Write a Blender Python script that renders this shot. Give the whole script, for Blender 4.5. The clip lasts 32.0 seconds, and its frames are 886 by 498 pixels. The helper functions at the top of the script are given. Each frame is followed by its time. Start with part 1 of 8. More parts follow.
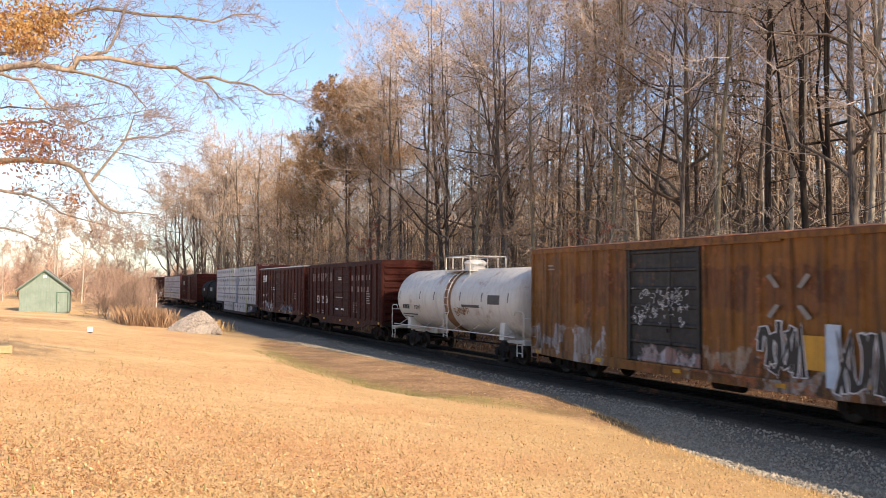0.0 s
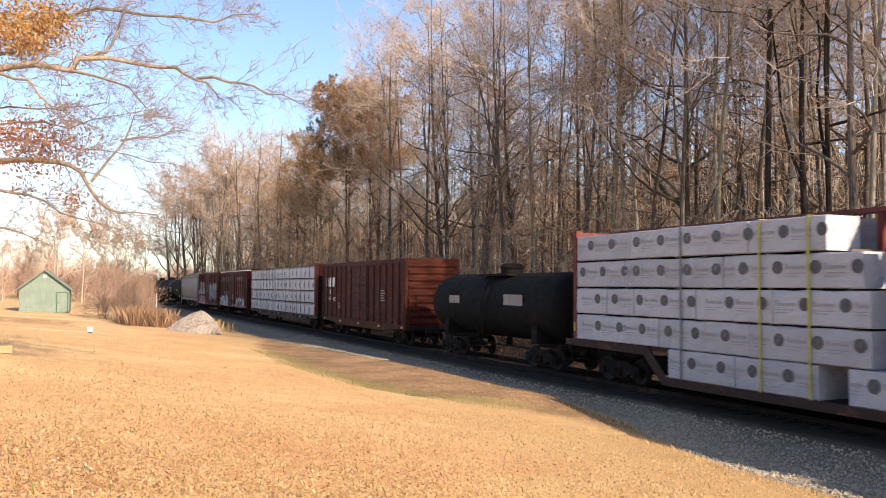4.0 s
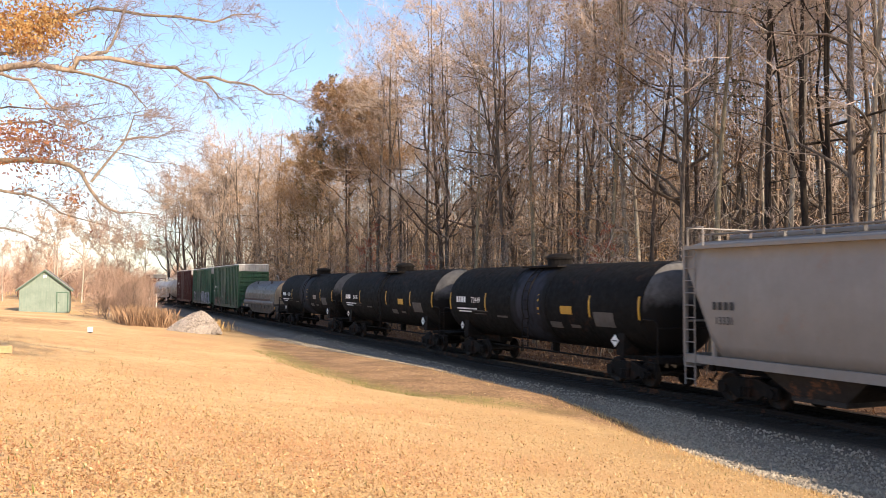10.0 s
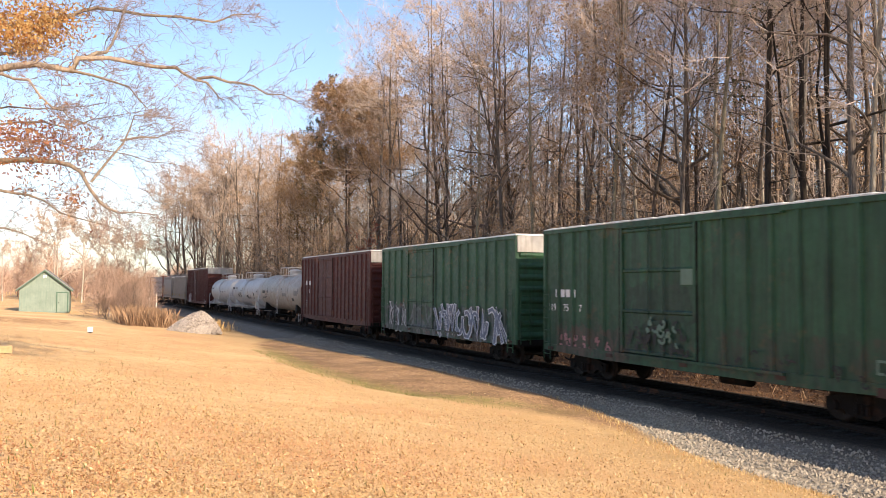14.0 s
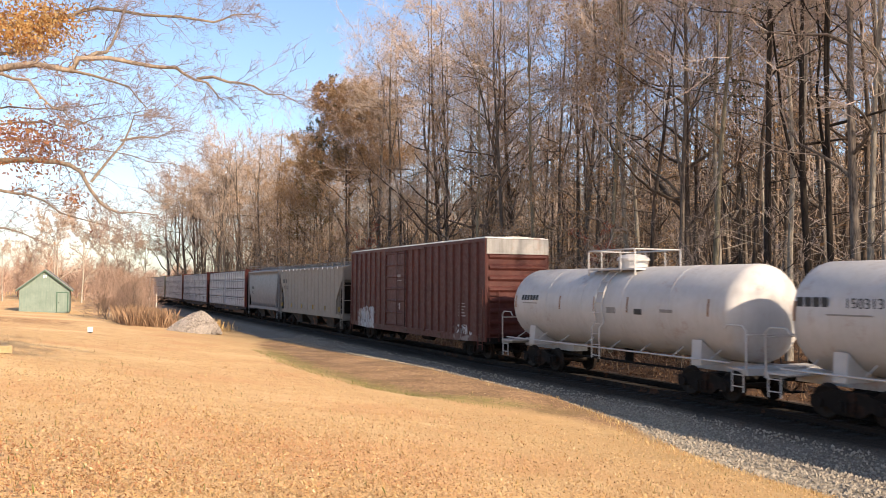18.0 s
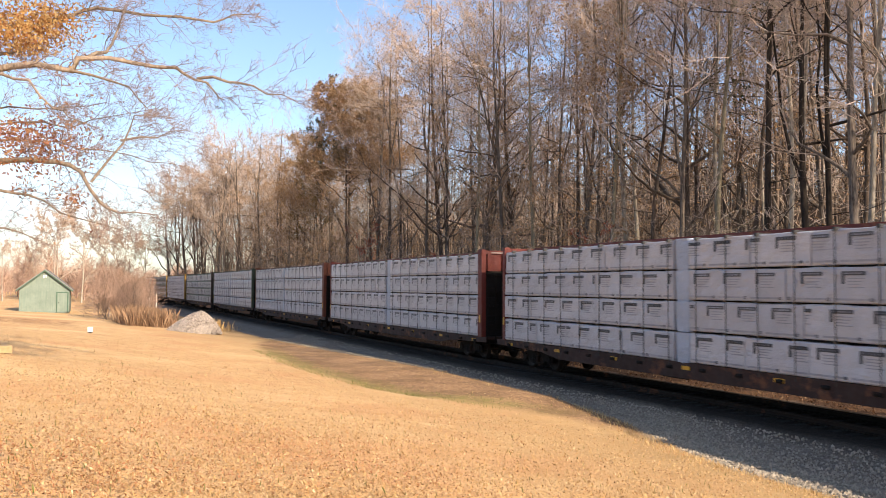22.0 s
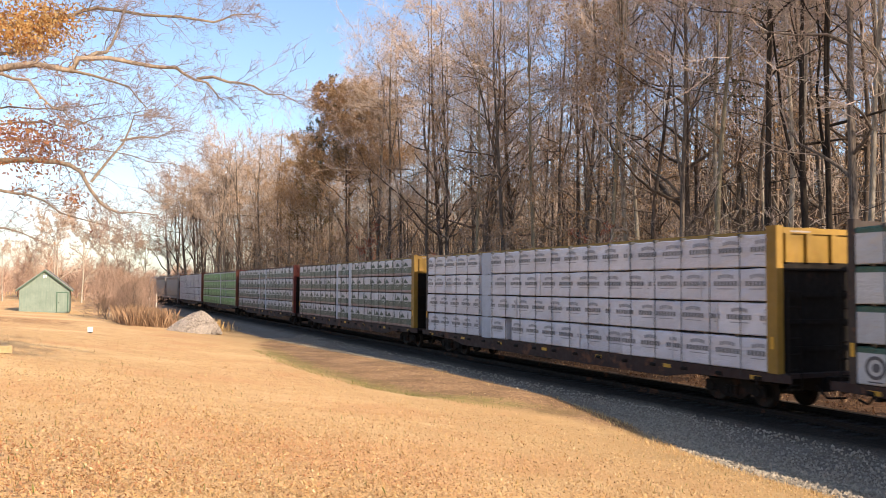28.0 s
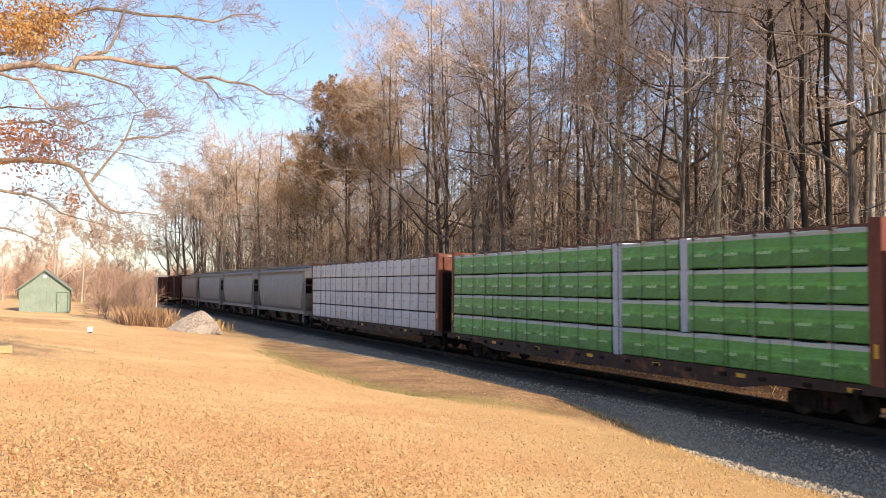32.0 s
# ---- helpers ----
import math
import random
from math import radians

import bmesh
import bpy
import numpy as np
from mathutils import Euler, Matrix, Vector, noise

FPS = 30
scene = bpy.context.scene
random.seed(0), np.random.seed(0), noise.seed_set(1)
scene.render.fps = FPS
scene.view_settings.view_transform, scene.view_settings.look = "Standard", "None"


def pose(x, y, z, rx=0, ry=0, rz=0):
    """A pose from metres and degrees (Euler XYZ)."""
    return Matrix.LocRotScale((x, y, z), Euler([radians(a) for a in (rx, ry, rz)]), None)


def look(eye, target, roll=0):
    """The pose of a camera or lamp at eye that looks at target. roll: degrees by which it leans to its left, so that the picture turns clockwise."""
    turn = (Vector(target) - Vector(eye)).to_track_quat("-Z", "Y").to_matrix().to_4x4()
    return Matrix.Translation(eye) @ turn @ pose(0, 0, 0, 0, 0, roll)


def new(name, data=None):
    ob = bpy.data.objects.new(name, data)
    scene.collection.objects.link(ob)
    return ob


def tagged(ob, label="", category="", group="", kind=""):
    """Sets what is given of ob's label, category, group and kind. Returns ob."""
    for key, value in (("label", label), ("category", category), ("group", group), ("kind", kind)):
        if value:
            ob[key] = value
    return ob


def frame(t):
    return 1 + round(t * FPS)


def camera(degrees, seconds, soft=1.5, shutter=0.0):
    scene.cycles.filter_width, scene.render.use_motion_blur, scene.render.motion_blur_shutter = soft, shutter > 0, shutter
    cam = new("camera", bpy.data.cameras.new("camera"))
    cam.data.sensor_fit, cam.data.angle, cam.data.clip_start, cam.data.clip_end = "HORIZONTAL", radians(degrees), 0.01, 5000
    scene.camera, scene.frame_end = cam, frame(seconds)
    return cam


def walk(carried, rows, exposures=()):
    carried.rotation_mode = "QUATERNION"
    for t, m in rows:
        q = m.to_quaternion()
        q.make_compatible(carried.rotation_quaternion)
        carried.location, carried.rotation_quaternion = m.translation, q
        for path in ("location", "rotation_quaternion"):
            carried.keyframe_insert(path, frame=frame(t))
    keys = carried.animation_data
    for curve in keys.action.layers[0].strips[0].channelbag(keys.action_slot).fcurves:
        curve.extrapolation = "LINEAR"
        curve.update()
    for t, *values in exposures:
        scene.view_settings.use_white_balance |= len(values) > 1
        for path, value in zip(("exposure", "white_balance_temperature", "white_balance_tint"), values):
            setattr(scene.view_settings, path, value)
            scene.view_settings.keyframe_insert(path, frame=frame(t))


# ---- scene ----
# World: x runs along the track in the direction of travel, z = 0 is the top of the rails,
# the camera stands on the lawn at negative y, the wood lies at positive y.
SPEED = 19.237
LENGTH = 32.0
EYE = Vector((0.0, -18.286, 3.2925))
VIEW = Vector((-math.cos(radians(24.304)), math.sin(radians(24.304)), math.tan(radians(2.510))))

cam = camera(55.57, LENGTH, soft=0.85, shutter=0.16)
walk(cam, [(0, look(EYE, EYE + VIEW * 10, 0.279)), (LENGTH, look(EYE, EYE + VIEW * 10, 0.279))],
     exposures=[(t, 1.02 + e, 6700, 15) for t, e in ((0, 0.0), (6, 0.0), (8, 0.07), (12, 0.10), (14, 0.06), (16, 0.0), (18, -0.08), (20, 0.0), (23, -0.06), (25, -0.02), (28, -0.08), (30, -0.02), (LENGTH, 0.0))])

# ---- light ----
SUN_AZ, SUN_EL = radians(16.5), radians(25.0)      # from +x towards +y; over the horizon
SUN_DIR = Vector((math.cos(SUN_AZ) * math.cos(SUN_EL), math.sin(SUN_AZ) * math.cos(SUN_EL), math.sin(SUN_EL)))
world = bpy.data.worlds.new("sky")
scene.world = world
world.use_nodes = True
_wt = world.node_tree
_sky = _wt.nodes.new("ShaderNodeTexSky")
_sky.sky_type, _sky.sun_disc = "NISHITA", False
_sky.sun_elevation, _sky.sun_rotation = SUN_EL, radians(90) - SUN_AZ
_sky.air_density, _sky.dust_density, _sky.ozone_density = 1.0, 1.1, 2.8
_wt.links.new(_sky.outputs[0], _wt.nodes["Background"].inputs[0])
_wt.nodes["Background"].inputs[1].default_value = 0.123
sun = new("sun", bpy.data.lights.new("sun", "SUN"))
sun.data.energy, sun.data.angle, sun.data.color = 5.0, radians(0.53), (1.0, 0.85, 0.645)
sun.matrix_world = look((0, 0, 60), Vector((0, 0, 60)) - SUN_DIR)


# ---- mesh and material helpers ----
class Builder:
    """Collects vertices and faces of one mesh."""

    def __init__(self):
        self.v, self.f, self.smooth = [], [], []

    def add(self, verts, faces, smooth=False):
        n = len(self.v)
        self.v += [tuple(p) for p in verts]
        self.f += [tuple(i + n for i in q) for q in faces]
        self.smooth += [smooth] * len(faces)
        return self

    def box(self, x0, x1, y0, y1, z0, z1, c=0.0):
        """A box; c: chamfer of its upright and top edges."""
        if c <= 0:
            p = [(x, y, z) for z in (z0, z1) for x, y in ((x0, y0), (x1, y0), (x1, y1), (x0, y1))]
            return self.add(p, [(3, 2, 1, 0), (4, 5, 6, 7), (0, 1, 5, 4), (1, 2, 6, 5), (2, 3, 7, 6), (3, 0, 4, 7)])
        ring = lambda i, z: [(x0 + c, y0 + i, z), (x1 - c, y0 + i, z), (x1 - i, y0 + c, z), (x1 - i, y1 - c, z),
                             (x1 - c, y1 - i, z), (x0 + c, y1 - i, z), (x0 + i, y1 - c, z), (x0 + i, y0 + c, z)]
        return self.loft([ring(c * 0.6, z0), ring(0, z0 + c), ring(0, z1 - c), ring(c * 0.6, z1)])

    def loft(self, rings, caps=True, closed=True, smooth=False):
        n = len(rings[0])
        faces = []
        for k in range(len(rings) - 1):
            for i in range(n if closed else n - 1):
                j = (i + 1) % n
                faces.append((k * n + i, k * n + j, (k + 1) * n + j, (k + 1) * n + i))
        self.add([p for r in rings for p in r], faces, smooth)
        if caps:
            self.add(rings[0], [tuple(reversed(range(n)))])
            self.add(rings[-1], [tuple(range(n))])
        return self

    def tube(self, pts, radii, n=6, caps=True, smooth=True):
        """A tapered tube along points."""
        pts = [Vector(p) for p in pts]
        if not hasattr(radii, "__len__"):
            radii = [radii] * len(pts)
        rings = []
        ref = None
        for i, p in enumerate(pts):
            d = (pts[min(i + 1, len(pts) - 1)] - pts[max(i - 1, 0)]).normalized()
            if ref is None:
                ref = d.orthogonal().normalized()
            a = (ref - d * ref.dot(d))
            a = a.normalized() if a.length > 1e-5 else d.orthogonal().normalized()
            ref = a
            b = d.cross(a)
            rings.append([p + (a * math.cos(2 * math.pi * k / n) + b * math.sin(2 * math.pi * k / n)) * radii[i] for k in range(n)])
        return self.loft(rings, caps, True, smooth)

    def prism(self, outline, axis, a, b):
        """A flat outline pushed from a to b along an axis (0 x, 1 y, 2 z)."""
        def put(p, c):
            q = list(p)
            q.insert(axis, c)
            return tuple(q)
        n = len(outline)
        v = [put(p, a) for p in outline] + [put(p, b) for p in outline]
        f = [tuple(range(n)), tuple(range(2 * n - 1, n - 1, -1))] + [(i, i + n, (i + 1) % n + n, (i + 1) % n) for i in range(n)]
        return self.add(v, f)

    def mesh(self, name):
        me = bpy.data.meshes.new(name)
        me.from_pydata(self.v, [], self.f)
        me.update()
        if any(self.smooth):
            me.polygons.foreach_set("use_smooth", self.smooth)
        bm = bmesh.new()
        bm.from_mesh(me)
        bmesh.ops.recalc_face_normals(bm, faces=bm.faces)
        bm.to_mesh(me)
        bm.free()
        return me


def raw_mesh(name, b):
    """The mesh of a large builder, with no clean-up."""
    me = bpy.data.meshes.new(name)
    me.from_pydata(b.v, [], b.f)
    me.polygons.foreach_set("use_smooth", b.smooth)
    me.update()
    return me


def part(name, b, material, parent, label="", at=None):
    """One mesh object under a thing or a part. b: a Builder or a mesh that is shared."""
    me = b.mesh(name) if isinstance(b, Builder) else b
    if material and not me.materials:
        me.materials.append(material)
    ob = new(name, me)
    ob.parent = parent
    if at is not None:
        ob.matrix_basis = at
    if label:
        tagged(ob, label)
    return ob


def thing(name, label, category, group="", kind="", at=None, b=None, material=None):
    me = None
    if b is not None:
        me = b.mesh(name) if isinstance(b, Builder) else b
        if material and not me.materials:
            me.materials.append(material)
    ob = new(name, me)
    if at is not None:
        ob.matrix_basis = at
    return tagged(ob, label, category, group, kind)


class Nodes:
    """Short names for shader nodes of one material."""

    def __init__(self, name):
        self.m = bpy.data.materials.new(name)
        self.m.use_nodes = True
        self.t = self.m.node_tree
        self.bsdf = self.t.nodes["Principled BSDF"]
        self.co = self.t.nodes.new("ShaderNodeTexCoord").outputs["Object"]

    def node(self, kind, **values):
        n = self.t.nodes.new(kind)
        for key, value in values.items():
            setattr(n, key, value)
        return n

    def put(self, socket, value):
        if hasattr(value, "is_output"):
            self.t.links.new(value, socket)
        elif hasattr(value, "__len__") and len(value) == 3 and socket.type == "RGBA":
            socket.default_value = (*value, 1)
        else:
            socket.default_value = value

    def scaled(self, sx, sy, sz, co=None):
        n = self.node("ShaderNodeMapping")
        self.put(n.inputs[0], co or self.co)
        n.inputs[3].default_value = (sx, sy, sz)
        return n.outputs[0]

    def noise(self, scale, detail=4, rough=0.6, co=None, color=False):
        n = self.node("ShaderNodeTexNoise")
        self.put(n.inputs["Vector"], co or self.co)
        n.inputs["Scale"].default_value, n.inputs["Detail"].default_value, n.inputs["Roughness"].default_value = scale, detail, rough
        return n.outputs[1 if color else 0]

    def voronoi(self, scale, feature="F1", out=0, co=None):
        n = self.node("ShaderNodeTexVoronoi", feature=feature)
        self.put(n.inputs["Vector"], co or self.co)
        n.inputs["Scale"].default_value = scale
        return n.outputs[out]

    def math(self, op, a, b=0.0, c=None):
        n = self.node("ShaderNodeMath", operation=op)
        self.put(n.inputs[0], a), self.put(n.inputs[1], b)
        if c is not None:
            self.put(n.inputs[2], c)
        return n.outputs[0]

    def ramp(self, x, a, b, lo=0.0, hi=1.0):
        """x from a..b to lo..hi, held at the ends."""
        n = self.node("ShaderNodeMapRange")
        for i, value in enumerate((x, a, b, lo, hi)):
            self.put(n.inputs[i], value)
        return n.outputs[0]

    def mix(self, fac, a, b, mode="MIX"):
        n = self.node("ShaderNodeMix", data_type="RGBA", blend_type=mode)
        self.put(n.inputs[0], fac), self.put(n.inputs[6], a), self.put(n.inputs[7], b)
        return n.outputs[2]

    def axis(self, i, co=None):
        n = self.node("ShaderNodeSeparateXYZ")
        self.put(n.inputs[0], co or self.co)
        return n.outputs[i]

    def random(self):
        return self.node("ShaderNodeObjectInfo").outputs["Random"]

    def island(self):
        return self.node("ShaderNodeNewGeometry").outputs["Random Per Island"]

    def finish(self, color, rough=0.6, metal=0.0, bump=None, strength=0.3, distance=0.02, spec=0.5):
        self.put(self.bsdf.inputs["Base Color"], color)
        self.put(self.bsdf.inputs["Roughness"], rough)
        self.put(self.bsdf.inputs["Metallic"], metal)
        self.put(self.bsdf.inputs["Specular IOR Level"], spec)
        if bump is not None:
            n = self.node("ShaderNodeBump")
            n.inputs["Strength"].default_value, n.inputs["Distance"].default_value = strength, distance
            self.put(n.inputs["Height"], bump)
            self.put(self.bsdf.inputs["Normal"], n.outputs[0])
        return self.m


def shade(c, k):
    return tuple(min(1.0, x * k) for x in c)


RUST = (0.16, 0.06, 0.025)


def weathered(name, color, rough=0.6, rust=0.25, dirt=(0.07, 0.055, 0.045), dirty=0.4, fade=0.25, metal=0.0, patches=(), streaks=0.48, spec=0.35):
    """Old paint on steel: faded areas, upright streaks, rust spots and dust. patches: sprayed paint, each
    (x0, x1, z0, z1, colours, scale)."""
    n = Nodes(name)
    base = n.mix(n.ramp(n.noise(0.8, 5), 0.35, 0.7), color, shade(color, 1 + fade * 1.6))
    base = n.mix(n.ramp(n.noise(3.0, 6, 0.7), 0.45, 0.75, 0, 0.5), base, shade(color, 1 - fade))
    for k, (x0, x1, z0, z1, colours, scale) in enumerate(patches):
        warp = n.math("MULTIPLY_ADD", n.noise(1.6 + 0.2 * k, 4), 1.5, -0.75)
        x, z = n.math("ADD", n.axis(0), warp), n.math("ADD", n.axis(2), n.math("MULTIPLY", warp, 0.7))
        inside = n.math("MULTIPLY", n.math("MULTIPLY", n.ramp(x, x0, x0 + 0.15), n.ramp(x, x1, x1 - 0.15)),
                        n.math("MULTIPLY", n.ramp(z, z0, z0 + 0.1), n.ramp(z, z1, z1 - 0.1)))
        cells = n.scaled(1.15, 0.01, 0.55)
        bent = n.node("ShaderNodeVectorMath", operation="MULTIPLY_ADD")
        n.put(bent.inputs[0], n.noise(2.2, 2, color=True))
        bent.inputs[1].default_value = (0.35, 0.0, 0.35)
        n.put(bent.inputs[2], cells)
        edge = n.voronoi(scale, "DISTANCE_TO_EDGE", 0, bent.outputs[0])
        tone = n.axis(0, n.voronoi(scale, "F1", 1, bent.outputs[0]))
        paint = colours[0]
        for i, c in enumerate(colours[1:-1]):
            cut = (i + 1) / (len(colours) - 1)
            paint = n.mix(n.ramp(tone, cut, cut + 0.02), paint, c)
        paint = n.mix(n.ramp(n.noise(4.0, 4), 0.45, 0.7, 0, 0.4), paint, shade(colours[0], 0.7))
        paint = n.mix(n.ramp(edge, 0.075, 0.055), paint, colours[-1])
        worn = n.ramp(n.noise(3.0, 6, 0.75, n.scaled(2.0, 2.0, 0.8)), 0.64, 0.50)
        base = n.mix(n.math("MULTIPLY", n.math("MULTIPLY", inside, worn), 0.92), base, paint)
    streak = n.noise(1.0, 5, 0.65, n.scaled(5.5, 5.5, 0.35))
    base = n.mix(n.ramp(streak, streaks, streaks + 0.24, 0, dirty), base, dirt)
    spots = n.math("MULTIPLY", n.noise(2.2, 7, 0.72), n.ramp(n.noise(0.5, 2), 0.3, 0.7, 0.75, 1.15))
    base = n.mix(n.ramp(spots, 0.56, 0.66, 0, min(1.0, rust * 2.4)), base, n.mix(n.noise(14, 3), RUST, shade(RUST, 2.2)))
    return n.finish(base, n.ramp(n.noise(5, 4), 0.3, 0.7, rough - 0.1, rough + 0.15), metal, n.noise(3.5, 5), 0.25, 0.02, spec)


def plain(name, color, rough=0.6, metal=0.0, vary=0.25, scale=6.0, bump=0.2):
    n = Nodes(name)
    c = n.mix(n.ramp(n.noise(scale, 5), 0.3, 0.72), shade(color, 1 - vary), shade(color, 1 + vary))
    c = n.mix(n.ramp(n.noise(scale * 0.17, 3), 0.4, 0.7, 0, 0.5), c, shade(color, 1 - vary * 1.2))
    return n.finish(c, rough, metal, n.noise(scale * 2.5, 5), bump, 0.01, 0.4)


# ---- ground ----
def lawn_height(x, u):
    """Height of the ground; u: metres from the track's middle line towards the camera."""
    if u < -3.0:
        k = min(1.0, (-3.0 - u) / 120.0)
        return -0.55 + 0.35 * min(1.0, (-3.0 - u) / 3.5) + 15.0 * k * k
    w = abs(u)
    if w < 2.05:
        return -0.188
    if w < 3.1:
        return -0.188 - 0.332 * (w - 2.05) / 1.05
    if u < 4.7 and (u < 3.3 or not -62.0 < x < -17.5):
        return -0.52 - 0.02 * (u - 3.1)
    a = 0.155 - 0.102 * min(1.0, max(0.0, (-x - 5.0) / 90.0))
    v = max(0.0, min(u, 26.0) - 4.7)
    rise = -0.55 + a * v - 0.30 * a * math.exp(-((v - 2.0) / 2.2) ** 2)
    if -62.0 < x < -17.5:                                        # a low brown bank along the ballast
        full = min(1.0, (-17.5 - x) / 5.0) * min(1.0, (x + 62.0) / 30.0)
        k = min(1.0, max(0.0, (u - 3.3) / 1.3))
        rise = max(rise, -0.55 + 0.47 * full * k * k * (3 - 2 * k))
    far = max(0.0, -x - 120.0)
    return rise - 0.15 * min(1.0, far / 100.0)


VERGE_X = (-58.0, -52.0, -43.0, -33.0, -25.0, -22.2, -20.2, -18.0)
VERGE_Y = (-5.2, -7.4, -9.0, -9.9, -9.3, -7.4, -5.8, -4.6)      # where brown litter meets straw
EDGE_X = (-46.0, -34.0, -25.0, -21.0, -19.0, -17.7, -15.3, -13.2)
EDGE_Y = (-5.0, -4.6, -4.3, -4.0, -4.05, -4.4, -5.1, -5.6)                       # where ballast meets the lawn


def verge_y(x):
    return float(np.interp(x, VERGE_X, VERGE_Y))


def edge_y(x):
    return float(np.interp(x, EDGE_X, EDGE_Y))


def ground_z(x, y):
    return lawn_height(x, -y) + (0.05 * noise.noise((x * 0.25, y * 0.25, 0)) if -y > 5.2 or -y < -5 else 0.0)


def axis_steps(stops):
    out = []
    for (a, step), (b, _) in zip(stops, stops[1:]):
        c = a
        while c < b - 1e-6:
            out.append(c)
            c += step
    return out + [stops[-1][0]]


def make_ground_material():
    n = Nodes("ground_cover")
    x, y = n.axis(0), n.axis(1)
    wob = n.math("MULTIPLY_ADD", n.noise(0.55, 4), 1.5, -0.75)
    yy = n.math("ADD", y, wob)
    # lawn of dry straw-coloured grass under fallen leaves
    straw = n.mix(n.ramp(n.noise(2.2, 6, 0.7), 0.35, 0.68), (0.58, 0.355, 0.165), (0.72, 0.495, 0.265))
    straw = n.mix(n.ramp(n.noise(24, 5, 0.75), 0.42, 0.66, 0, 0.6), straw, (0.38, 0.21, 0.085))
    straw = n.mix(n.ramp(n.noise(60, 3, 0.7), 0.52, 0.72, 0, 0.7), straw, (0.82, 0.62, 0.34))
    straw = n.mix(n.ramp(n.noise(0.22, 4), 0.48, 0.66, 0, 0.55), straw, (0.56, 0.29, 0.14))
    straw = n.mix(n.ramp(n.noise(0.13, 3), 0.52, 0.66, 0, 0.6), straw, (0.80, 0.58, 0.31))
    straw = n.mix(n.ramp(n.noise(0.9, 5, 0.7), 0.55, 0.72, 0, 0.4), straw, (0.46, 0.27, 0.115))
    green = n.math("MULTIPLY", n.ramp(n.noise(0.33, 5, 0.65), 0.63, 0.78), n.ramp(n.noise(5, 4), 0.4, 0.62))
    straw = n.mix(n.math("MULTIPLY", green, 0.55), straw, (0.22, 0.20, 0.055))

    def along(xs, ys):
        """A line over the ground, piece by piece along x."""
        out = ys[0]
        for (xa, ya), (xb, yb) in zip(zip(xs, ys), zip(xs[1:], ys[1:])):
            out = n.math("ADD", out, n.ramp(x, xa, xb, 0.0, yb - ya))
        return out

    # brown trodden litter between the straw and the ballast, with a green fringe
    bank = n.math("SUBTRACT", n.math("MULTIPLY_ADD", wob, 0.55, y), along(VERGE_X, VERGE_Y))
    brown = n.mix(n.ramp(n.noise(0.55, 4), 0.40, 0.62), (0.43, 0.265, 0.145), (0.24, 0.145, 0.08))
    # these dark patches in the litter also stand for shadow strips on the verge
    brown = n.mix(n.ramp(n.noise(9, 5, 0.7), 0.42, 0.62, 0, 0.75), brown, (0.16, 0.092, 0.048))
    brown = n.mix(n.ramp(n.noise(40, 3, 0.7), 0.55, 0.72, 0, 0.6), brown, (0.62, 0.42, 0.25))
    fringe = n.math("MULTIPLY", n.ramp(bank, 1.7, 0.5), n.math("MULTIPLY", n.ramp(x, -19.5, -22.5), n.ramp(x, -50.0, -42.0)))
    brown = n.mix(n.math("MULTIPLY", fringe, n.ramp(n.noise(1.6, 5, 0.7), 0.34, 0.58, 0.15, 0.85)), brown, (0.25, 0.225, 0.07))
    thin = n.ramp(n.math("SUBTRACT", n.math("MULTIPLY_ADD", wob, 0.8, y), along(EDGE_X, EDGE_Y)), -8.0, -1.0, 0, 0.95)      # thinner grass towards the line
    straw = n.mix(n.math("MULTIPLY", thin, n.ramp(n.noise(1.7, 5, 0.7), 0.32, 0.6, 0.45, 1.0)), straw, (0.46, 0.305, 0.145))
    straw = n.mix(n.math("MULTIPLY", n.ramp(bank, -0.35, 0.45), n.ramp(n.noise(2.5, 4), 0.25, 0.5, 0.7, 1.0)), straw, brown)
    # ballast, with a blackened bed along the rails
    cell = n.voronoi(17, "F1", 1)
    stone = n.mix(n.axis(0, cell), (0.19, 0.158, 0.125), (0.29, 0.245, 0.195))
    stone = n.mix(n.ramp(n.voronoi(17, "DISTANCE_TO_EDGE"), 0.09, 0.0), stone, (0.12, 0.100, 0.080))
    stone = n.mix(n.ramp(n.noise(0.7, 4), 0.5, 0.75, 0, 0.5), stone, (0.09, 0.073, 0.06))
    # the train's shade, along with oil stains, is painted into the track bed
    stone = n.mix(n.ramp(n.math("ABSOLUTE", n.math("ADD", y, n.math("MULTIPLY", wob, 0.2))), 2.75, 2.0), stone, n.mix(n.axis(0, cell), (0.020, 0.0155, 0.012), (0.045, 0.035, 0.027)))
    shoulder = n.math("SUBTRACT", n.math("MULTIPLY_ADD", wob, 0.5, y), along(EDGE_X, EDGE_Y))
    stone = n.mix(n.math("MULTIPLY", n.ramp(shoulder, 2.0, 0.9, 0, 0.75), n.ramp(x, -27.0, -17.0)), stone, n.mix(n.axis(0, cell), (0.27, 0.232, 0.17), (0.52, 0.455, 0.345)))      # pale shoulder: sunlight on the gravel painted in, with some dusty fines
    # woodland floor of brown leaves
    litter = n.mix(n.ramp(n.noise(9, 6, 0.75), 0.38, 0.65), (0.07, 0.04, 0.024), (0.19, 0.105, 0.058))
    litter = n.mix(n.ramp(n.noise(30, 4, 0.7), 0.55, 0.75, 0, 0.7), litter, (0.38, 0.25, 0.15))
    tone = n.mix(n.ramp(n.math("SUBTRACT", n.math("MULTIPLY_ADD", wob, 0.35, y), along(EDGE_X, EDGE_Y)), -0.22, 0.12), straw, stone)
    tone = n.mix(n.ramp(yy, 3.3, 3.9), tone, litter)
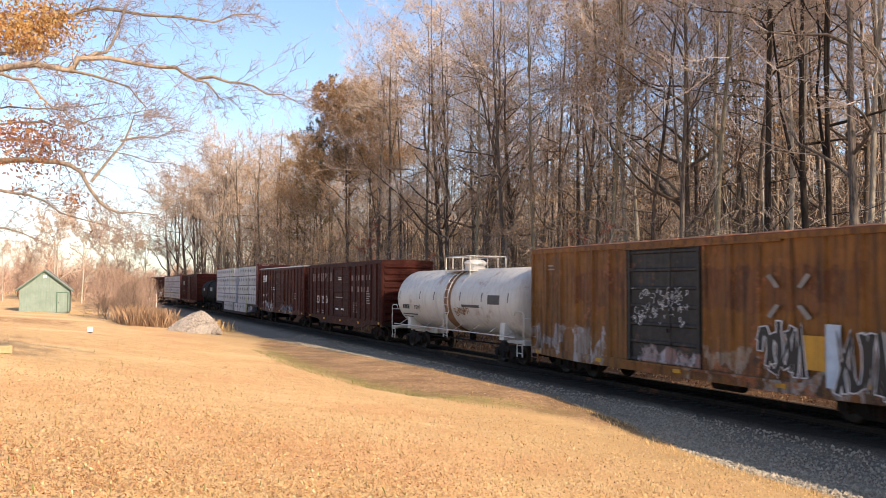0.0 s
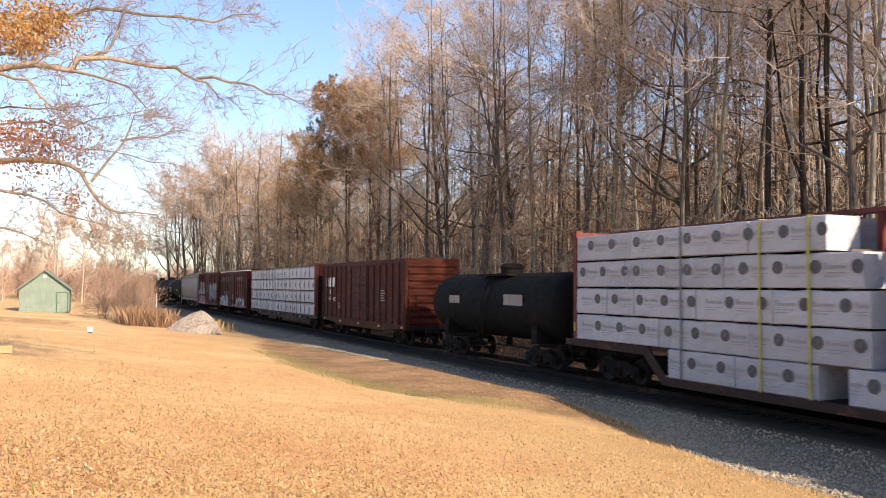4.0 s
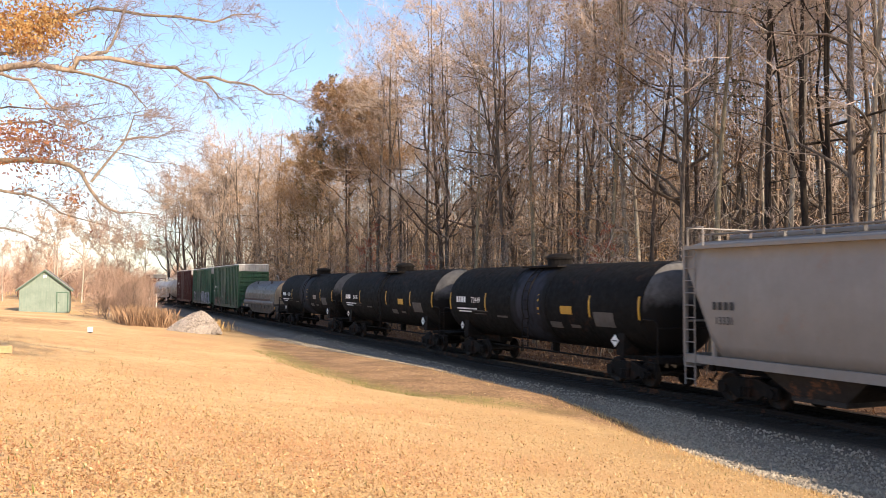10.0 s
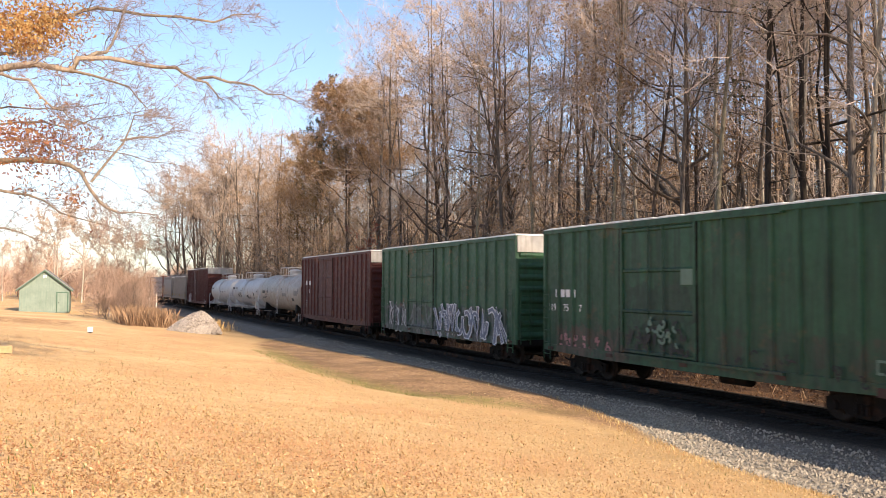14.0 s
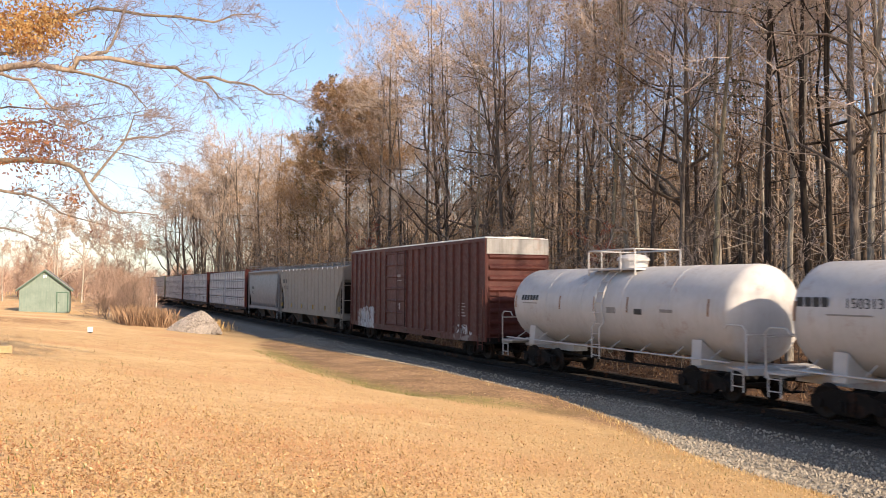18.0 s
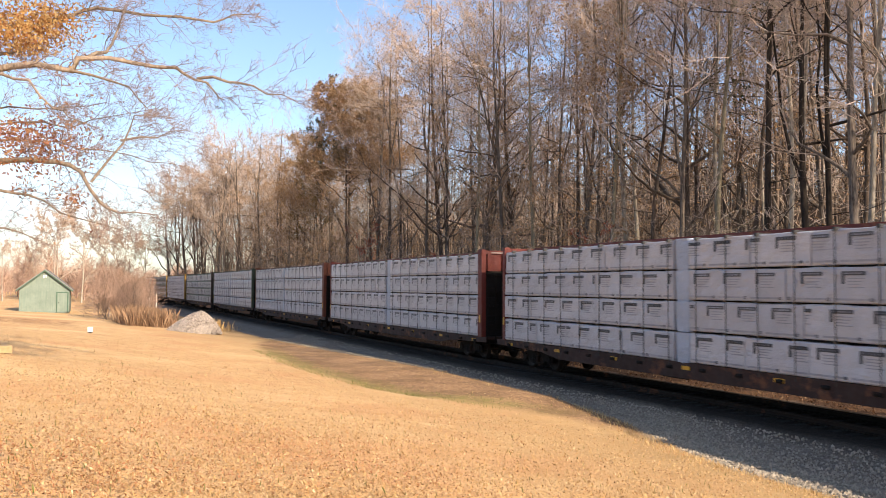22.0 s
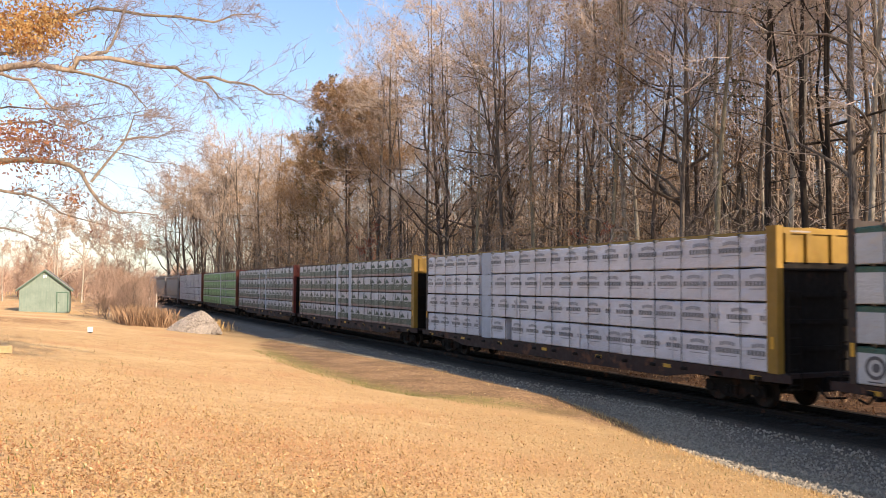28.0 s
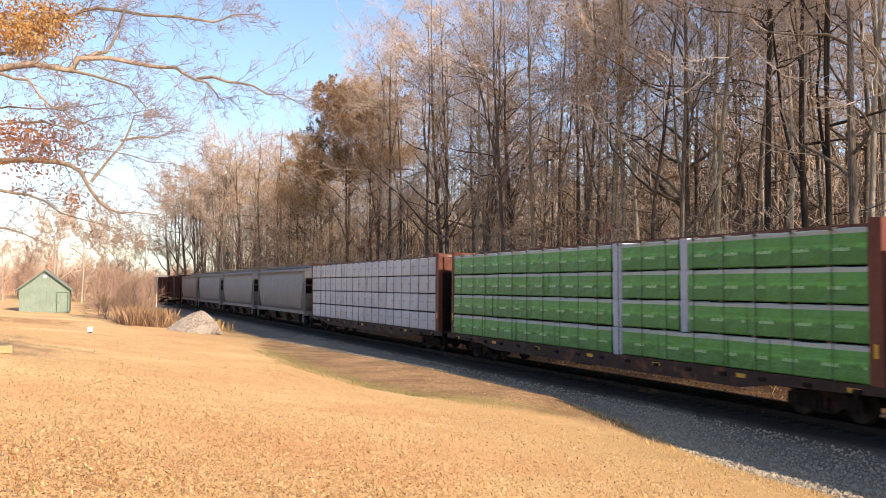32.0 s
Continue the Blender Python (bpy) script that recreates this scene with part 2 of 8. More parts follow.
    # the brown bare patch beside the shed and the far meadow
    bare = n.math("MULTIPLY", n.ramp(n.math("ABSOLUTE", n.math("ADD", n.math("ADD", x, wob), 62.0)), 9, 4), n.ramp(y, -17.0, -18.2))
    tone = n.mix(n.math("MULTIPLY", bare, n.ramp(n.noise(1.2, 5), 0.36, 0.6, 0, 0.8)), tone, (0.26, 0.13, 0.065))
    relief = n.math("ADD", n.noise(11, 6, 0.75), n.math("MULTIPLY", n.voronoi(17), 0.5))
    return n.finish(tone, 0.95, 0, relief, 0.8, 0.05, 0.1)


def make_ground():
    xs = axis_steps([(-4000, 900), (-1300, 260), (-520, 60), (-220, 8), (-100, 2.0), (-45, 0.8), (-4, 0.8), (12, 8), (60, 60), (240, 400), (1500, 1500), (4000, 0)])
    us = axis_steps([(-4000, 1200), (-400, 90), (-130, 12), (-25, 4), (-6.5, 0.6), (-2.05, 0.525), (2.05, 0.35), (3.1, 0.4), (4.7, 0.3), (12, 0.7), (26, 4), (60, 40), (300, 500), (4000, 0)])
    b = Builder()
    v = [(x, -u, ground_z(x, -u)) for x in xs for u in us]
    m = len(us)
    b.add(v, [(i * m + j, (i + 1) * m + j, (i + 1) * m + j + 1, i * m + j + 1) for i in range(len(xs) - 1) for j in range(m - 1)], True)
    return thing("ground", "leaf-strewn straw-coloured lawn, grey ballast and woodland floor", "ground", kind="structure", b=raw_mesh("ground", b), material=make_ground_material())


make_ground()

# ---- track ----
STEEL = weathered("rail_steel", (0.016, 0.012, 0.010), 0.8, 0.1, (0.02, 0.016, 0.013), spec=0.15)
TIE_WOOD = plain("creosoted_wood", (0.016, 0.013, 0.011), 0.9, 0, 0.35, 9, 0.5)


def make_track():
    track = thing("track", "single railway line of dark steel rails on wooden ties", "railway track", kind="structure")
    prof = [(-0.07, -0.17), (0.07, -0.17), (0.07, -0.155), (0.012, -0.13), (0.012, -0.045), (0.036, -0.035), (0.036, -0.004), (0.028, 0.0), (-0.028, 0.0), (-0.036, -0.004), (-0.036, -0.035), (-0.012, -0.045), (-0.012, -0.13), (-0.07, -0.155)]
    for side in (-0.755, 0.755):
        part("rail", Builder().prism([(y + side, z) for y, z in prof], 0, -900, 300), STEEL, track)
    tie = Builder().box(-0.115, 0.115, -1.3, 1.3, -0.34, -0.172, 0.012).mesh("tie")
    plate = Builder().box(-0.09, 0.09, -0.9, -0.61, -0.172, -0.160).box(-0.09, 0.09, 0.61, 0.9, -0.172, -0.160).mesh("tie_plate")
    rnd = random.Random(4)
    x = -150.0
    while x < -2:
        t = part("tie", tie, TIE_WOOD, track, at=pose(x, rnd.uniform(-0.04, 0.04), rnd.uniform(-0.008, 0.0), 0, 0, rnd.uniform(-1.2, 1.2)))
        x += 0.53
    rest = Builder()
    for k in range(600):
        rest.box(-150.6 - k * 0.53, -150.37 - k * 0.53, -1.3, 1.3, -0.34, -0.176)
    tagged(part("far_ties", rest, TIE_WOOD, track), kind="stuff")


make_track()
# ---- rolling stock: each car stands at its own middle on the rails, x ahead, the lawn side at -y ----
PANELS = {}         # where a boxcar's side panels begin, and their pitch
CARS = []           # (car, s): s is the middle's place along the track at t = 0
WHEELSETS = {-1: [], 1: []}
DARK = weathered("grimy_and_shaded_black_steel", (0.0095, 0.0080, 0.0072), 0.85, 0.03, (0.022, 0.018, 0.015), 0.5, 0.3, spec=0.15)
WHEEL = weathered("wheel_steel", (0.016, 0.012, 0.010), 0.65, 0.05, (0.02, 0.016, 0.013), metal=0.2, spec=0.2)
YELLOW = weathered("yellow_reflector", (0.46, 0.25, 0.02), 0.45, 0.15, dirty=0.5)
WHITE_PAINT = weathered("worn_white_lettering", (0.72, 0.70, 0.68), 0.6, 0.12, dirty=0.25)
GREY_PAINT = weathered("faded_grey_lettering", (0.27, 0.24, 0.225), 0.7, 0.1, dirty=0.3)
BLACK_PAINT = plain("black_lettering", (0.02, 0.02, 0.022), 0.6)
GALVANISED = weathered("galvanised_roof", (0.55, 0.54, 0.52), 0.45, 0.2, metal=0.35, dirty=0.3)


GRIME = weathered("rusty_grimy_sill_steel", (0.030, 0.016, 0.013), 0.8, 0.15, (0.03, 0.024, 0.02), 0.5, 0.3)


def truck_meshes():
    side = Builder()
    for y in (-1.0, 1.0):
        outline = [(-1.12, 0.34), (-0.98, 0.30), (-0.62, 0.38), (-0.36, 0.22), (0.36, 0.22), (0.62, 0.38), (0.98, 0.30), (1.12, 0.34),
                   (1.12, 0.62), (0.80, 0.68), (0.42, 0.80), (-0.42, 0.80), (-0.80, 0.68), (-1.12, 0.62)]
        side.prism(outline, 1, y - 0.07, y + 0.07)
        for x in (-0.875, 0.875):
            side.tube([(x, y - 0.12, 0.455), (x, y + 0.12, 0.455)], 0.135, 10)
        for x in (-0.15, 0.0, 0.15):
            side.tube([(x, y * 1.03 - 0.1, 0.30), (x, y * 1.03 - 0.1, 0.56)], 0.06, 8)
    side.box(-0.22, 0.22, -1.12, 1.12, 0.46, 0.78, 0.03)
    side.box(-0.14, 0.14, -0.3, 0.3, 0.70, 0.95)
    wheels = Builder()
    for y in (-0.755, 0.755):
        o = -1 if y < 0 else 1
        prof = [(0.09, 0.07), (0.16, 0.05), (0.33, 0.03), (0.37, 0.065), (0.425, 0.065), (0.43, -0.03), (0.46, -0.045), (0.46, -0.07), (0.37, -0.07), (0.33, -0.02), (0.12, -0.03), (0.09, -0.07)]
        rings = []
        for r, w in prof:
            rings.append([(r * math.cos(a), y + o * w, r * math.sin(a)) for a in (2 * math.pi * k / 18 for k in range(18))])
        wheels.loft(rings, False, True, True)
        for k in range(6):
            a = math.pi * k / 3
            wheels.box(0.22 * math.cos(a) - 0.03, 0.22 * math.cos(a) + 0.03, y + o * 0.03, y + o * 0.058, 0.22 * math.sin(a) - 0.03, 0.22 * math.sin(a) + 0.03)
    wheels.tube([(0, -1.05, 0), (0, 1.05, 0)], 0.085, 10)
    return side.mesh("truck_frame"), wheels.mesh("wheelset")


TRUCK, WHEELS = truck_meshes()


def add_running_gear(car, half, centre_in):
    """Two trucks with their wheelsets, couplers and the brake pipe."""
    for x in (-(half - centre_in), half - centre_in):
        truck = part("truck", TRUCK, DARK, car, at=pose(x, 0, 0))
        for k in (-1, 1):
            WHEELSETS[k].append(part("wheelset", WHEELS, WHEEL, truck, at=pose(0.875 * k, 0, 0.455)))


def add_couplers(car, half, reach):
    for o in (-1, 1):
        b = Builder()
        b.box(*sorted((o * (half - 0.4), o * (reach - 0.12))), -0.09, 0.09, 0.78, 0.98, 0.02)
        b.prism([(o * (reach - 0.25), -0.16), (o * (reach - 0.02), -0.14), (o * (reach + 0.03), 0.02), (o * (reach - 0.08), 0.17), (o * (reach - 0.25), 0.14)], 2, 0.74, 1.02)
        b.tube([(o * (half - 0.1), -0.35, 0.75), (o * (half + 0.2), -0.3, 0.45), (o * reach, -0.1, 0.5)], 0.03, 6)
        part("coupler", b, DARK, car)


def add_ladder(car, x, y, z0, z1, material, width=0.42, along="x", rungs=None):
    """A ladder against a side (along x) or an end (along y)."""
    b = Builder()
    n = rungs or max(3, int((z1 - z0) / 0.38))
    at = (lambda w, z: (x + w, y, z)) if along == "x" else (lambda w, z: (x, y + w, z))
    for w in (-width / 2, width / 2):
        b.tube([at(w, z0), at(w, z1)], 0.022, 5)
    for k in range(n):
        z = z0 + (k + 0.5) * (z1 - z0) / n
        b.tube([at(-width / 2, z), at(width / 2, z)], 0.018, 5)
    return part("ladder", b, material, car)


def letters(text, height, x, y, z, material, car, name="lettering", spacing=1.0):
    """Painted letters on the lawn side, x: their middle, z: their foot."""
    cu = bpy.data.curves.new(name, "FONT")
    cu.body, cu.size, cu.align_x, cu.extrude, cu.space_character = text, height * 1.38, "CENTER", 0.002, spacing
    ob = bpy.data.objects.new(name, cu)
    me = bpy.data.meshes.new_from_object(ob)
    bpy.data.objects.remove(ob)
    return part(name, me, material, car, at=pose(x, y, z, 90, 0, 0))


def panel_numbers(car, groups, first, height, z, material):
    """Groups of digits, one to a side panel."""
    a, pitch = PANELS[car.name]
    for i, text in enumerate(groups):
        letters(text, height, a + (first + i + 0.5) * pitch, -1.536, z, material, car)


def bars(spec, y, material, car, name="unreadable_lettering"):
    """Plain bars for marks; spec: (x0, x1, z0, z1)."""
    b = Builder()
    for x0, x1, z0, z1 in spec:
        b.box(x0, x1, y - 0.004, y, z0, z1)
    ob = part(name, b, material, car)
    return ob if len(spec) < 2 else tagged(ob, kind="stuff")


def word_bars(x, z, w, h, n, gap=0.25):
    """n letter-sized bars in a row of width w."""
    step = w / n
    return [(x + i * step, x + (i + 1 - gap) * step, z, z + h) for i in range(n)]


def new_car(name, label, category, left, right):
    """A car whose body reaches from left to right along the track, counted at 23 s."""
    mid = (left + right) / 2 - SPEED * 23.0
    car = thing(name, label, category, "cars of the freight train", at=pose(mid, 0, 0))
    CARS.append((car, mid))
    return car


def boxcar(left, right, top, low, paint, label, door=(0.0, 3.2), door_paint=None, roof=None, end_top=None, posts=6, overhang=0.85,
           doors=1, sill_drop=0.0, door_bars=False):
    """A ribbed steel boxcar with sliding door, peaked roof, corrugated ends, ladders and deep side sill."""
    car = new_car("boxcar", label, "freight car", left, right)
    half = (right - left) / 2
    door_paint, roof = door_paint or paint, roof or paint
    z0, z1 = low, top - 0.10
    d0, d1 = door[0] - door[1] / 2, door[0] + door[1] / 2
    part("body", Builder().box(-half + 0.06, half - 0.06, -1.53, 1.53, z0 + 0.18, z1), paint, car)
    sill = Builder()
    for y in (-1.53, 1.53):
        e = math.copysign(1, y)
        sill.prism([(-half, z0 + 0.32), (-half, z0 + 0.1), (-half + 2.6, z0 + 0.02), (-half + 3.4, z0 - sill_drop), (half - 3.4, z0 - sill_drop), (half - 2.6, z0 + 0.02), (half, z0 + 0.1), (half, z0 + 0.32)],
                   1, y, y + e * 0.05)
    part("side_sill", sill, paint, car)
    eave = Builder()
    for y in (-1, 1):
        eave.box(-half, half, min(y * 1.53, y * 1.60), max(y * 1.53, y * 1.60), z1 - 0.14, z1)
    part("top_chord", eave, paint, car)
    xs = [-half + 0.06]
    for a, c in ((-half + 0.06, d0 - 0.12), (d1 + 0.12, half - 0.06)):
        k = max(2, round((c - a) / ((2 * half - door[1]) / (2 * posts))))
        xs += [a + (c - a) * i / k for i in range(0, k + 1)]
    for x in sorted(set(round(x, 3) for x in xs)):
        b = Builder()
        b.prism([(x - 0.085, -1.53), (x - 0.05, -1.605), (x + 0.05, -1.605), (x + 0.085, -1.53)], 2, z0 + 0.3, z1 - 0.14)
        part("side_post", b, paint, car)
    PANELS[car.name] = (-half + 0.06, (d0 - 0.12 + half - 0.06) / max(2, round((d0 - 0.18 + half) / ((2 * half - door[1]) / (2 * posts)))))
    back = Builder().box(-0.06, 0.06, 1.53, 1.60, z0 + 0.3, z1 - 0.14).mesh("side_post")
    for x in sorted(set(round(x, 3) for x in xs)):
        part("side_post", back, paint, car, at=pose(x, 0, 0))
    # door: framed panel with pressed ribs, tracks above and below, locking bar
    panels = [(d0, d1)] if doors == 1 else [(d0, (d0 + d1) / 2 - 0.02), ((d0 + d1) / 2 + 0.02, d1)]
    for a, c in panels:
        b = Builder().box(a, c, -1.575, -1.545, z0 + 0.35, z1 - 0.2)
        m = 7 if not door_bars else 4
        dr = part("door", b, door_paint, car)
        for x in (a + 0.05, c - 0.05):
            part("door_stile", Builder().box(x - 0.06, x + 0.06, -1.64, -1.575, z0 + 0.35, z1 - 0.2), door_paint, dr)
        for i in range(m):
            z = z0 + 0.4 + (z1 - z0 - 0.7) * i / (m - 1)
            part("door_rib", Builder().prism([(-1.575, z - 0.07), (-1.612, z - 0.03), (-1.612, z + 0.03), (-1.575, z + 0.07)], 0, a + 0.1, c - 0.1), door_paint, dr)
        rod = Builder()
        for x in ((a + c) / 2 - 0.35, (a + c) / 2 + 0.35) if door_bars else ((a + c) / 2 + 0.4,):
            rod.tube([(x, -1.635, z0 + 0.35), (x, -1.635, z1 - 0.2)], 0.022, 6)
        rod.box((a + c) / 2 - 0.25, (a + c) / 2 + 0.25, -1.65, -1.62, z0 + 1.3, z0 + 1.42)
        part("locking_bar", rod, door_paint, dr)
    part("door_track", Builder().box(d0 - 0.4, d1 + door[1] * 0.9, -1.66, -1.53, z0 + 0.24, z0 + 0.32), paint, car)
    part("door_track", Builder().box(d0 - 0.3, d1 + door[1] * 0.9, -1.64, -1.53, z1 - 0.2, z1 - 0.13), paint, car)
    for x in (d0 - 0.045, d1 + 0.045):
        part("door_post", Builder().box(x - 0.035, x + 0.035, -1.62, -1.53, z0 + 0.32, z1 - 0.2), DARK, car)
    # roof of raised panels
    n = 12
    rb = Builder().prism([(-1.60, z1), (-1.60, z1 + 0.03), (0, z1 + 0.11), (1.60, z1 + 0.03), (1.60, z1)], 0, -half, half)
    part("roof", rb, roof, car)
    for i in range(n):
        a, c = -half + 2 * half * i / n + 0.10, -half + 2 * half * (i + 1) / n - 0.10
        part("roof_panel", Builder().loft([[(a, -1.58, z1 + 0.035), (c, -1.58, z1 + 0.035), (c, 1.58, z1 + 0.035), (a, 1.58, z1 + 0.035)],
                                           [(a + 0.1, -1.45, z1 + 0.085), (c - 0.1, -1.45, z1 + 0.085), (c - 0.1, 1.45, z1 + 0.085), (a + 0.1, 1.45, z1 + 0.085)]]), roof, car)
    # corrugated ends
    for o in (-1, 1):
        b = Builder().box(*sorted((o * (half - 0.06), o * (half - 0.02))), -1.58, 1.58, z0 + 0.1, z1)
        m = 9
        for i in range(m):
            z = z0 + 0.45 + (z1 - z0 - 0.75) * i / (m - 1)
            part("end_rib", Builder().prism([(o * (half - 0.02), z - 0.14), (o * (half + 0.06), z - 0.04), (o * (half + 0.06), z + 0.04), (o * (half - 0.02), z + 0.14)], 1, -1.42, 1.42), paint, car)
        part("end_wall", b, paint, car)
        if end_top:
            b = Builder().box(*sorted((o * (half - 0.02), o * (half + 0.075))), -1.55, 1.55, z1 - 0.68, z1 - 0.02)
            part("end_band", b, end_top, car, "pale painted band across the top of the end")
        part("end_sill", Builder().box(*sorted((o * (half - 0.3), o * (half + 0.05))), -1.5, 1.5, z0 + 0.02, z0 + 0.28), DARK, car)
        add_ladder(car, o * (half - 0.36), -1.66, z0 - 0.25, z0 + (z1 - z0) * 0.52, paint, 0.44, "x", 6)
        add_ladder(car, o * (half + 0.10), -1.2, z0 + 0.1, z0 + (z1 - z0) * 0.5, paint, 0.44, "y", 6)
    b = Builder().box(-half + 0.2, half - 0.2, -0.3, 0.3, z0 - 0.02, z0 + 0.22)
    for x in (-half * 0.45, -half * 0.15, half * 0.15, half * 0.45):
        b.box(x - 0.06, x + 0.06, -1.5, 1.5, z0 + 0.0, z0 + 0.2)
    b.tube([(-half + 3, -0.7, z0 - 0.1), (half - 3, -0.7, z0 - 0.1)], 0.04, 6)
    b.tube([(0.8, -0.8, z0 - 0.12), (1.9, -0.8, z0 - 0.12)], 0.18, 10)
    part("underframe", b, DARK, car)
    for i in range(5):
        x = -half + 0.5 + i * (2 * half - 1.0) / 4
        part("reflector", Builder().box(x - 0.16, x + 0.16, -1.607, -1.600 + 0.02, z0 + 0.12 - (sill_drop * 0.5 if 0 < i < 4 else 0), z0 + 0.24 - (sill_drop * 0.5 if 0 < i < 4 else 0)), BROWN_STAIN if end_top else YELLOW, car)
    add_couplers(car, half, half + overhang)
    add_running_gear(car, half, 2.15)
    return car


# ---- lumber cars ----
def wrap_material(name, base, low=None, split=0.0, high=None, top=0.0, rules=False, jagged=False):
    """Printed plastic film round a lumber pack, creased, with its own tone per pack. low, high: colours of its lower and upper parts."""
    n = Nodes(name)
    c = n.mix(n.ramp(n.noise(1.4, 4), 0.35, 0.7), base, shade(base, 0.84))
    z = n.axis(2)
    if low:
        edge = n.math("ADD", z, n.math("MULTIPLY_ADD", n.noise(3.0, 3), 0.08, -0.04))
        c = n.mix(n.ramp(edge, split - 0.015, split + 0.015, 1, 0), c, n.mix(n.ramp(n.noise(2.2, 4), 0.4, 0.7), low, shade(low, 1.5)))
    if jagged:                                                   # a row of printed tree tops
        edge = n.math("ADD", z, n.math("MULTIPLY_ADD", n.noise(4.5, 5, 0.7, n.scaled(1, 1, 0.1)), 0.5, -0.25))
        c = n.mix(n.ramp(edge, 0.38, 0.44, 0.75, 0), c, shade(low, 0.5))
    if high:
        c = n.mix(n.ramp(z, top - 0.01, top + 0.01), c, high)
    if rules:                                                    # dull red and white lines along the foot
        lines = n.ramp(n.math("SINE", n.math("MULTIPLY", z, 130.0)), -0.3, 0.3)
        c = n.mix(n.ramp(z, 0.135, 0.145, 1, 0), c, n.mix(lines, (0.15, 0.045, 0.04), (0.26, 0.23, 0.23)))
    c = n.mix(n.ramp(n.random(), 0, 1, 0.0, 0.45), c, (0.62, 0.62, 0.66), "MULTIPLY")
    c = n.mix(n.ramp(n.noise(2.5, 6, 0.7), 0.62, 0.78, 0, 0.15), c, (0.30, 0.28, 0.27))
    shine = n.ramp(n.noise(6.0, 5, 0.8, n.scaled(1.0, 1, 2.2)), 0.60, 0.68, 0, 0.25)      # sheen of the creased film, put into its colour as white
    c = n.mix(shine, c, (0.58, 0.58, 0.62))
    crease = n.math("ADD", n.noise(2.6, 7, 0.65, n.scaled(1, 1, 1.7)), n.math("MULTIPLY", n.voronoi(3.2, "DISTANCE_TO_EDGE"), 0.35))
    return n.finish(c, 0.38, 0, crease, 0.9, 0.08, 0.45)


WRAPS = {
    "bright": wrap_material("bright_white_wrap", (0.62, 0.615, 0.665)),
    "white": wrap_material("white_wrap", (0.50, 0.49, 0.515)),
    "cool": wrap_material("cool_white_wrap", (0.46, 0.465, 0.51)),
    "greentop": wrap_material("green_and_white_wrap", (0.085, 0.29, 0.05), (0.085, 0.29, 0.05), 0.5, (0.36, 0.40, 0.37), 0.74, jagged=True),
    "hills": wrap_material("white_and_dark_green_wrap", (0.50, 0.50, 0.53), (0.024, 0.045, 0.026), 0.44, rules=True),
    "kraft": wrap_material("white_wrap_with_brown_top", (0.52, 0.525, 0.575), None, 0, (0.21, 0.165, 0.125), 0.75),
    "trim": wrap_material("white_wrap_with_green_rim", (0.48, 0.49, 0.50), None, 0, (0.03, 0.085, 0.055), 0.72),
}
PRINT_GREY = plain("grey_print", (0.075, 0.075, 0.085), 0.5)
PRINT_MID = plain("mid_grey_print", (0.19, 0.19, 0.205), 0.5)
PRINT_SOFT = plain("pale_grey_print", (0.30, 0.30, 0.33), 0.5)
PRINT_GREEN = plain("dark_green_print", (0.022, 0.045, 0.030), 0.5)
PRINT_PALE = plain("pale_green_print", (0.30, 0.50, 0.26), 0.5)
PRINT_WHITE = plain("white_print", (0.46, 0.47, 0.48), 0.5)
DUNNAGE = plain("raw_timber", (0.12, 0.085, 0.055), 0.8, 0, 0.3, 9)
STRAP = plain("yellow_strap", (0.42, 0.38, 0.06), 0.6)
STRAP_GREY = plain("grey_strap", (0.16, 0.16, 0.17), 0.6)
CABLE = plain("black_cable", (0.022, 0.021, 0.022), 0.5)
BAG = wrap_material("pale_blue_bag", (0.40, 0.45, 0.54))
SIDE_Y, PACK_H, TIERS_Z = -1.60, 0.862, (1.09, 2.015, 2.925, 3.83)
PITCH = 1.2          # of cables and prints


def disc(b, x, z, r, y, n=14, hole=0.0):
    """A flat disc or ring on the lawn side."""
    ring = lambda q, yy: [(x + q * math.cos(2 * math.pi * k / n), yy, z + q * math.sin(2 * math.pi * k / n)) for k in range(n)]
    if hole:
        b.loft([ring(r, y), ring(r, y - 0.004), ring(hole, y - 0.004), ring(hole, y)], False)
    else:
        b.loft([ring(r, y), ring(r, y - 0.004)])


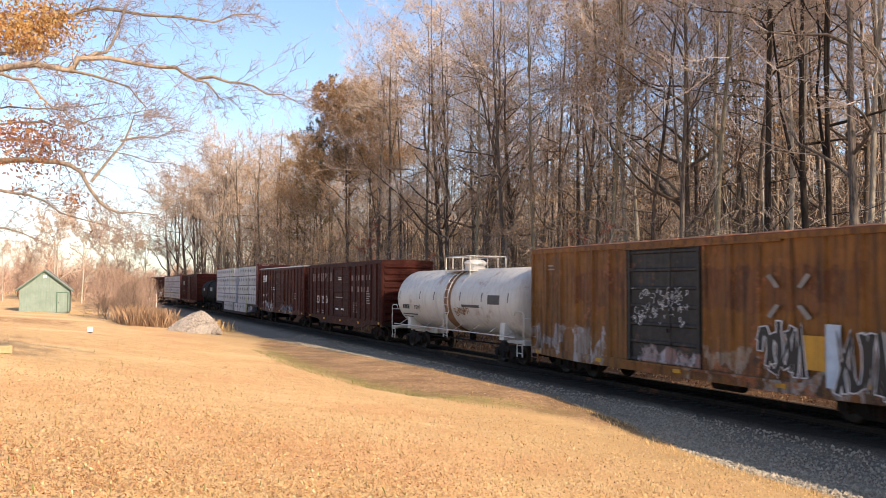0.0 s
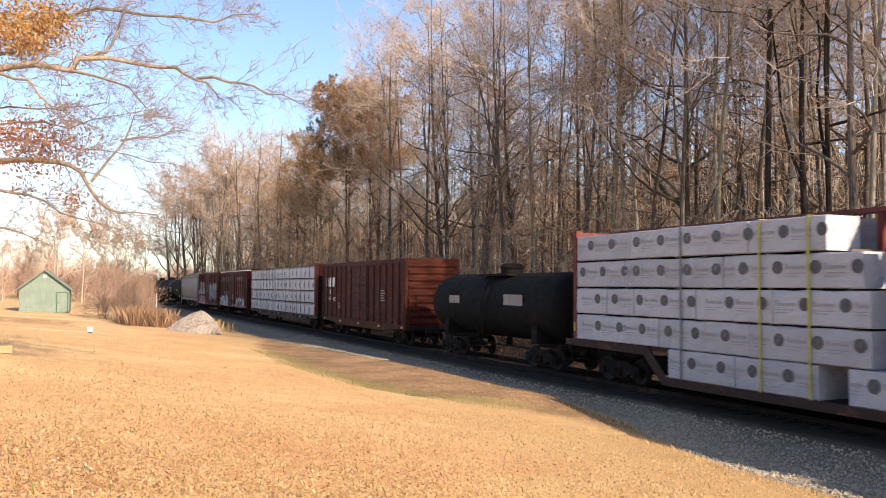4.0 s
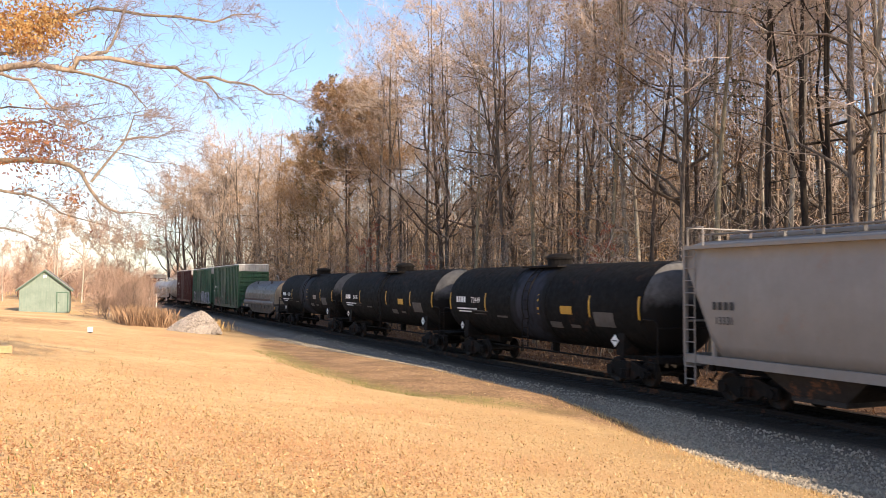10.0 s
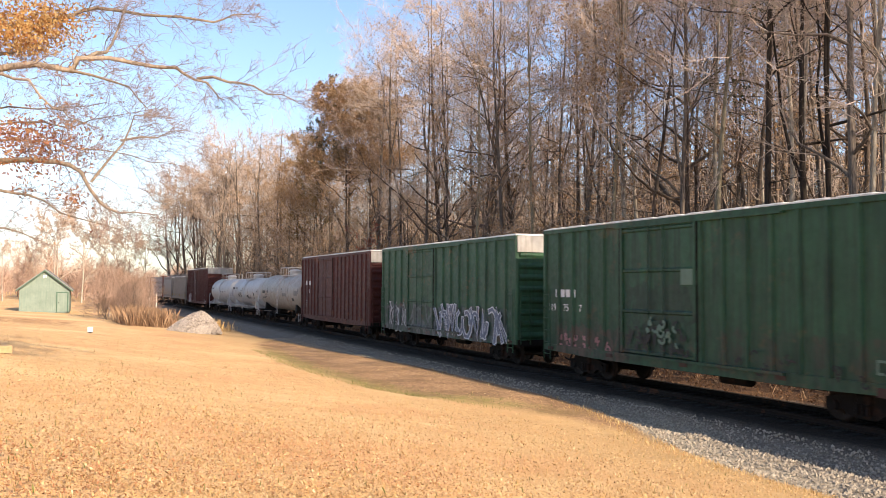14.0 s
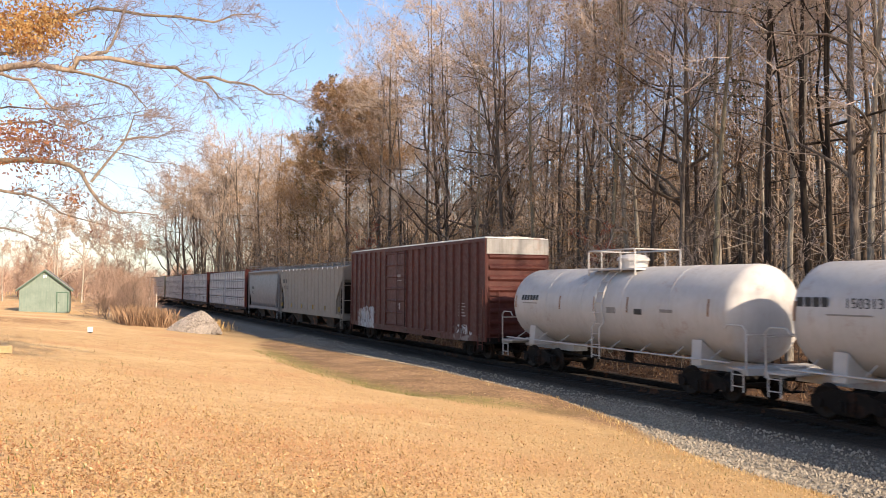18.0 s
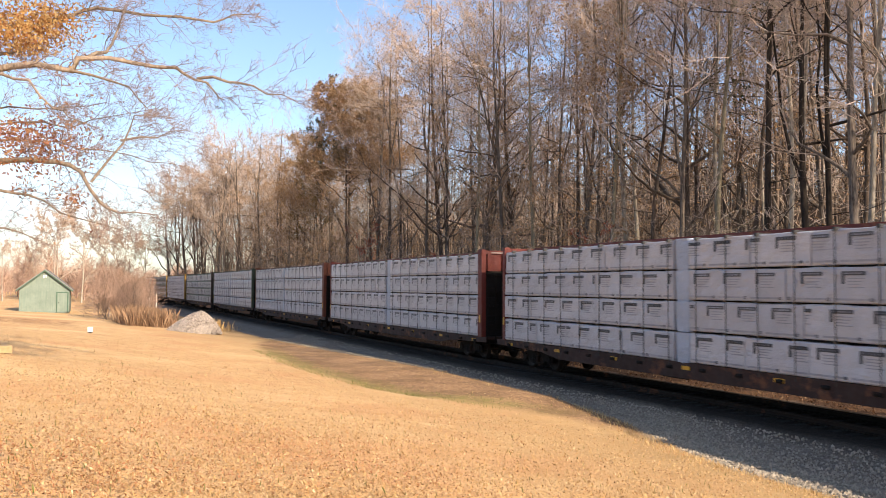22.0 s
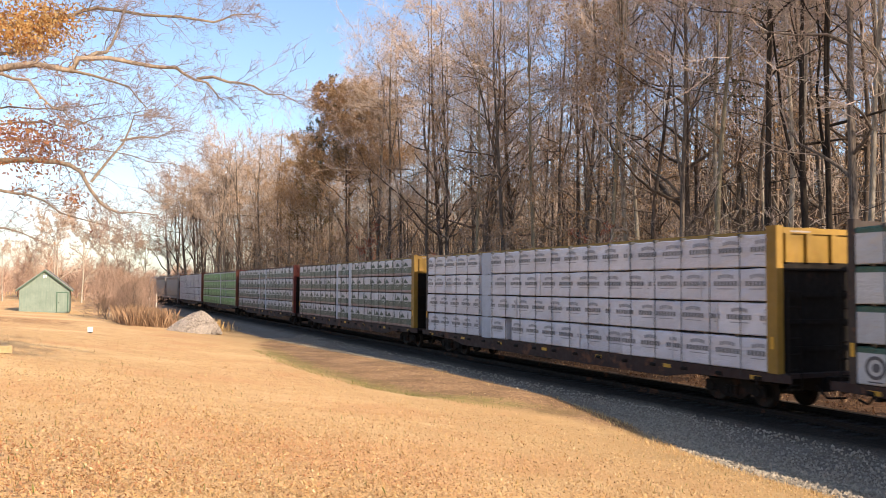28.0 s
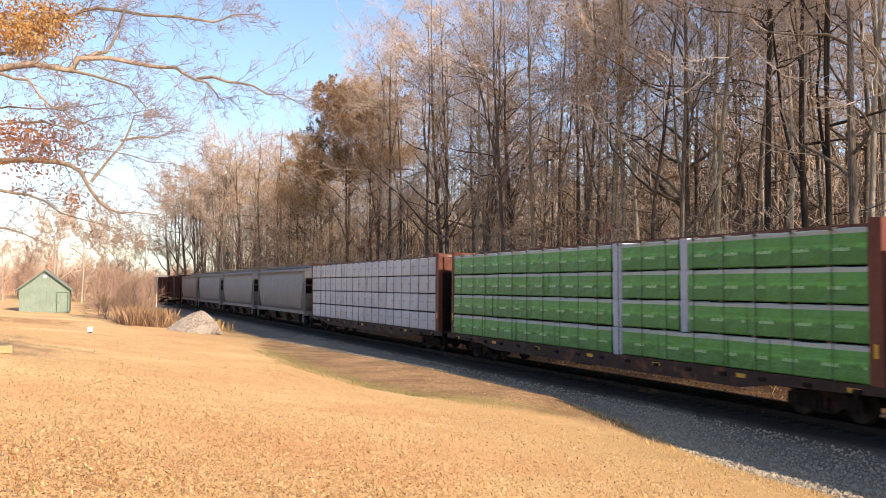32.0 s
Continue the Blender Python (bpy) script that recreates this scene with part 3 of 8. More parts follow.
def print_meshes(style, length, phase):
    """The dark and the pale print on the face of a pack; x from its middle, z from its foot."""
    b, pale = Builder(), Builder()
    y = -0.003
    end = length / 2 - 0.03
    x = -length / 2 + phase * PITCH - PITCH / 2

    def box(x0, x1, z0, z1, to=None):
        x0, x1 = max(-end, x + x0), min(end, x + x1)
        if x1 > x0 + 0.01:
            (to or b).box(x0, x1, y - 0.003, y, z0, z1)

    def flat(points, to=None):
        if all(-end < x + p[0] < end for p in points):
            (to or b).prism([(x + p[0], p[1]) for p in points], 1, y - 0.004, y)

    while x < length / 2 + PITCH / 2:
        inside = -end + 0.3 < x < end - 0.3
        if style == "label":                                     # heading with a bent stroke, lines of text and a ruled foot
            box(-0.37, 0.29, 0.66, 0.755), box(-0.37, -0.285, 0.46, 0.66), box(-0.30, 0.22, 0.69, 0.725, pale)
            for k in range(4):
                box(-0.20, 0.26 - 0.06 * (k % 3), 0.575 - 0.07 * k, 0.60 - 0.07 * k, pale)
            box(-0.58, 0.50, 0.07, 0.12, pale), box(0.40, 0.50, 0.06, 0.13)
        elif style == "figure":                                  # a small upright emblem with a foot line
            flat([(-0.16, 0.26), (0.16, 0.26), (0.14, 0.44), (0.07, 0.56), (-0.02, 0.60), (-0.12, 0.50), (-0.17, 0.38)]), box(-0.28, 0.26, 0.17, 0.21, pale)
        elif style == "leaf":                                    # a word under a curved stroke, again half-way at the foot
            for k in range(6):
                box(-0.33 + k * 0.115, -0.245 + k * 0.115, 0.42, 0.52 + (0.05 if k in (0, 4) else 0))
                box(0.27 + k * 0.115, 0.355 + k * 0.115, 0.06, 0.16 + (0.05 if k in (0, 4) else 0))
            flat([(-0.05, 0.60), (0.22, 0.72), (0.30, 0.70), (0.04, 0.585)], pale)
        elif style == "words":                                   # an arched line over bold capitals
            for k in range(6):
                box(-0.30 + k * 0.1, -0.215 + k * 0.1, 0.60 + 0.03 * math.sin(k * 0.63), 0.70 + 0.03 * math.sin(k * 0.63), pale)
            for k in range(7):
                box(-0.46 + k * 0.132, -0.365 + k * 0.132, 0.40, 0.535)
            box(-0.34, 0.34, 0.31, 0.335, pale)
        elif style == "ring" and inside:                         # round seals
            disc(b, x, 0.40, 0.27, y, 18, 0.19)
            disc(b, x + 0.02, 0.40, 0.11, y, 8)
            box(-0.2, 0.2, 0.06, 0.09)
        elif style == "dot":                                     # a dark disc and a word
            if inside or -end + 0.8 < x:
                if -end < x - 0.75:
                    disc(b, x - 0.52, 0.52, 0.17, y, 14)
                    flat([(-0.58, 0.48), (-0.50, 0.62), (-0.46, 0.62), (-0.53, 0.48)], pale)
            for k in range(6):
                box(-0.26 + k * 0.11, -0.18 + k * 0.11, 0.47, 0.55 + (0.06 if k == 0 else 0), pale)
            box(-0.26, 0.36, 0.36, 0.38, pale), box(-0.26, 0.20, 0.29, 0.31, pale)
        elif style == "hill":                                    # a fir, a peak and an outlined shield with a word
            flat([(-0.42, 0.47), (-0.20, 0.47), (-0.31, 0.66)]), flat([(-0.40, 0.58), (-0.22, 0.58), (-0.31, 0.76)]), flat([(-0.38, 0.68), (-0.24, 0.68), (-0.31, 0.85)])
            flat([(-0.20, 0.52), (-0.02, 0.66), (0.06, 0.72), (0.16, 0.66), (0.40, 0.54), (0.40, 0.50), (-0.20, 0.49)])
            flat([(-0.18, 0.49), (0.40, 0.49), (0.40, 0.42), (0.11, 0.28), (-0.18, 0.42)], pale)
            x0 = x
            y -= 0.004
            flat([(-0.15, 0.475), (0.37, 0.475), (0.37, 0.43), (0.11, 0.305), (-0.15, 0.43)])
            y -= 0.004
            box(-0.11, 0.33, 0.425, 0.465, pale)
            y += 0.008
        elif style == "plain":
            box(-0.25, 0.2, 0.42, 0.50), box(-0.2, 0.1, 0.30, 0.33, pale)
        elif style == "stripe":
            for k in range(6):
                box(-0.24 + k * 0.085, -0.175 + k * 0.085, 0.33, 0.40 + (0.02 if k % 2 else 0))
        x += PITCH
    return b, pale


PACKS = {}


def pack_mesh(wrap, length):
    """A wrapped pack with slack film; its foot at z = 0, its lawn-side face at y = 0."""
    key = (wrap, round(length, 2))
    if key not in PACKS:
        rnd = random.Random(len(PACKS))
        b = Builder()
        cols = max(6, int(length / 0.3))
        ring = []
        c = 0.035
        for i in range(cols + 1):
            x = -length / 2 + length * i / cols
            sag = lambda: rnd.uniform(-0.014, 0.014) if 0 < i < cols else 0.0
            inset = 0.02 if i in (0, cols) else 0.0
            ring.append([(x, 0.0 + inset, 0.03), (x, -0.004 + inset + sag(), 0.22), (x, -0.0 + inset + sag(), 0.45), (x, inset + sag(), 0.70),
                         (x, inset + 0.005, PACK_H - c + sag()), (x, inset + c, PACK_H + sag()), (x, 1.16, PACK_H + sag()), (x, 1.16, 0.0), (x, c, 0.0)])
        b.loft(ring)
        me = b.mesh("lumber_pack")
        me.materials.append(WRAPS[wrap])
        PACKS[key] = me
    return PACKS[key]


def split_run(rnd, a, c):
    """Ends of packs of uneven lengths that fill a..c."""
    n = max(1, round((c - a) / rnd.choice((2.6, 3.2, 3.9, 4.6))))
    w = [rnd.choice((2.44, 3.05, 3.66, 4.88)) for _ in range(n)]
    k = (c - a) / sum(w)
    out, x = [], a
    for q in w:
        out.append((x, x + q * k))
        x += q * k
    return out


def lumber_car(left, right, wrap, style, steel, label, print_mat=None, gaps=(), bags=(), straps=False, seed=0, tiers=TIERS_Z, well=None, pale_mat=None, rear_shade=None):
    """A centre-beam flat car with bulkheads, its packs in four tiers on both sides. left, right: the load's ends;
    gaps: (tier or None, from, to) where packs are wanting; bags: gaps that pale air bags fill; well: a tier let in between the trucks."""
    car = new_car("lumber_car", label, "freight car", left - 1.0, right + 1.0)
    load, mid = (right - left), (left + right) / 2
    half = load / 2 + 0.55
    print_mat = print_mat or PRINT_GREY
    pale_mat = pale_mat or PRINT_SOFT
    deck, top = tiers[0] - 0.015, tiers[3] + 1.07
    # deck, sills and centre beam
    sill = Builder()
    if well:
        wa, wb = well[0] - mid, well[1] - mid
        part("deck", Builder().box(-half, wa - 0.05, -1.50, 1.50, deck - 0.115, deck), GRIME, car)
        part("deck", Builder().box(wb + 0.05, half, -1.50, 1.50, deck - 0.115, deck), GRIME, car)
        part("well_floor", Builder().box(wa - 0.3, wb + 0.3, -1.50, 1.50, 0.42, 0.53), GRIME, car)
        for y in (-1.5, 1.5):
            e = math.copysign(0.05, y)
            sill.prism([(-half - 0.2, deck), (-half - 0.2, deck - 0.22), (wa - 1.2, deck - 0.28), (wa - 0.3, 0.30), (wb + 0.3, 0.30), (wb + 1.2, deck - 0.28), (half + 0.2, deck - 0.22), (half + 0.2, deck),
                        (wb + 1.0, deck), (wb + 0.15, 0.55), (wa - 0.15, 0.55), (wa - 1.0, deck)], 1, y, y + e)
    else:
        part("deck", Builder().box(-half, half, -1.50, 1.50, 0.96, deck), GRIME, car)
        for y in (-1.5, 1.5):
            e = math.copysign(0.05, y)
            sill.prism([(-half - 0.2, 1.07), (-half - 0.2, 0.86), (-half + 3.4, 0.78), (-half + 4.6, 0.60), (half - 4.6, 0.60), (half - 3.4, 0.78), (half + 0.2, 0.86), (half + 0.2, 1.07)], 1, y, y + e)
    part("side_sill", sill, GRIME, car)
    under = Builder().box(-half, half, -0.25, 0.25, 0.58, 0.96)
    for i in range(13):
        x = -half + 1 + i * (2 * half - 2) / 12
        if not well:
            under.box(x - 0.05, x + 0.05, -1.5, 1.5, 0.72, 0.96)
    if not well:
        under.tube([(-2.0, -0.75, 0.62), (-0.8, -0.75, 0.62)], 0.17, 10)
    part("underframe", under, DARK, car)
    beam = Builder().box(-half + 0.6, half - 0.5, -0.20, 0.20, top - 0.12, top)
    for i in range(15):
        x = -half + 0.8 + i * (2 * half - 1.6) / 14
        beam.box(x - 0.09, x + 0.09, -0.10, 0.10, deck, top - 0.12)
    for i in range(14):
        x0 = -half + 0.8 + i * (2 * half - 1.6) / 14
        x1 = x0 + (2 * half - 1.6) / 14
        za, zb = (1.5, top - 0.3) if i % 2 else (top - 0.3, 1.5)
        beam.tube([(x0, 0, za), (x1, 0, zb)], 0.06, 4)
    part("centre_beam", beam, steel, car)
    # bulkheads: two posts, stiffeners, an open panel at the head
    for o in (-1, 1):
        deep, out = (0.36, half - 0.19) if o > 0 else (0.20, half - 0.35)       # the posts' width and outer face
        xa, xb = sorted((o * (out - deep), o * out))
        # a darker paint on the rear posts and head stands for their shade
        post_steel = rear_shade if rear_shade and o < 0 else steel
        for y in (-1, 1):
            b = Builder().prism([(xa, deck), (xb, deck), (xb, top), (xa, top)], 1, min(y * 1.36, y * 1.58), max(y * 1.36, y * 1.58))
            part("bulkhead_post", b, post_steel, car)
        face = o * (out - 0.06)
        fa, fb = sorted((face, face - o * 0.08))
        b = Builder().box(fa, fb, -1.36, 1.36, deck, top - 0.95)
        for z in (1.7, 2.4, 3.1, 3.8):
            b.box(*sorted((face, face + o * 0.07)), -1.36, 1.36, z - 0.06, z + 0.06)
        # black instead of the car's paint, for the next car's shadow on it
        part("bulkhead_panel", b, DARK, car)
        b = Builder().box(fa, fb, -1.36, 1.36, top - 0.95, top - 0.04)
        for y in (-1.30, -0.55, 0.35, 1.10):
            b.box(*sorted((face, face + o * 0.10)), y, y + 0.20, top - 0.95, top - 0.20)
        b.box(*sorted((face, face + o * 0.07)), -1.36, 1.36, top - 0.20, top - 0.08)
        part("bulkhead_head", b, post_steel, car)
        part("unreadable_lettering", Builder().box(*sorted((face + o * 0.071, face + o * 0.074)), -1.1, -0.4, top - 0.165, top - 0.12), GREY_PAINT, car)
        add_ladder(car, o * (half + 0.02), -1.2, 0.6, 3.4, DARK, 0.42, "y", 7)
        part("reflector", Builder().box(o * (out - deep / 2) - 0.05, o * (out - deep / 2) + 0.05, -1.592, -1.575, 1.70, 2.02), YELLOW, car)
    # packs
    rnd = random.Random(seed + 40)
    runs = [(t, z, left, right) for t, z in enumerate(tiers)]
    if well:
        runs.append((-1, 0.55, well[0], well[1]))
    for tier, z, a, c in runs:
        open_at = sorted((g0, g1) for t, g0, g1 in gaps if t is None or t == tier)
        bits, x = [], a
        for g0, g1 in open_at:
            if a <= g0 and g1 <= c:
                bits.append((x, g0))
                x = g1
        bits.append((x, c))
        for p0, p1 in bits:
            for q0, q1 in split_run(rnd, p0, p1):
                w = q1 - q0
                dz, dy = rnd.uniform(-0.004, 0.004), rnd.uniform(-0.02, 0.012)
                pk = part("lumber_pack", pack_mesh(wrap, w - 0.03), None, car, at=pose((q0 + q1) / 2 - mid, SIDE_Y + dy + 0.02, z + dz, rnd.gauss(0, 0.3), rnd.gauss(0, 0.10), rnd.gauss(0, 0.2)))
                if style:
                    dark, pale = print_meshes(style, w - 0.03, rnd.choice((0.0, 0.25, 0.5, 0.75)) + rnd.uniform(-0.08, 0.08))
                    if dark.f:
                        tagged(part("print", dark, print_mat, pk, at=pose(0, -0.014, 0)), kind="stuff")
                    if pale.f:
                        tagged(part("pale_print", pale, pale_mat, pk, at=pose(0, -0.014, 0)), kind="stuff")
    for t, g0, g1 in bags:
        for tier, z in enumerate(tiers):
            if t is None or t == tier:
                x0, x1 = g0 - mid, g1 - mid
                m, r = (x0 + x1) / 2, (x1 - x0) / 2 + 0.01
                taper = rnd.uniform(0.75, 0.95)
                rings = []
                for k, f in ((-0.04, 0.8), (0.1, taper), (0.5, 0.97), (0.78, 1.0), (0.90 if tier == 3 else 0.86, 0.92)):
                    rings.append([(m + r * f * cx, SIDE_Y + 0.05 + 0.10 * (1 - cy), z + k) for cx, cy in ((-1, 0.2), (-0.8, 0.8), (-0.3, 1), (0.3, 1), (0.8, 0.8), (1, 0.2))]
                                 + [(m + r * f, -0.4, z + k), (m - r * f, -0.4, z + k)])
                part("air_bag", Builder().loft(rings, smooth=False), BAG, car, "pale inflated air bag between the packs")
    for z in tiers:
        for k in range(5):
            part("lumber_pack", pack_mesh(wrap, load / 5 - 0.04), None, car, at=pose(-load / 2 + (k + 0.5) * load / 5, 1.60, z, 0, 0, 180))
    for tier, z in enumerate(tiers[1:]):
        b = Builder()
        x = -load / 2 + 0.4
        while x < load / 2 - 0.2:
            b.box(x, x + 0.09, -1.54, -0.2, z - 0.05, z - 0.002)
            x += 1.22
        tagged(part("dunnage", b, DUNNAGE, car), kind="stuff")
    # tie-downs over the top edge, with corner shoes
    head = tiers[3] + PACK_H
    if straps:
        for i, x in enumerate((-16.6, -13.5, -11.9, -8.6, -5.5, -4.0, -3.2, -1.6, -0.7, 0.9)):
            b = Builder().box(x - 0.035, x + 0.035, -1.640, -1.628, 0.55 if i < 7 else 1.35, head + 0.02)
            b.box(x - 0.035, x + 0.035, -1.628, -0.2, head + 0.012, head + 0.024)
            part("strap", b, STRAP if i % 3 else STRAP_GREY, car, at=pose(right - mid, 0, 0))
    else:
        b = Builder().box(-0.009, 0.009, -1.646, -1.630, 0.95, head + 0.03)
        b.box(-0.05, 0.05, -1.655, -1.50, head - 0.05, head + 0.045)
        b.box(-0.009, 0.009, -1.5, -0.2, head + 0.02, head + 0.035)
        me = b.mesh("tie_down_cable")
        x = -load / 2 + 0.7 + 0.5 * rnd.random()
        while x < load / 2 - 0.3:
            part("tie_down_cable", me, CABLE, car, at=pose(x, 0, 0, 0, rnd.gauss(0, 0.25), 0))
            x += PITCH
    if not well:
        for i in range(7):
            x = -half + 1.0 + i * (2 * half - 2.0) / 6
            part("reflector", Builder().box(x - 0.17, x + 0.17, -1.562, -1.545, 0.86, 0.97), YELLOW, car)
        for i in range(16):
            x = -half + 0.9 + i * (2 * half - 1.8) / 15
            part("winch", Builder().tube([(x - 0.11, -1.56, 0.90), (x + 0.11, -1.56, 0.90)], 0.055, 8), DARK, car)
    else:
        part("grab_frame", Builder().box(wb + 2.5, wb + 2.53, -1.60, -1.56, 0.85, 1.25).box(wb + 3.1, wb + 3.13, -1.60, -1.56, 0.85, 1.25).box(wb + 2.5, wb + 3.13, -1.60, -1.56, 0.85, 0.88).box(wb + 2.5, wb + 3.13, -1.60, -1.56, 1.22, 1.25), WHITE_PAINT, car)
    add_couplers(car, half, load / 2 + 1.18)
    add_running_gear(car, half, 2.3)
    return car
# ---- tank cars ----
FAINT = weathered("faint_grey_marks", (0.20, 0.185, 0.17), 0.7, 0.1, dirty=0.4)

def tank_car(left, right, paint, label, gear=None, platform=True, rails=True, head=0.55, axis=2.60, radius=1.52, dome=True, dome_rails=True, belt=None,
             stripes=None, frame_paint=None, inset=None, head_paint=None):
    """A tank on two saddles, with domed heads, top platform and dome, ladders and side handrails."""
    car = new_car("tank_car", label, "tank car", left, right)
    half = (right - left) / 2
    gear = gear or paint
    frame_paint = frame_paint or gear
    tl = half - (inset if inset is not None else 0.45 if platform else 0.35)
    n = 36
    ring = lambda x, r: [(x, -r * math.cos(2 * math.pi * k / n), axis + r * math.sin(2 * math.pi * k / n)) for k in range(n)]
    rings = []
    steps = 7
    for i in range(steps + 1):
        a = math.pi / 2 * i / steps
        rings.append(ring(-tl + head - head * math.cos(a), max(0.02, radius * math.sin(a) ** 0.8)))
    m = 8
    for i in range(1, m):
        rings.append(ring(-tl + head + (2 * tl - 2 * head) * i / m, radius))
    for i in range(steps, -1, -1):
        a = math.pi / 2 * i / steps
        rings.append(ring(tl - head + head * math.cos(a), max(0.02, radius * math.sin(a) ** 0.8)))
    part("tank", Builder().loft(rings[steps - 1:-steps + 1] if head_paint else rings, True, True, True), paint, car)
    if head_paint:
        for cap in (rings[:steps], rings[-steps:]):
            part("tank_head", Builder().loft(cap, True, True, True), head_paint, car, "domed tank head with sunlit dust painted on its upper half")
    for i in range(1, 5):
        x = -tl + head + (2 * tl - 2 * head) * i / 5
        part("seam", Builder().loft([ring(x - 0.025, radius + 0.001), ring(x - 0.02, radius + 0.008), ring(x + 0.02, radius + 0.008), ring(x + 0.025, radius + 0.001)], False, True, True), paint, car)
    if belt:
        w = 1.35 if stripes else 0.42
        part("band", Builder().loft([ring(-w, radius + 0.009), ring(0, radius + 0.009), ring(w, radius + 0.009)], False, True, True), belt, car)
    # saddles, stub sills and end platforms
    for o in (-1, 1):
        x = o * (half - 2.2)
        b = Builder()
        b.prism([(-1.35, 1.02), (1.35, 1.02), (1.30, 1.75), (0.75, 1.32), (0, 1.18), (-0.75, 1.32), (-1.30, 1.75)], 0, x - 0.2, x + 0.2)
        part("saddle", b, frame_paint, car)
        b = Builder().box(*sorted((o * (half - 3.6), o * (half + 0.05))), -0.32, 0.32, 0.80, 1.12)
        b.box(*sorted((o * (half - 0.12), o * half)), -1.5, 1.5, 0.92, 1.10)
        part("stub_sill", b, frame_paint, car)
        if platform:
            b = Builder().box(*sorted((o * (half - 0.85), o * (half - 0.08))), -1.5, 1.5, 1.04, 1.09)
            part("end_platform", b, gear, car)
            b = Builder()
            pts = [(o * (half - 0.05), -1.5, 1.05), (o * (half - 0.05), -1.5, 2.12), (o * (half - 0.2), -1.5, 2.25), (o * (half - 0.75), -1.5, 2.25), (o * (half - 0.9), -1.5, 2.1)]
            b.tube(pts, 0.025, 6)
            b.tube([(o * (half - 0.05), -1.5, 2.0), (o * (half - 0.05), 1.5, 2.0)], 0.022, 6)
            part("end_railing", b, gear, car)
        add_ladder(car, o * (half - 0.35), -1.52, 0.45, 1.08, gear, 0.42, "x", 2)
    if rails:
        b = Builder().tube([(-half + 0.6, -1.58, 1.22), (half - 0.6, -1.58, 1.22)], 0.028, 6)
        for i in range(8):
            x = -half + 1.4 + i * (2 * half - 2.8) / 7
            b.tube([(x, -1.58, 1.22), (x, -1.12, 1.50)], 0.018, 5)
        part("side_handrail", b, gear, car)
    if dome:
        n2 = 20
        r2 = lambda r, z: [(r * math.cos(2 * math.pi * k / n2), r * math.sin(2 * math.pi * k / n2), z) for k in range(n2)]
        top = axis + radius
        part("dome", Builder().loft([r2(0.50, top - 0.2), r2(0.50, top + 0.22), r2(0.56, top + 0.22), r2(0.56, top + 0.30), r2(0.42, top + 0.42), r2(0.1, top + 0.47)], True, True, False), gear, car)
        part("top_platform", Builder().box(-1.35, 1.35, -0.95, -0.52, top - 0.12, top - 0.06).box(-1.35, 1.35, 0.52, 0.95, top - 0.12, top - 0.06), gear, car)
        if dome_rails:
            b = Builder()
            for y in (-0.95, 0.95):
                b.tube([(-1.35, y, top - 0.3), (-1.35, y, top + 0.52), (-1.3, y, top + 0.58), (1.3, y, top + 0.58), (1.35, y, top + 0.52), (1.35, y, top - 0.3)], 0.03, 6)
                for x in (-0.55, 0.55):
                    b.tube([(x, y, top - 0.2), (x, y, top + 0.58)], 0.022, 6)
            for x in (-1.35, 1.35):
                b.tube([(x, -0.95, top + 0.58), (x, 0.95, top + 0.58)], 0.025, 6)
            part("platform_railing", b, gear, car)
        # curved side ladder from the platform to the rail
        b = Builder()
        for w in (-0.22, 0.22):
            pts = []
            for k in range(9):
                a = radians(58 - k * 9.5)
                pts.append((w, -(radius + 0.07) * math.cos(a), axis + (radius + 0.07) * math.sin(a)))
            pts += [(w, -1.60, 1.9), (w, -1.60, 0.85)]
            b.tube(pts, 0.024, 6)
        for k in range(9):
            z = 0.95 + k * 0.36
            y = -1.60 if z < axis else -math.sqrt(max(0.1, (radius + 0.07) ** 2 - (z - axis) ** 2))
            b.tube([(-0.22, y, z), (0.22, y, z)], 0.018, 5)
        part("side_ladder", b, gear, car)
    if stripes:
        for x in (-tl + 0.8, -tl * 0.45, 0.9, tl * 0.55, tl - 0.8):
            part("yellow_mark", Builder().prism([(-(radius + 0.006) * math.cos(radians(a)), axis + (radius + 0.006) * math.sin(radians(a))) for a in (-14, -7, 0, 7, 14)] +
                                                [(-(radius - 0.05) * math.cos(radians(a)), axis + (radius - 0.05) * math.sin(radians(a))) for a in (14, -14)], 0, x - 0.045, x + 0.045), stripes, car)
    b = Builder().tube([(-half + 3.2, -0.55, 0.72), (half - 3.2, -0.55, 0.72)], 0.04, 6)
    b.tube([(-0.25, 0, axis - radius), (-0.25, 0, 0.62)], 0.16, 10)
    part("piping", b, DARK, car)
    add_couplers(car, half, half + (0.2 if inset is not None else 0.62))
    add_running_gear(car, half, 2.2)
    return car


def tank_marks(car, x, text, mark_letters, material, axis=2.60, radius=1.52, z=2.75, h=0.28):
    """A number and a row of bars, on the tank's lawn side."""
    y = -math.sqrt(radius ** 2 - (z + h * 0.5 - axis) ** 2) - 0.02
    if mark_letters:
        bars(word_bars(x - 1.2, z, 1.0, h, mark_letters), y, material, car)
    letters(text, h, x + 0.75, y - 0.004, z, material, car)
    bars([(x - 1.1, x + 0.9, z - 0.30, z - 0.24), (x - 0.9, x + 0.4, z - 0.42, z - 0.37)], y - 0.002, material, car)


# ---- covered hoppers ----
DULL_YELLOW = weathered("dull_yellow_marks", (0.30, 0.21, 0.07), 0.7, 0.1)
BAY_GRIME = weathered("grimy_bay_steel", (0.026, 0.021, 0.018), 0.75, 0.3, (0.04, 0.032, 0.027), 0.5, 0.2)

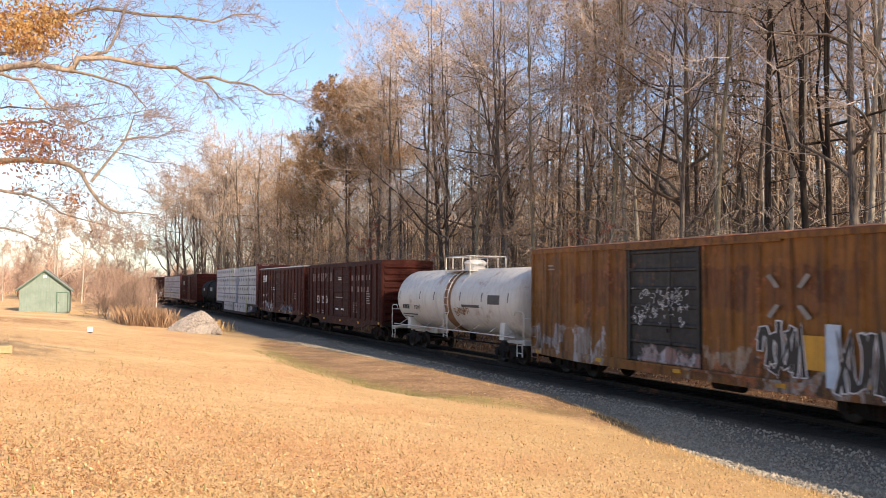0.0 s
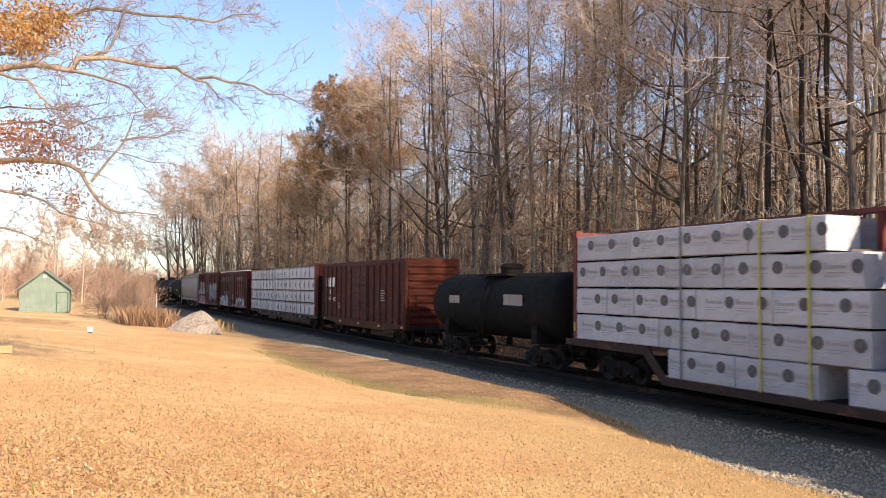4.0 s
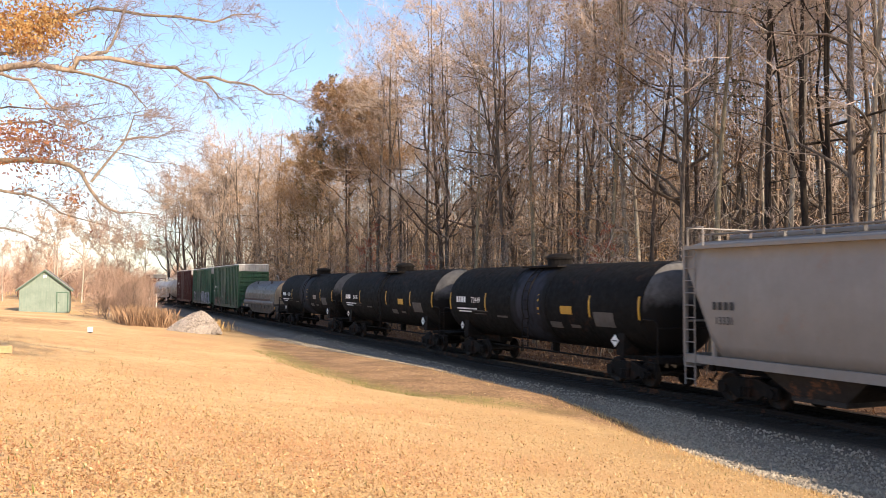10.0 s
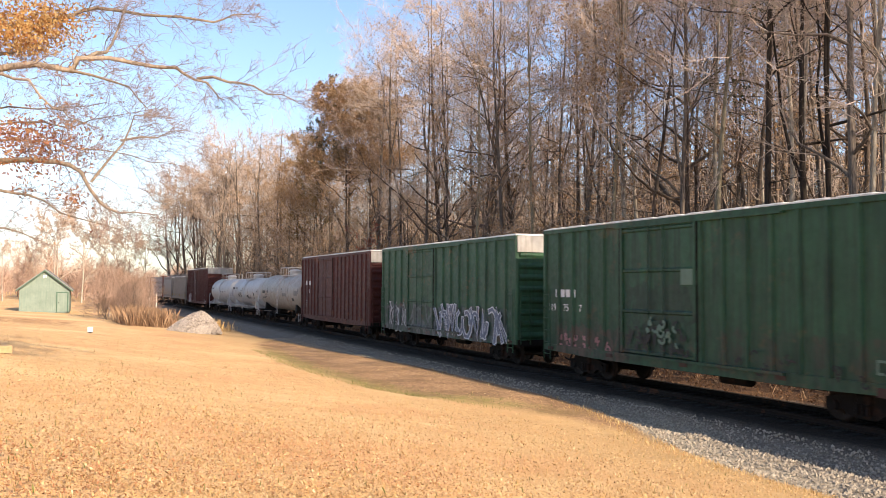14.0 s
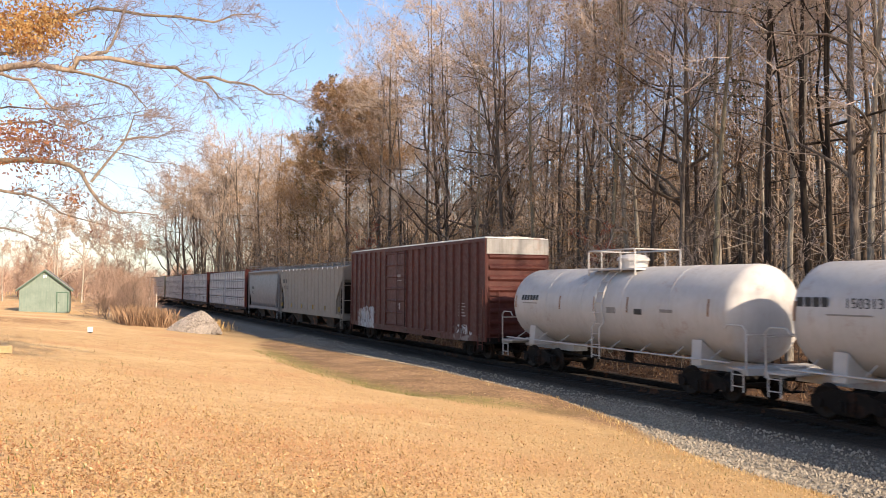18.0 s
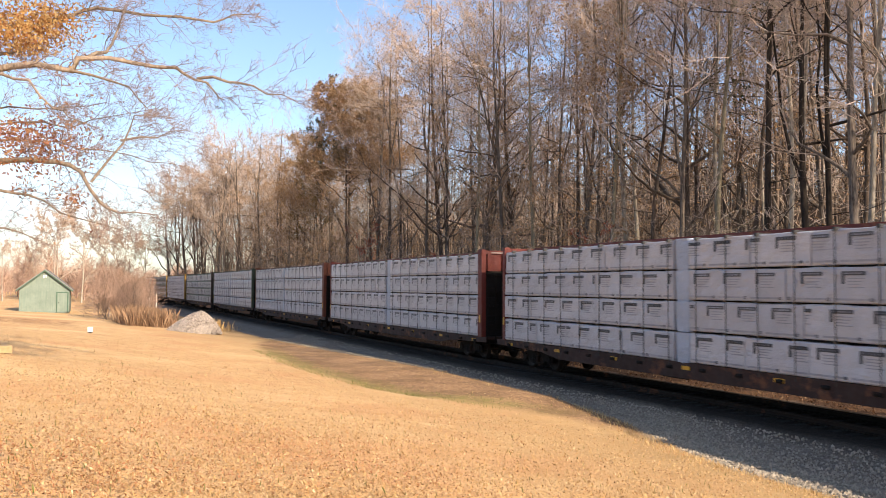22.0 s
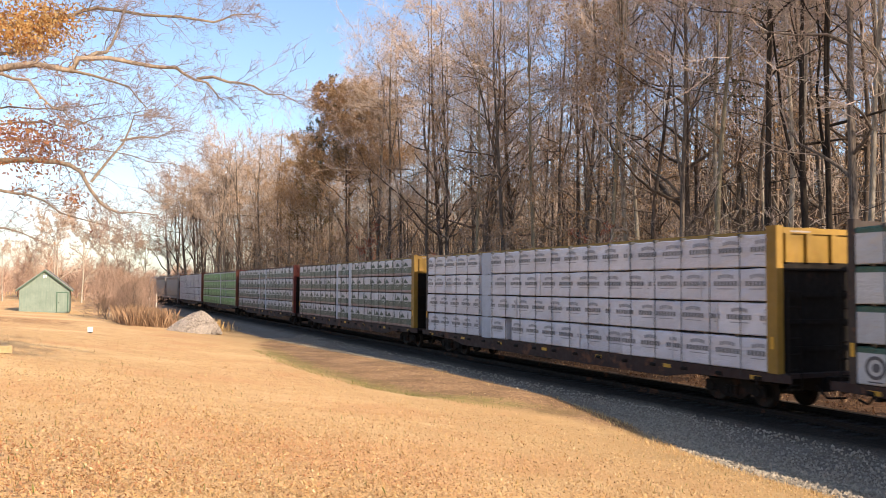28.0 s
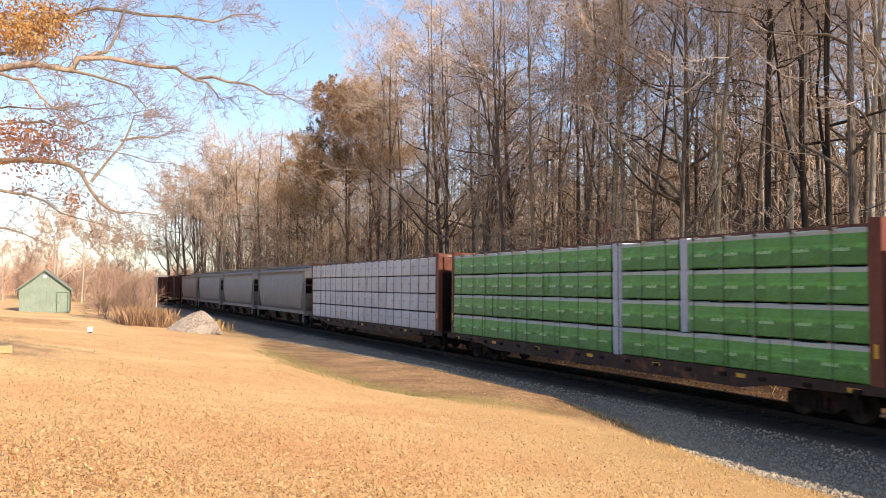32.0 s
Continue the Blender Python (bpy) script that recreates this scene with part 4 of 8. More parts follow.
def hopper(left, right, paint, label, ribbed=False, eave=4.42, bays=3, gear=None):
    """A covered hopper: bowed or ribbed sides, sloping ends behind open ladders, discharge bays and a roof walkway."""
    car = new_car("covered_hopper", label, "hopper car", left, right)
    half = (right - left) / 2
    gear = gear or paint
    low = 1.30
    slope = 1.15

    def section(x, z_cut):
        """Cross-section at x; its foot rises towards the ends."""
        pts = []
        zs = [z_cut + (eave - z_cut) * k / 8 for k in range(9)]
        for z in zs:
            k = (z - low) / (eave - low)
            y = 1.57 if ribbed else 1.42 + 0.17 * math.sin(math.pi * min(1, max(0, k)) ** 0.9)
            pts.append((x, -y, z))
        pts += [(x, -1.52, eave + 0.04), (x, -0.9, eave + 0.22), (x, 0, eave + 0.30), (x, 0.9, eave + 0.22), (x, 1.52, eave + 0.04)]
        for z in reversed(zs):
            k = (z - low) / (eave - low)
            y = 1.57 if ribbed else 1.42 + 0.17 * math.sin(math.pi * min(1, max(0, k)) ** 0.9)
            pts.append((x, y, z))
        return pts

    ends = [(0.15, eave - 0.78), (0.80, eave - 1.42), (1.50, low + 0.94), (1.53, low)] if ribbed else [(0.12, eave - 0.55), (0.55, eave - 1.25), (slope, low + 0.5), (slope + 0.35, low)]
    rings = [section(-half + x, z) for x, z in ends]
    rings += [section(x, low) for x in (-half * 0.4, 0.0, half * 0.4)]
    rings += [section(half - x, z) for x, z in reversed(ends)]
    part("body", Builder().loft(rings, True, True, not ribbed), paint, car)
    b = Builder()
    for y in (-1, 1):
        b.box(-half + 0.1, half - 0.1, min(y * 1.45, y * 1.62), max(y * 1.45, y * 1.62), eave - 0.03, eave + 0.07)
    part("eave_rail", b, paint, car)
    if ribbed:
        m = 17
        for i in range(m):
            x = -half + 0.9 + (2 * half - 1.8) * i / (m - 1)
            foot = low + 0.1 if 1.6 < half - abs(x) else low + 1.9
            part("side_post", Builder().prism([(x - 0.08, -1.57), (x - 0.04, -1.596), (x + 0.04, -1.596), (x + 0.08, -1.57)], 2, foot, eave - 0.03), paint, car)
        for i in range(14):
            x = -half + 1.0 + (2 * half - 2.0) * i / 13
            part("roof_latch", Builder().box(x - 0.05, x + 0.05, -1.66, -1.615, eave - 0.05, eave + 0.09, 0.012), WHITE_PAINT, car)
    sill = Builder()
    for y in (-1, 1):
        sill.box(-half + 0.1, half - 0.1, min(y * 1.42, y * 1.54), max(y * 1.42, y * 1.54), 1.10, 1.34)
    for o in (-1, 1):
        sill.box(*sorted((o * (half - 0.12), o * half)), -1.54, 1.54, 0.98, 1.34)
        for y in (-1.46, 1.46):
            sill.box(o * (half - 1.2) - 0.06, o * (half - 1.2) + 0.06, y - 0.05, y + 0.05, 1.3, low + 1.3)
    part("side_sill", sill, paint, car)
    for i in range(bays):
        w = (2 * half - 4.6) / bays
        x = -half + 2.3 + (i + 0.5) * w
        b = Builder().loft([[(x - w * 0.46, -1.38, 1.32), (x + w * 0.46, -1.38, 1.32), (x + w * 0.46, 1.38, 1.32), (x - w * 0.46, 1.38, 1.32)],
                            [(x - 0.8, -1.0, 0.48), (x + 0.8, -1.0, 0.48), (x + 0.8, 1.0, 0.48), (x - 0.8, 1.0, 0.48)]])
        b.box(x - 0.85, x + 0.85, -1.05, 1.05, 0.38, 0.50)
        part("discharge_bay", b, BAY_GRIME, car)
    part("centre_sill", Builder().box(-half, half, -0.28, 0.28, 0.78, 1.18), DARK, car)
    for o in (-1, 1):
        part("end_slope", Builder().prism([(o * (half - 0.15), eave - 0.6), (o * (half - slope - 0.3), low + 0.1), (o * (half - slope - 0.5), low + 0.1), (o * (half - 0.5), eave - 0.6)], 1, -1.4, 1.4), DARK, car)
        add_ladder(car, o * (half - 0.30), -1.56, 0.45, eave - 0.05, gear, 0.42, "x", 11)
        b = Builder()
        for y in (-1.5, 1.5):
            b.box(*sorted((o * (half - 0.10), o * half)), y - 0.05, y + 0.05, 1.3, eave)
        b.tube([(o * half, -1.5, 2.3), (o * half, 1.5, 2.3)], 0.03, 6)
        b.tube([(o * half, -1.5, 3.3), (o * half, 1.5, 3.3)], 0.03, 6)
        part("end_frame", b, gear, car)
        b = Builder()
        top = eave + 0.62
        b.tube([(o * (half - 0.1), -1.45, eave), (o * (half - 0.1), -1.45, top), (o * (half - 0.75), -1.45, top), (o * (half - 0.75), -1.45, eave)], 0.025, 6)
        b.tube([(o * (half - 0.1), -1.45, top), (o * (half - 0.1), 1.45, top), (o * (half - 0.1), 1.45, eave)], 0.025, 6)
        part("roof_grab_rail", b, gear, car)
    b = Builder()
    for y in (-1, 1):
        b.box(-half + 0.1, half - 0.1, min(y * 0.60, y * 0.95), max(y * 0.60, y * 0.95), eave + 0.42, eave + 0.45)
        for i in range(14):
            x = -half + 0.5 + i * (2 * half - 1.0) / 13
            for yy in (0.62, 0.93):
                b.box(x - 0.02, x + 0.02, y * yy - 0.02, y * yy + 0.02, eave + 0.15, eave + 0.42)
    part("roof_walkway", b, gear, car)
    b = Builder().box(-half + 0.6, half - 0.6, -0.34, 0.34, eave + 0.26, eave + 0.42, 0.04)
    part("hatch_cover", b, paint, car)
    for i in range(6):
        x = -half + 0.8 + i * (2 * half - 1.6) / 5
        part("reflector", Builder().box(x - 0.04, x + 0.04, -1.645, -1.50, 1.55, 1.85), DULL_YELLOW, car) if ribbed else None
    add_couplers(car, half, half + 0.55)
    add_running_gear(car, half, 2.0)
    return car


# ---- coil car ----
FLANGE = weathered("grey_flange_paint", (0.125, 0.115, 0.11), 0.6, 0.2, (0.05, 0.035, 0.028), 0.6)
BROWN_STAIN = weathered("brown_stained_paint", (0.052, 0.025, 0.018), 0.7, 0.1)


HOOD_END = weathered("cream_hood_end_paint", (0.30, 0.235, 0.165), 0.6, 0.25, (0.12, 0.08, 0.05), 0.5)


def coil_car(left, right, hood, frame_paint, label):
    car = new_car("coil_car", label, "coil car", left, right)
    half = (right - left) / 2
    arc = [(-1.52 * math.cos(math.pi * k / 16), 2.02 + 1.66 * max(0.0, math.sin(math.pi * k / 16)) ** 0.75) for k in range(17)]
    skirt = [(-1.56, 1.50)] + [(y * 1.0, z) for y, z in arc] + [(1.56, 1.50)]
    part("hood", Builder().prism(skirt, 0, -half + 1.6, half - 1.6), hood, car)
    for o in (-1, 1):
        part("hood_end", Builder().prism(skirt, 0, *sorted((o * (half - 1.6), o * (half - 1.575)))), HOOD_END, car, "cream painted end of the hood")
    for i in range(4):
        x = -half + 1.66 + i * (2 * half - 3.32) / 3
        outer = [(y * 1.008, z + 0.012) for y, z in arc]
        part("hood_rib", Builder().prism([(-1.585, 1.52)] + outer + [(1.585, 1.52)], 0, x - 0.04, x + 0.04), hood, car)
    part("hood_lip", Builder().box(-half + 1.55, half - 1.55, -1.62, 1.62, 1.50, 1.62), hood, car)
    for y in (-1, 1):
        part("hood_flange", Builder().prism([(y * 1.56, 1.84), (y * 1.66, 1.74), (y * 1.66, 1.63), (y * 1.56, 1.63)], 0, -half + 1.6, half - 1.6), FLANGE, car)
    for i in range(9):
        x = -half + 2.4 + i * (2 * half - 4.8) / 8
        part("frame_rib", Builder().prism([(x - 0.05, -1.55), (x - 0.03, -1.60), (x + 0.03, -1.60), (x + 0.05, -1.55)], 2, 1.16, 1.42), frame_paint, car)
    part("hood_stain", Builder().box(-half + 1.9, half - 3.2, -1.5685, -1.5625, 1.86, 2.02), BROWN_STAIN, car)
    pts = [(0.62 * math.cos(a), 0.2, 3.60 + 0.62 * math.sin(a)) for a in (math.pi * k / 10 for k in range(11))]
    part("lifting_loop", Builder().tube(pts, 0.06, 8), HOPPER_TAN, car)
    for x in (-3.0, 2.8):
        part("stacking_guide", Builder().tube([(x - 0.3, -0.9, 3.75), (x, -0.95, 3.30), (x + 0.3, -0.9, 3.75)], 0.035, 6), frame_paint, car)
    b = Builder()
    for y in (-1, 1):
        b.box(-half + 0.1, half - 0.1, min(y * 1.40, y * 1.55), max(y * 1.40, y * 1.55), 1.14, 1.44)
        b.prism([(-half + 2.6, 1.14), (half - 2.6, 1.14), (half - 4.4, 0.72), (-half + 4.4, 0.72)], 1, min(y * 1.1, y * 1.3), max(y * 1.1, y * 1.3))
    b.box(-half, half, -0.3, 0.3, 0.80, 1.2)
    b.box(-half + 0.5, half - 0.5, -1.4, 1.4, 1.2, 1.50)
    part("frame", b, frame_paint, car)
    for o in (-1, 1):
        part("end_platform", Builder().box(*sorted((o * (half - 0.9), o * half)), -1.5, 1.5, 1.16, 1.26), frame_paint, car)
        b = Builder()
        b.tube([(o * half, -1.45, 1.2), (o * half, -1.45, 2.2), (o * half, 1.45, 2.2), (o * half, 1.45, 1.2)], 0.03, 6)
        part("end_railing", b, frame_paint, car)
        add_ladder(car, o * (half - 0.3), -1.57, 0.45, 1.3, frame_paint, 0.42, "x", 3)
        part("reflector", Builder().tube([(o * (half - 1.3), -1.60, 1.30), (o * (half - 1.3), -1.54, 1.30)], 0.12, 12), YELLOW, car)
    bars(word_bars(-half + 2.0, 1.20, 1.6, 0.16, 6), -1.552, GREY_PAINT, car)
    add_couplers(car, half, half + 0.6)
    add_running_gear(car, half, 2.0)
    return car


# ---- the paint of the single cars ----
ORANGE = weathered("rusty_orange_paint", (0.160, 0.066, 0.012), 0.65, 0.6, (0.026, 0.013, 0.008), 0.9, 0.35, streaks=0.45,
                   patches=[(0.4, 3.2, 0.6, 1.7, [(0.13, 0.05, 0.02), (0.26, 0.20, 0.15), (0.12, 0.045, 0.02), (0.30, 0.24, 0.19)], 1.0),
                            (2.9, 7.4, 0.5, 1.5, [(0.05, 0.03, 0.018), (0.07, 0.045, 0.024), (0.14, 0.055, 0.015), (0.10, 0.08, 0.07), (0.30, 0.28, 0.27)], 1.15),
                            (-8.4, -3.6, 0.6, 1.9, [(0.26, 0.23, 0.21), (0.17, 0.07, 0.02), (0.30, 0.29, 0.29), (0.20, 0.085, 0.02), (0.33, 0.32, 0.33)], 0.9),
                            (-5.6, 6.5, 2.6, 3.9, [(0.10, 0.035, 0.012), (0.15, 0.055, 0.012), (0.12, 0.04, 0.012), (0.15, 0.06, 0.02)], 0.7)])
BLACK_DOOR = weathered("black_door_paint", (0.014, 0.013, 0.013), 0.6, 0.15, patches=[
                                                                                    (-1.8, 1.7, 0.5, 1.4, [(0.25, 0.16, 0.15), (0.30, 0.24, 0.24), (0.10, 0.05, 0.05), (0.40, 0.38, 0.40)], 1.1)])
BROWN_RUST = weathered("rusty_roof_steel", (0.12, 0.05, 0.028), 0.75, 0.6)
BROWN = weathered("dark_red_brown_paint", (0.034, 0.0062, 0.0036), 0.65, 0.08, (0.020, 0.009, 0.007), 0.5, 0.3, spec=0.14)
BROWN_WARM = weathered("red_brown_paint", (0.050, 0.0100, 0.0058), 0.62, 0.1, (0.036, 0.016, 0.012), 0.6, 0.3, spec=0.14)
BROWN_TAGGED = weathered("tagged_red_brown_paint", (0.050, 0.0100, 0.0058), 0.62, 0.3, (0.036, 0.016, 0.012), 0.6, 0.3,
                         patches=[(-6.9, -2.2, 0.85, 1.8, [(0.10, 0.04, 0.035), (0.16, 0.09, 0.08), (0.09, 0.035, 0.03), (0.24, 0.20, 0.20)], 1.15), (0.5, 4.6, 0.9, 1.7, [(0.09, 0.03, 0.025), (0.12, 0.16, 0.22), (0.10, 0.04, 0.03), (0.25, 0.30, 0.36)], 1.2)], spec=0.14)
SERVES = weathered("sprayed_red_brown_paint", (0.048, 0.0095, 0.0055), 0.62, 0.28, (0.036, 0.016, 0.012), 0.6, 0.3,
                   patches=[(-7.6, -2.6, 0.9, 2.0, [(0.40, 0.42, 0.46), (0.55, 0.57, 0.60), (0.22, 0.20, 0.22), (0.66, 0.66, 0.68)], 0.85),
                            (1.6, 7.0, 0.95, 2.0, [(0.12, 0.08, 0.12), (0.16, 0.10, 0.14), (0.10, 0.05, 0.07), (0.60, 0.62, 0.66)], 1.1)], spec=0.14)
MURAL = weathered("mural_red_brown_paint", (0.052, 0.0095, 0.0055), 0.62, 0.28, (0.036, 0.016, 0.012), 0.6, 0.3,
                  patches=[(-7.6, -2.6, 2.0, 3.6, [(0.28, 0.28, 0.28), (0.36, 0.37, 0.37), (0.22, 0.12, 0.10), (0.42, 0.43, 0.43)], 0.75),
                           (-7.5, -1.8, 0.7, 1.9, [(0.42, 0.22, 0.22), (0.48, 0.28, 0.28), (0.25, 0.24, 0.3), (0.46, 0.44, 0.48)], 0.7),
                           (0.6, 6.6, 1.0, 3.3, [(0.05, 0.02, 0.02), (0.10, 0.09, 0.10), (0.05, 0.014, 0.01), (0.12, 0.10, 0.11)], 0.9)], spec=0.14)
GREEN = weathered("green_paint", (0.018, 0.062, 0.031), 0.55, 0.06, (0.012, 0.026, 0.016), 0.8, 0.3, streaks=0.44,
                  patches=[(-7.0, -2.4, 0.7, 1.9, [(0.07, 0.045, 0.032), (0.10, 0.065, 0.05), (0.04, 0.05, 0.035), (0.085, 0.055, 0.042)], 1.6), (-2.8, 0.6, 1.0, 3.4, [(0.014, 0.035, 0.022), (0.03, 0.05, 0.035), (0.012, 0.02, 0.014), (0.02, 0.05, 0.03)], 1.4), (1.0, 7.6, 0.8, 2.2, [(0.02, 0.06, 0.032), (0.05, 0.05, 0.035), (0.018, 0.055, 0.03), (0.03, 0.06, 0.036)], 1.3)])
GREEN_FADED = weathered("faded_green_placard", (0.10, 0.16, 0.12), 0.6, 0.1)
GREEN_TAGGED = weathered("tagged_green_paint", (0.022, 0.070, 0.037), 0.55, 0.15, (0.015, 0.030, 0.02), 0.7, 0.3,
                         patches=[(-7.3, 7.3, 0.75, 2.35, [(0.03, 0.04, 0.04), (0.07, 0.075, 0.09), (0.03, 0.06, 0.045), (0.05, 0.055, 0.065), (0.12, 0.13, 0.14)], 1.35)])
MAROON = weathered("maroon_paint", (0.058, 0.012, 0.009), 0.6, 0.15, (0.05, 0.02, 0.02), 0.45, 0.25)
RED = weathered("brick_red_paint", (0.062, 0.014, 0.010), 0.6, 0.04, (0.08, 0.025, 0.02), 0.5, 0.25,
                patches=[(-7.9, -4.9, 0.75, 2.0, [(0.34, 0.32, 0.30), (0.20, 0.10, 0.09), (0.42, 0.42, 0.42), (0.42, 0.44, 0.46)], 1.0),
                         (5.9, 7.9, 0.7, 1.5, [(0.06, 0.02, 0.015), (0.10, 0.05, 0.045), (0.06, 0.015, 0.012), (0.22, 0.19, 0.18)], 1.9)])
WHITE_TANK = weathered("dirty_white_tank_paint", (0.53, 0.505, 0.465), 0.5, 0.22, (0.30, 0.24, 0.19), 0.45, 0.1)
WHITE_CLEAN = weathered("white_tank_paint", (0.42, 0.402, 0.385), 0.5, 0.12, (0.35, 0.30, 0.26), 0.35, 0.1)
RUST_BELT = weathered("rust_stained_band", (0.21, 0.105, 0.05), 0.7, 0.6, (0.16, 0.08, 0.04), 0.6)
BLACK_TANK = weathered("black_tank_paint", (0.0075, 0.0072, 0.0072), 0.78, 0.03, (0.020, 0.017, 0.015), 0.35, 0.3, spec=0.1)


def sunlit_dusty_head():
    """Black paint with a pale upper half: sunlit dust painted in, black left below for the next car's shadow."""
    n = Nodes("sunlit_dusty_tank_head")
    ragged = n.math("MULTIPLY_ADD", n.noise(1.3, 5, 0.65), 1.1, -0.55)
    # pale by height: sunlight on the dust is put into the colour
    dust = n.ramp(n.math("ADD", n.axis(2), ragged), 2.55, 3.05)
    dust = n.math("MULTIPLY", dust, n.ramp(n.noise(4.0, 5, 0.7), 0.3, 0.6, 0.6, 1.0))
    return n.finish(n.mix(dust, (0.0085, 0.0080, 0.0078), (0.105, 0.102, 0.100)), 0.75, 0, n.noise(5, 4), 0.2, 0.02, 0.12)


BLACK_HEAD = sunlit_dusty_head()


def streaked_band():
    """Grey-blue upright streaks over black, strongest at the tank's middle."""
    n = Nodes("grey_blue_streaks")
    run = n.math("MULTIPLY", n.noise(1.0, 5, 0.65, n.scaled(3.2, 3.2, 0.5)), n.ramp(n.math("ABSOLUTE", n.axis(0)), 0.5, 1.35, 1.15, 0.55))
    c = n.mix(n.ramp(run, 0.30, 0.58), (0.0078, 0.0075, 0.0078), (0.030, 0.032, 0.044))
    return n.finish(c, 0.75, 0, n.noise(4, 4), 0.2, 0.02, 0.12)


BLUE_BELT = streaked_band()
COIL_HOOD = weathered("grey_brown_hood_paint", (0.050, 0.039, 0.034), 0.5, 0.06, (0.05, 0.025, 0.018), 0.7, 0.3, 0.2)
COIL_FRAME = weathered("dark_grey_frame_paint", (0.035, 0.028, 0.025), 0.65, 0.1)
HOPPER_PALE = weathered("pale_grey_hopper_paint", (0.205, 0.192, 0.182), 0.5, 0.08, (0.20, 0.17, 0.15), 0.35, 0.1)
HOPPER_TAN = weathered("grey_beige_hopper_paint", (0.195, 0.172, 0.148), 0.55, 0.08, (0.18, 0.15, 0.13), 0.35, 0.1)
HOPPER_GREY = weathered("mid_grey_hopper_paint", (0.180, 0.176, 0.182), 0.5, 0.08, (0.15, 0.13, 0.12), 0.35, 0.1)
HOPPER_DARK = weathered("dusty_grey_hopper_paint", (0.180, 0.169, 0.169), 0.55, 0.12, (0.12, 0.10, 0.09), 0.4, 0.1)
HOPPER_RUST = weathered("brown_grey_hopper_paint", (0.173, 0.122, 0.104), 0.55, 0.25, (0.12, 0.08, 0.07), 0.4, 0.1)
BEAM_RED = weathered("red_beam_paint", (0.095, 0.0145, 0.010), 0.6, 0.2, (0.08, 0.03, 0.025), 0.4, 0.25)
BEAM_RUST = weathered("orange_red_beam_paint", (0.100, 0.026, 0.013), 0.6, 0.3, (0.09, 0.04, 0.03), 0.4, 0.25)
BEAM_GREEN = weathered("dark_green_beam_paint", (0.031, 0.044, 0.026), 0.6, 0.15, (0.03, 0.035, 0.025), 0.4, 0.3)
BEAM_YELLOW = weathered("yellow_beam_paint", (0.205, 0.118, 0.016), 0.6, 0.2, (0.14, 0.08, 0.03), 0.4, 0.2)
BEAM_BLACK = weathered("dark_brown_beam_paint", (0.026, 0.017, 0.014), 0.6, 0.2)
BEIGE_BAND = weathered("pale_band_paint", (0.30, 0.285, 0.265), 0.6, 0.12)


def logo_shapes(car, x, z, y):
    """A white company mark: ruled lines that run into two slanted blocks."""
    b = Builder()
    for k in range(4):
        b.box(x, x + 0.62, y - 0.004, y, z + 0.04 + k * 0.155, z + 0.115 + k * 0.155)
    for a in (0.70, 1.36):
        b.prism([(x + a - 0.06, z), (x + a + 0.46, z), (x + a + 0.60, z + 0.62), (x + a + 0.08, z + 0.62)], 1, y - 0.006, y)
    tagged(part("company_mark", b, WHITE_PAINT, car), kind="stuff")


def data_block(car, x, z, y=-1.536, rows=5, w=0.7, mat=None):
    bars([(x, x + w * (1 - 0.13 * (k % 3)), z + k * 0.14, z + k * 0.14 + 0.055) for k in range(rows)], y, mat or GREY_PAINT, car)


BLACK_SPRAY = plain("black_spray_paint", (0.012, 0.012, 0.015), 0.5)
WHITE_SPRAY = plain("white_spray_paint", (0.58, 0.59, 0.62), 0.6, 0, 0.15)


def ribbon(b, pts, w, y):
    """A flat stroke of sprayed paint along points (x, z)."""
    ring = []
    for i, (x, z) in enumerate(pts):
        a, c = pts[max(0, i - 1)], pts[min(len(pts) - 1, i + 1)]
        d = Vector((c[0] - a[0], c[1] - a[1])).normalized()
        q = Vector((-d.y, d.x)) * w / 2
        e = d * (w * 0.4 * ((i == len(pts) - 1) - (i == 0)))
        ring.append([(x + q.x + e.x, y, z + q.y + e.y), (x - q.x + e.x, y, z - q.y + e.y), (x - q.x + e.x, y - 0.002, z - q.y + e.y), (x + q.x + e.x, y - 0.002, z + q.y + e.y)])
    b.loft(ring)


def worn_word(car, seed, x0, x1, z, h, n):
    """A row of flaked lettering, two uneven bars to a letter."""
    rnd = random.Random(seed)
    step, b = (x1 - x0) / n, Builder()
    for i in range(n):
        for k in range(2):
            x = x0 + (i + 0.08 + 0.34 * k) * step
            lo = z if rnd.random() < 0.8 else z + h * rnd.uniform(0.2, 0.5)
            b.box(x, x + step * rnd.uniform(0.18, 0.26), -1.556, -1.552, lo, z + h * rnd.uniform(0.8, 1.0))
    tagged(part("unreadable_lettering", b, WORN_MARK, car, "flaked pale lettering"), kind="stuff")


def scrawl(car, seed, x0, x1, z0, z1, n, y, material, w=0.03, shell=None):
    """Thin looping strokes of spray paint."""
    rnd = random.Random(seed)
    b = Builder()
    for i in range(n):
        cx, cz = x0 + (x1 - x0) * (i % 6 + rnd.random()) / 6, z0 + (z1 - z0) * rnd.random()
        a, r, k = rnd.uniform(0, 6.3), rnd.uniform(0.05, 0.13), rnd.choice((-1, 1))
        ribbon(b, [(cx + r * math.cos(a + k * t * 0.75) * (1 - t * 0.05) + t * 0.015, cz + r * 0.9 * math.sin(a + k * t * 0.75)) for t in range(rnd.randint(4, 8))], w, y - 0.0005 * i)
    if shell:
        on_shell(b, *shell)
    tagged(part("scrawl", b, material, car), kind="stuff")


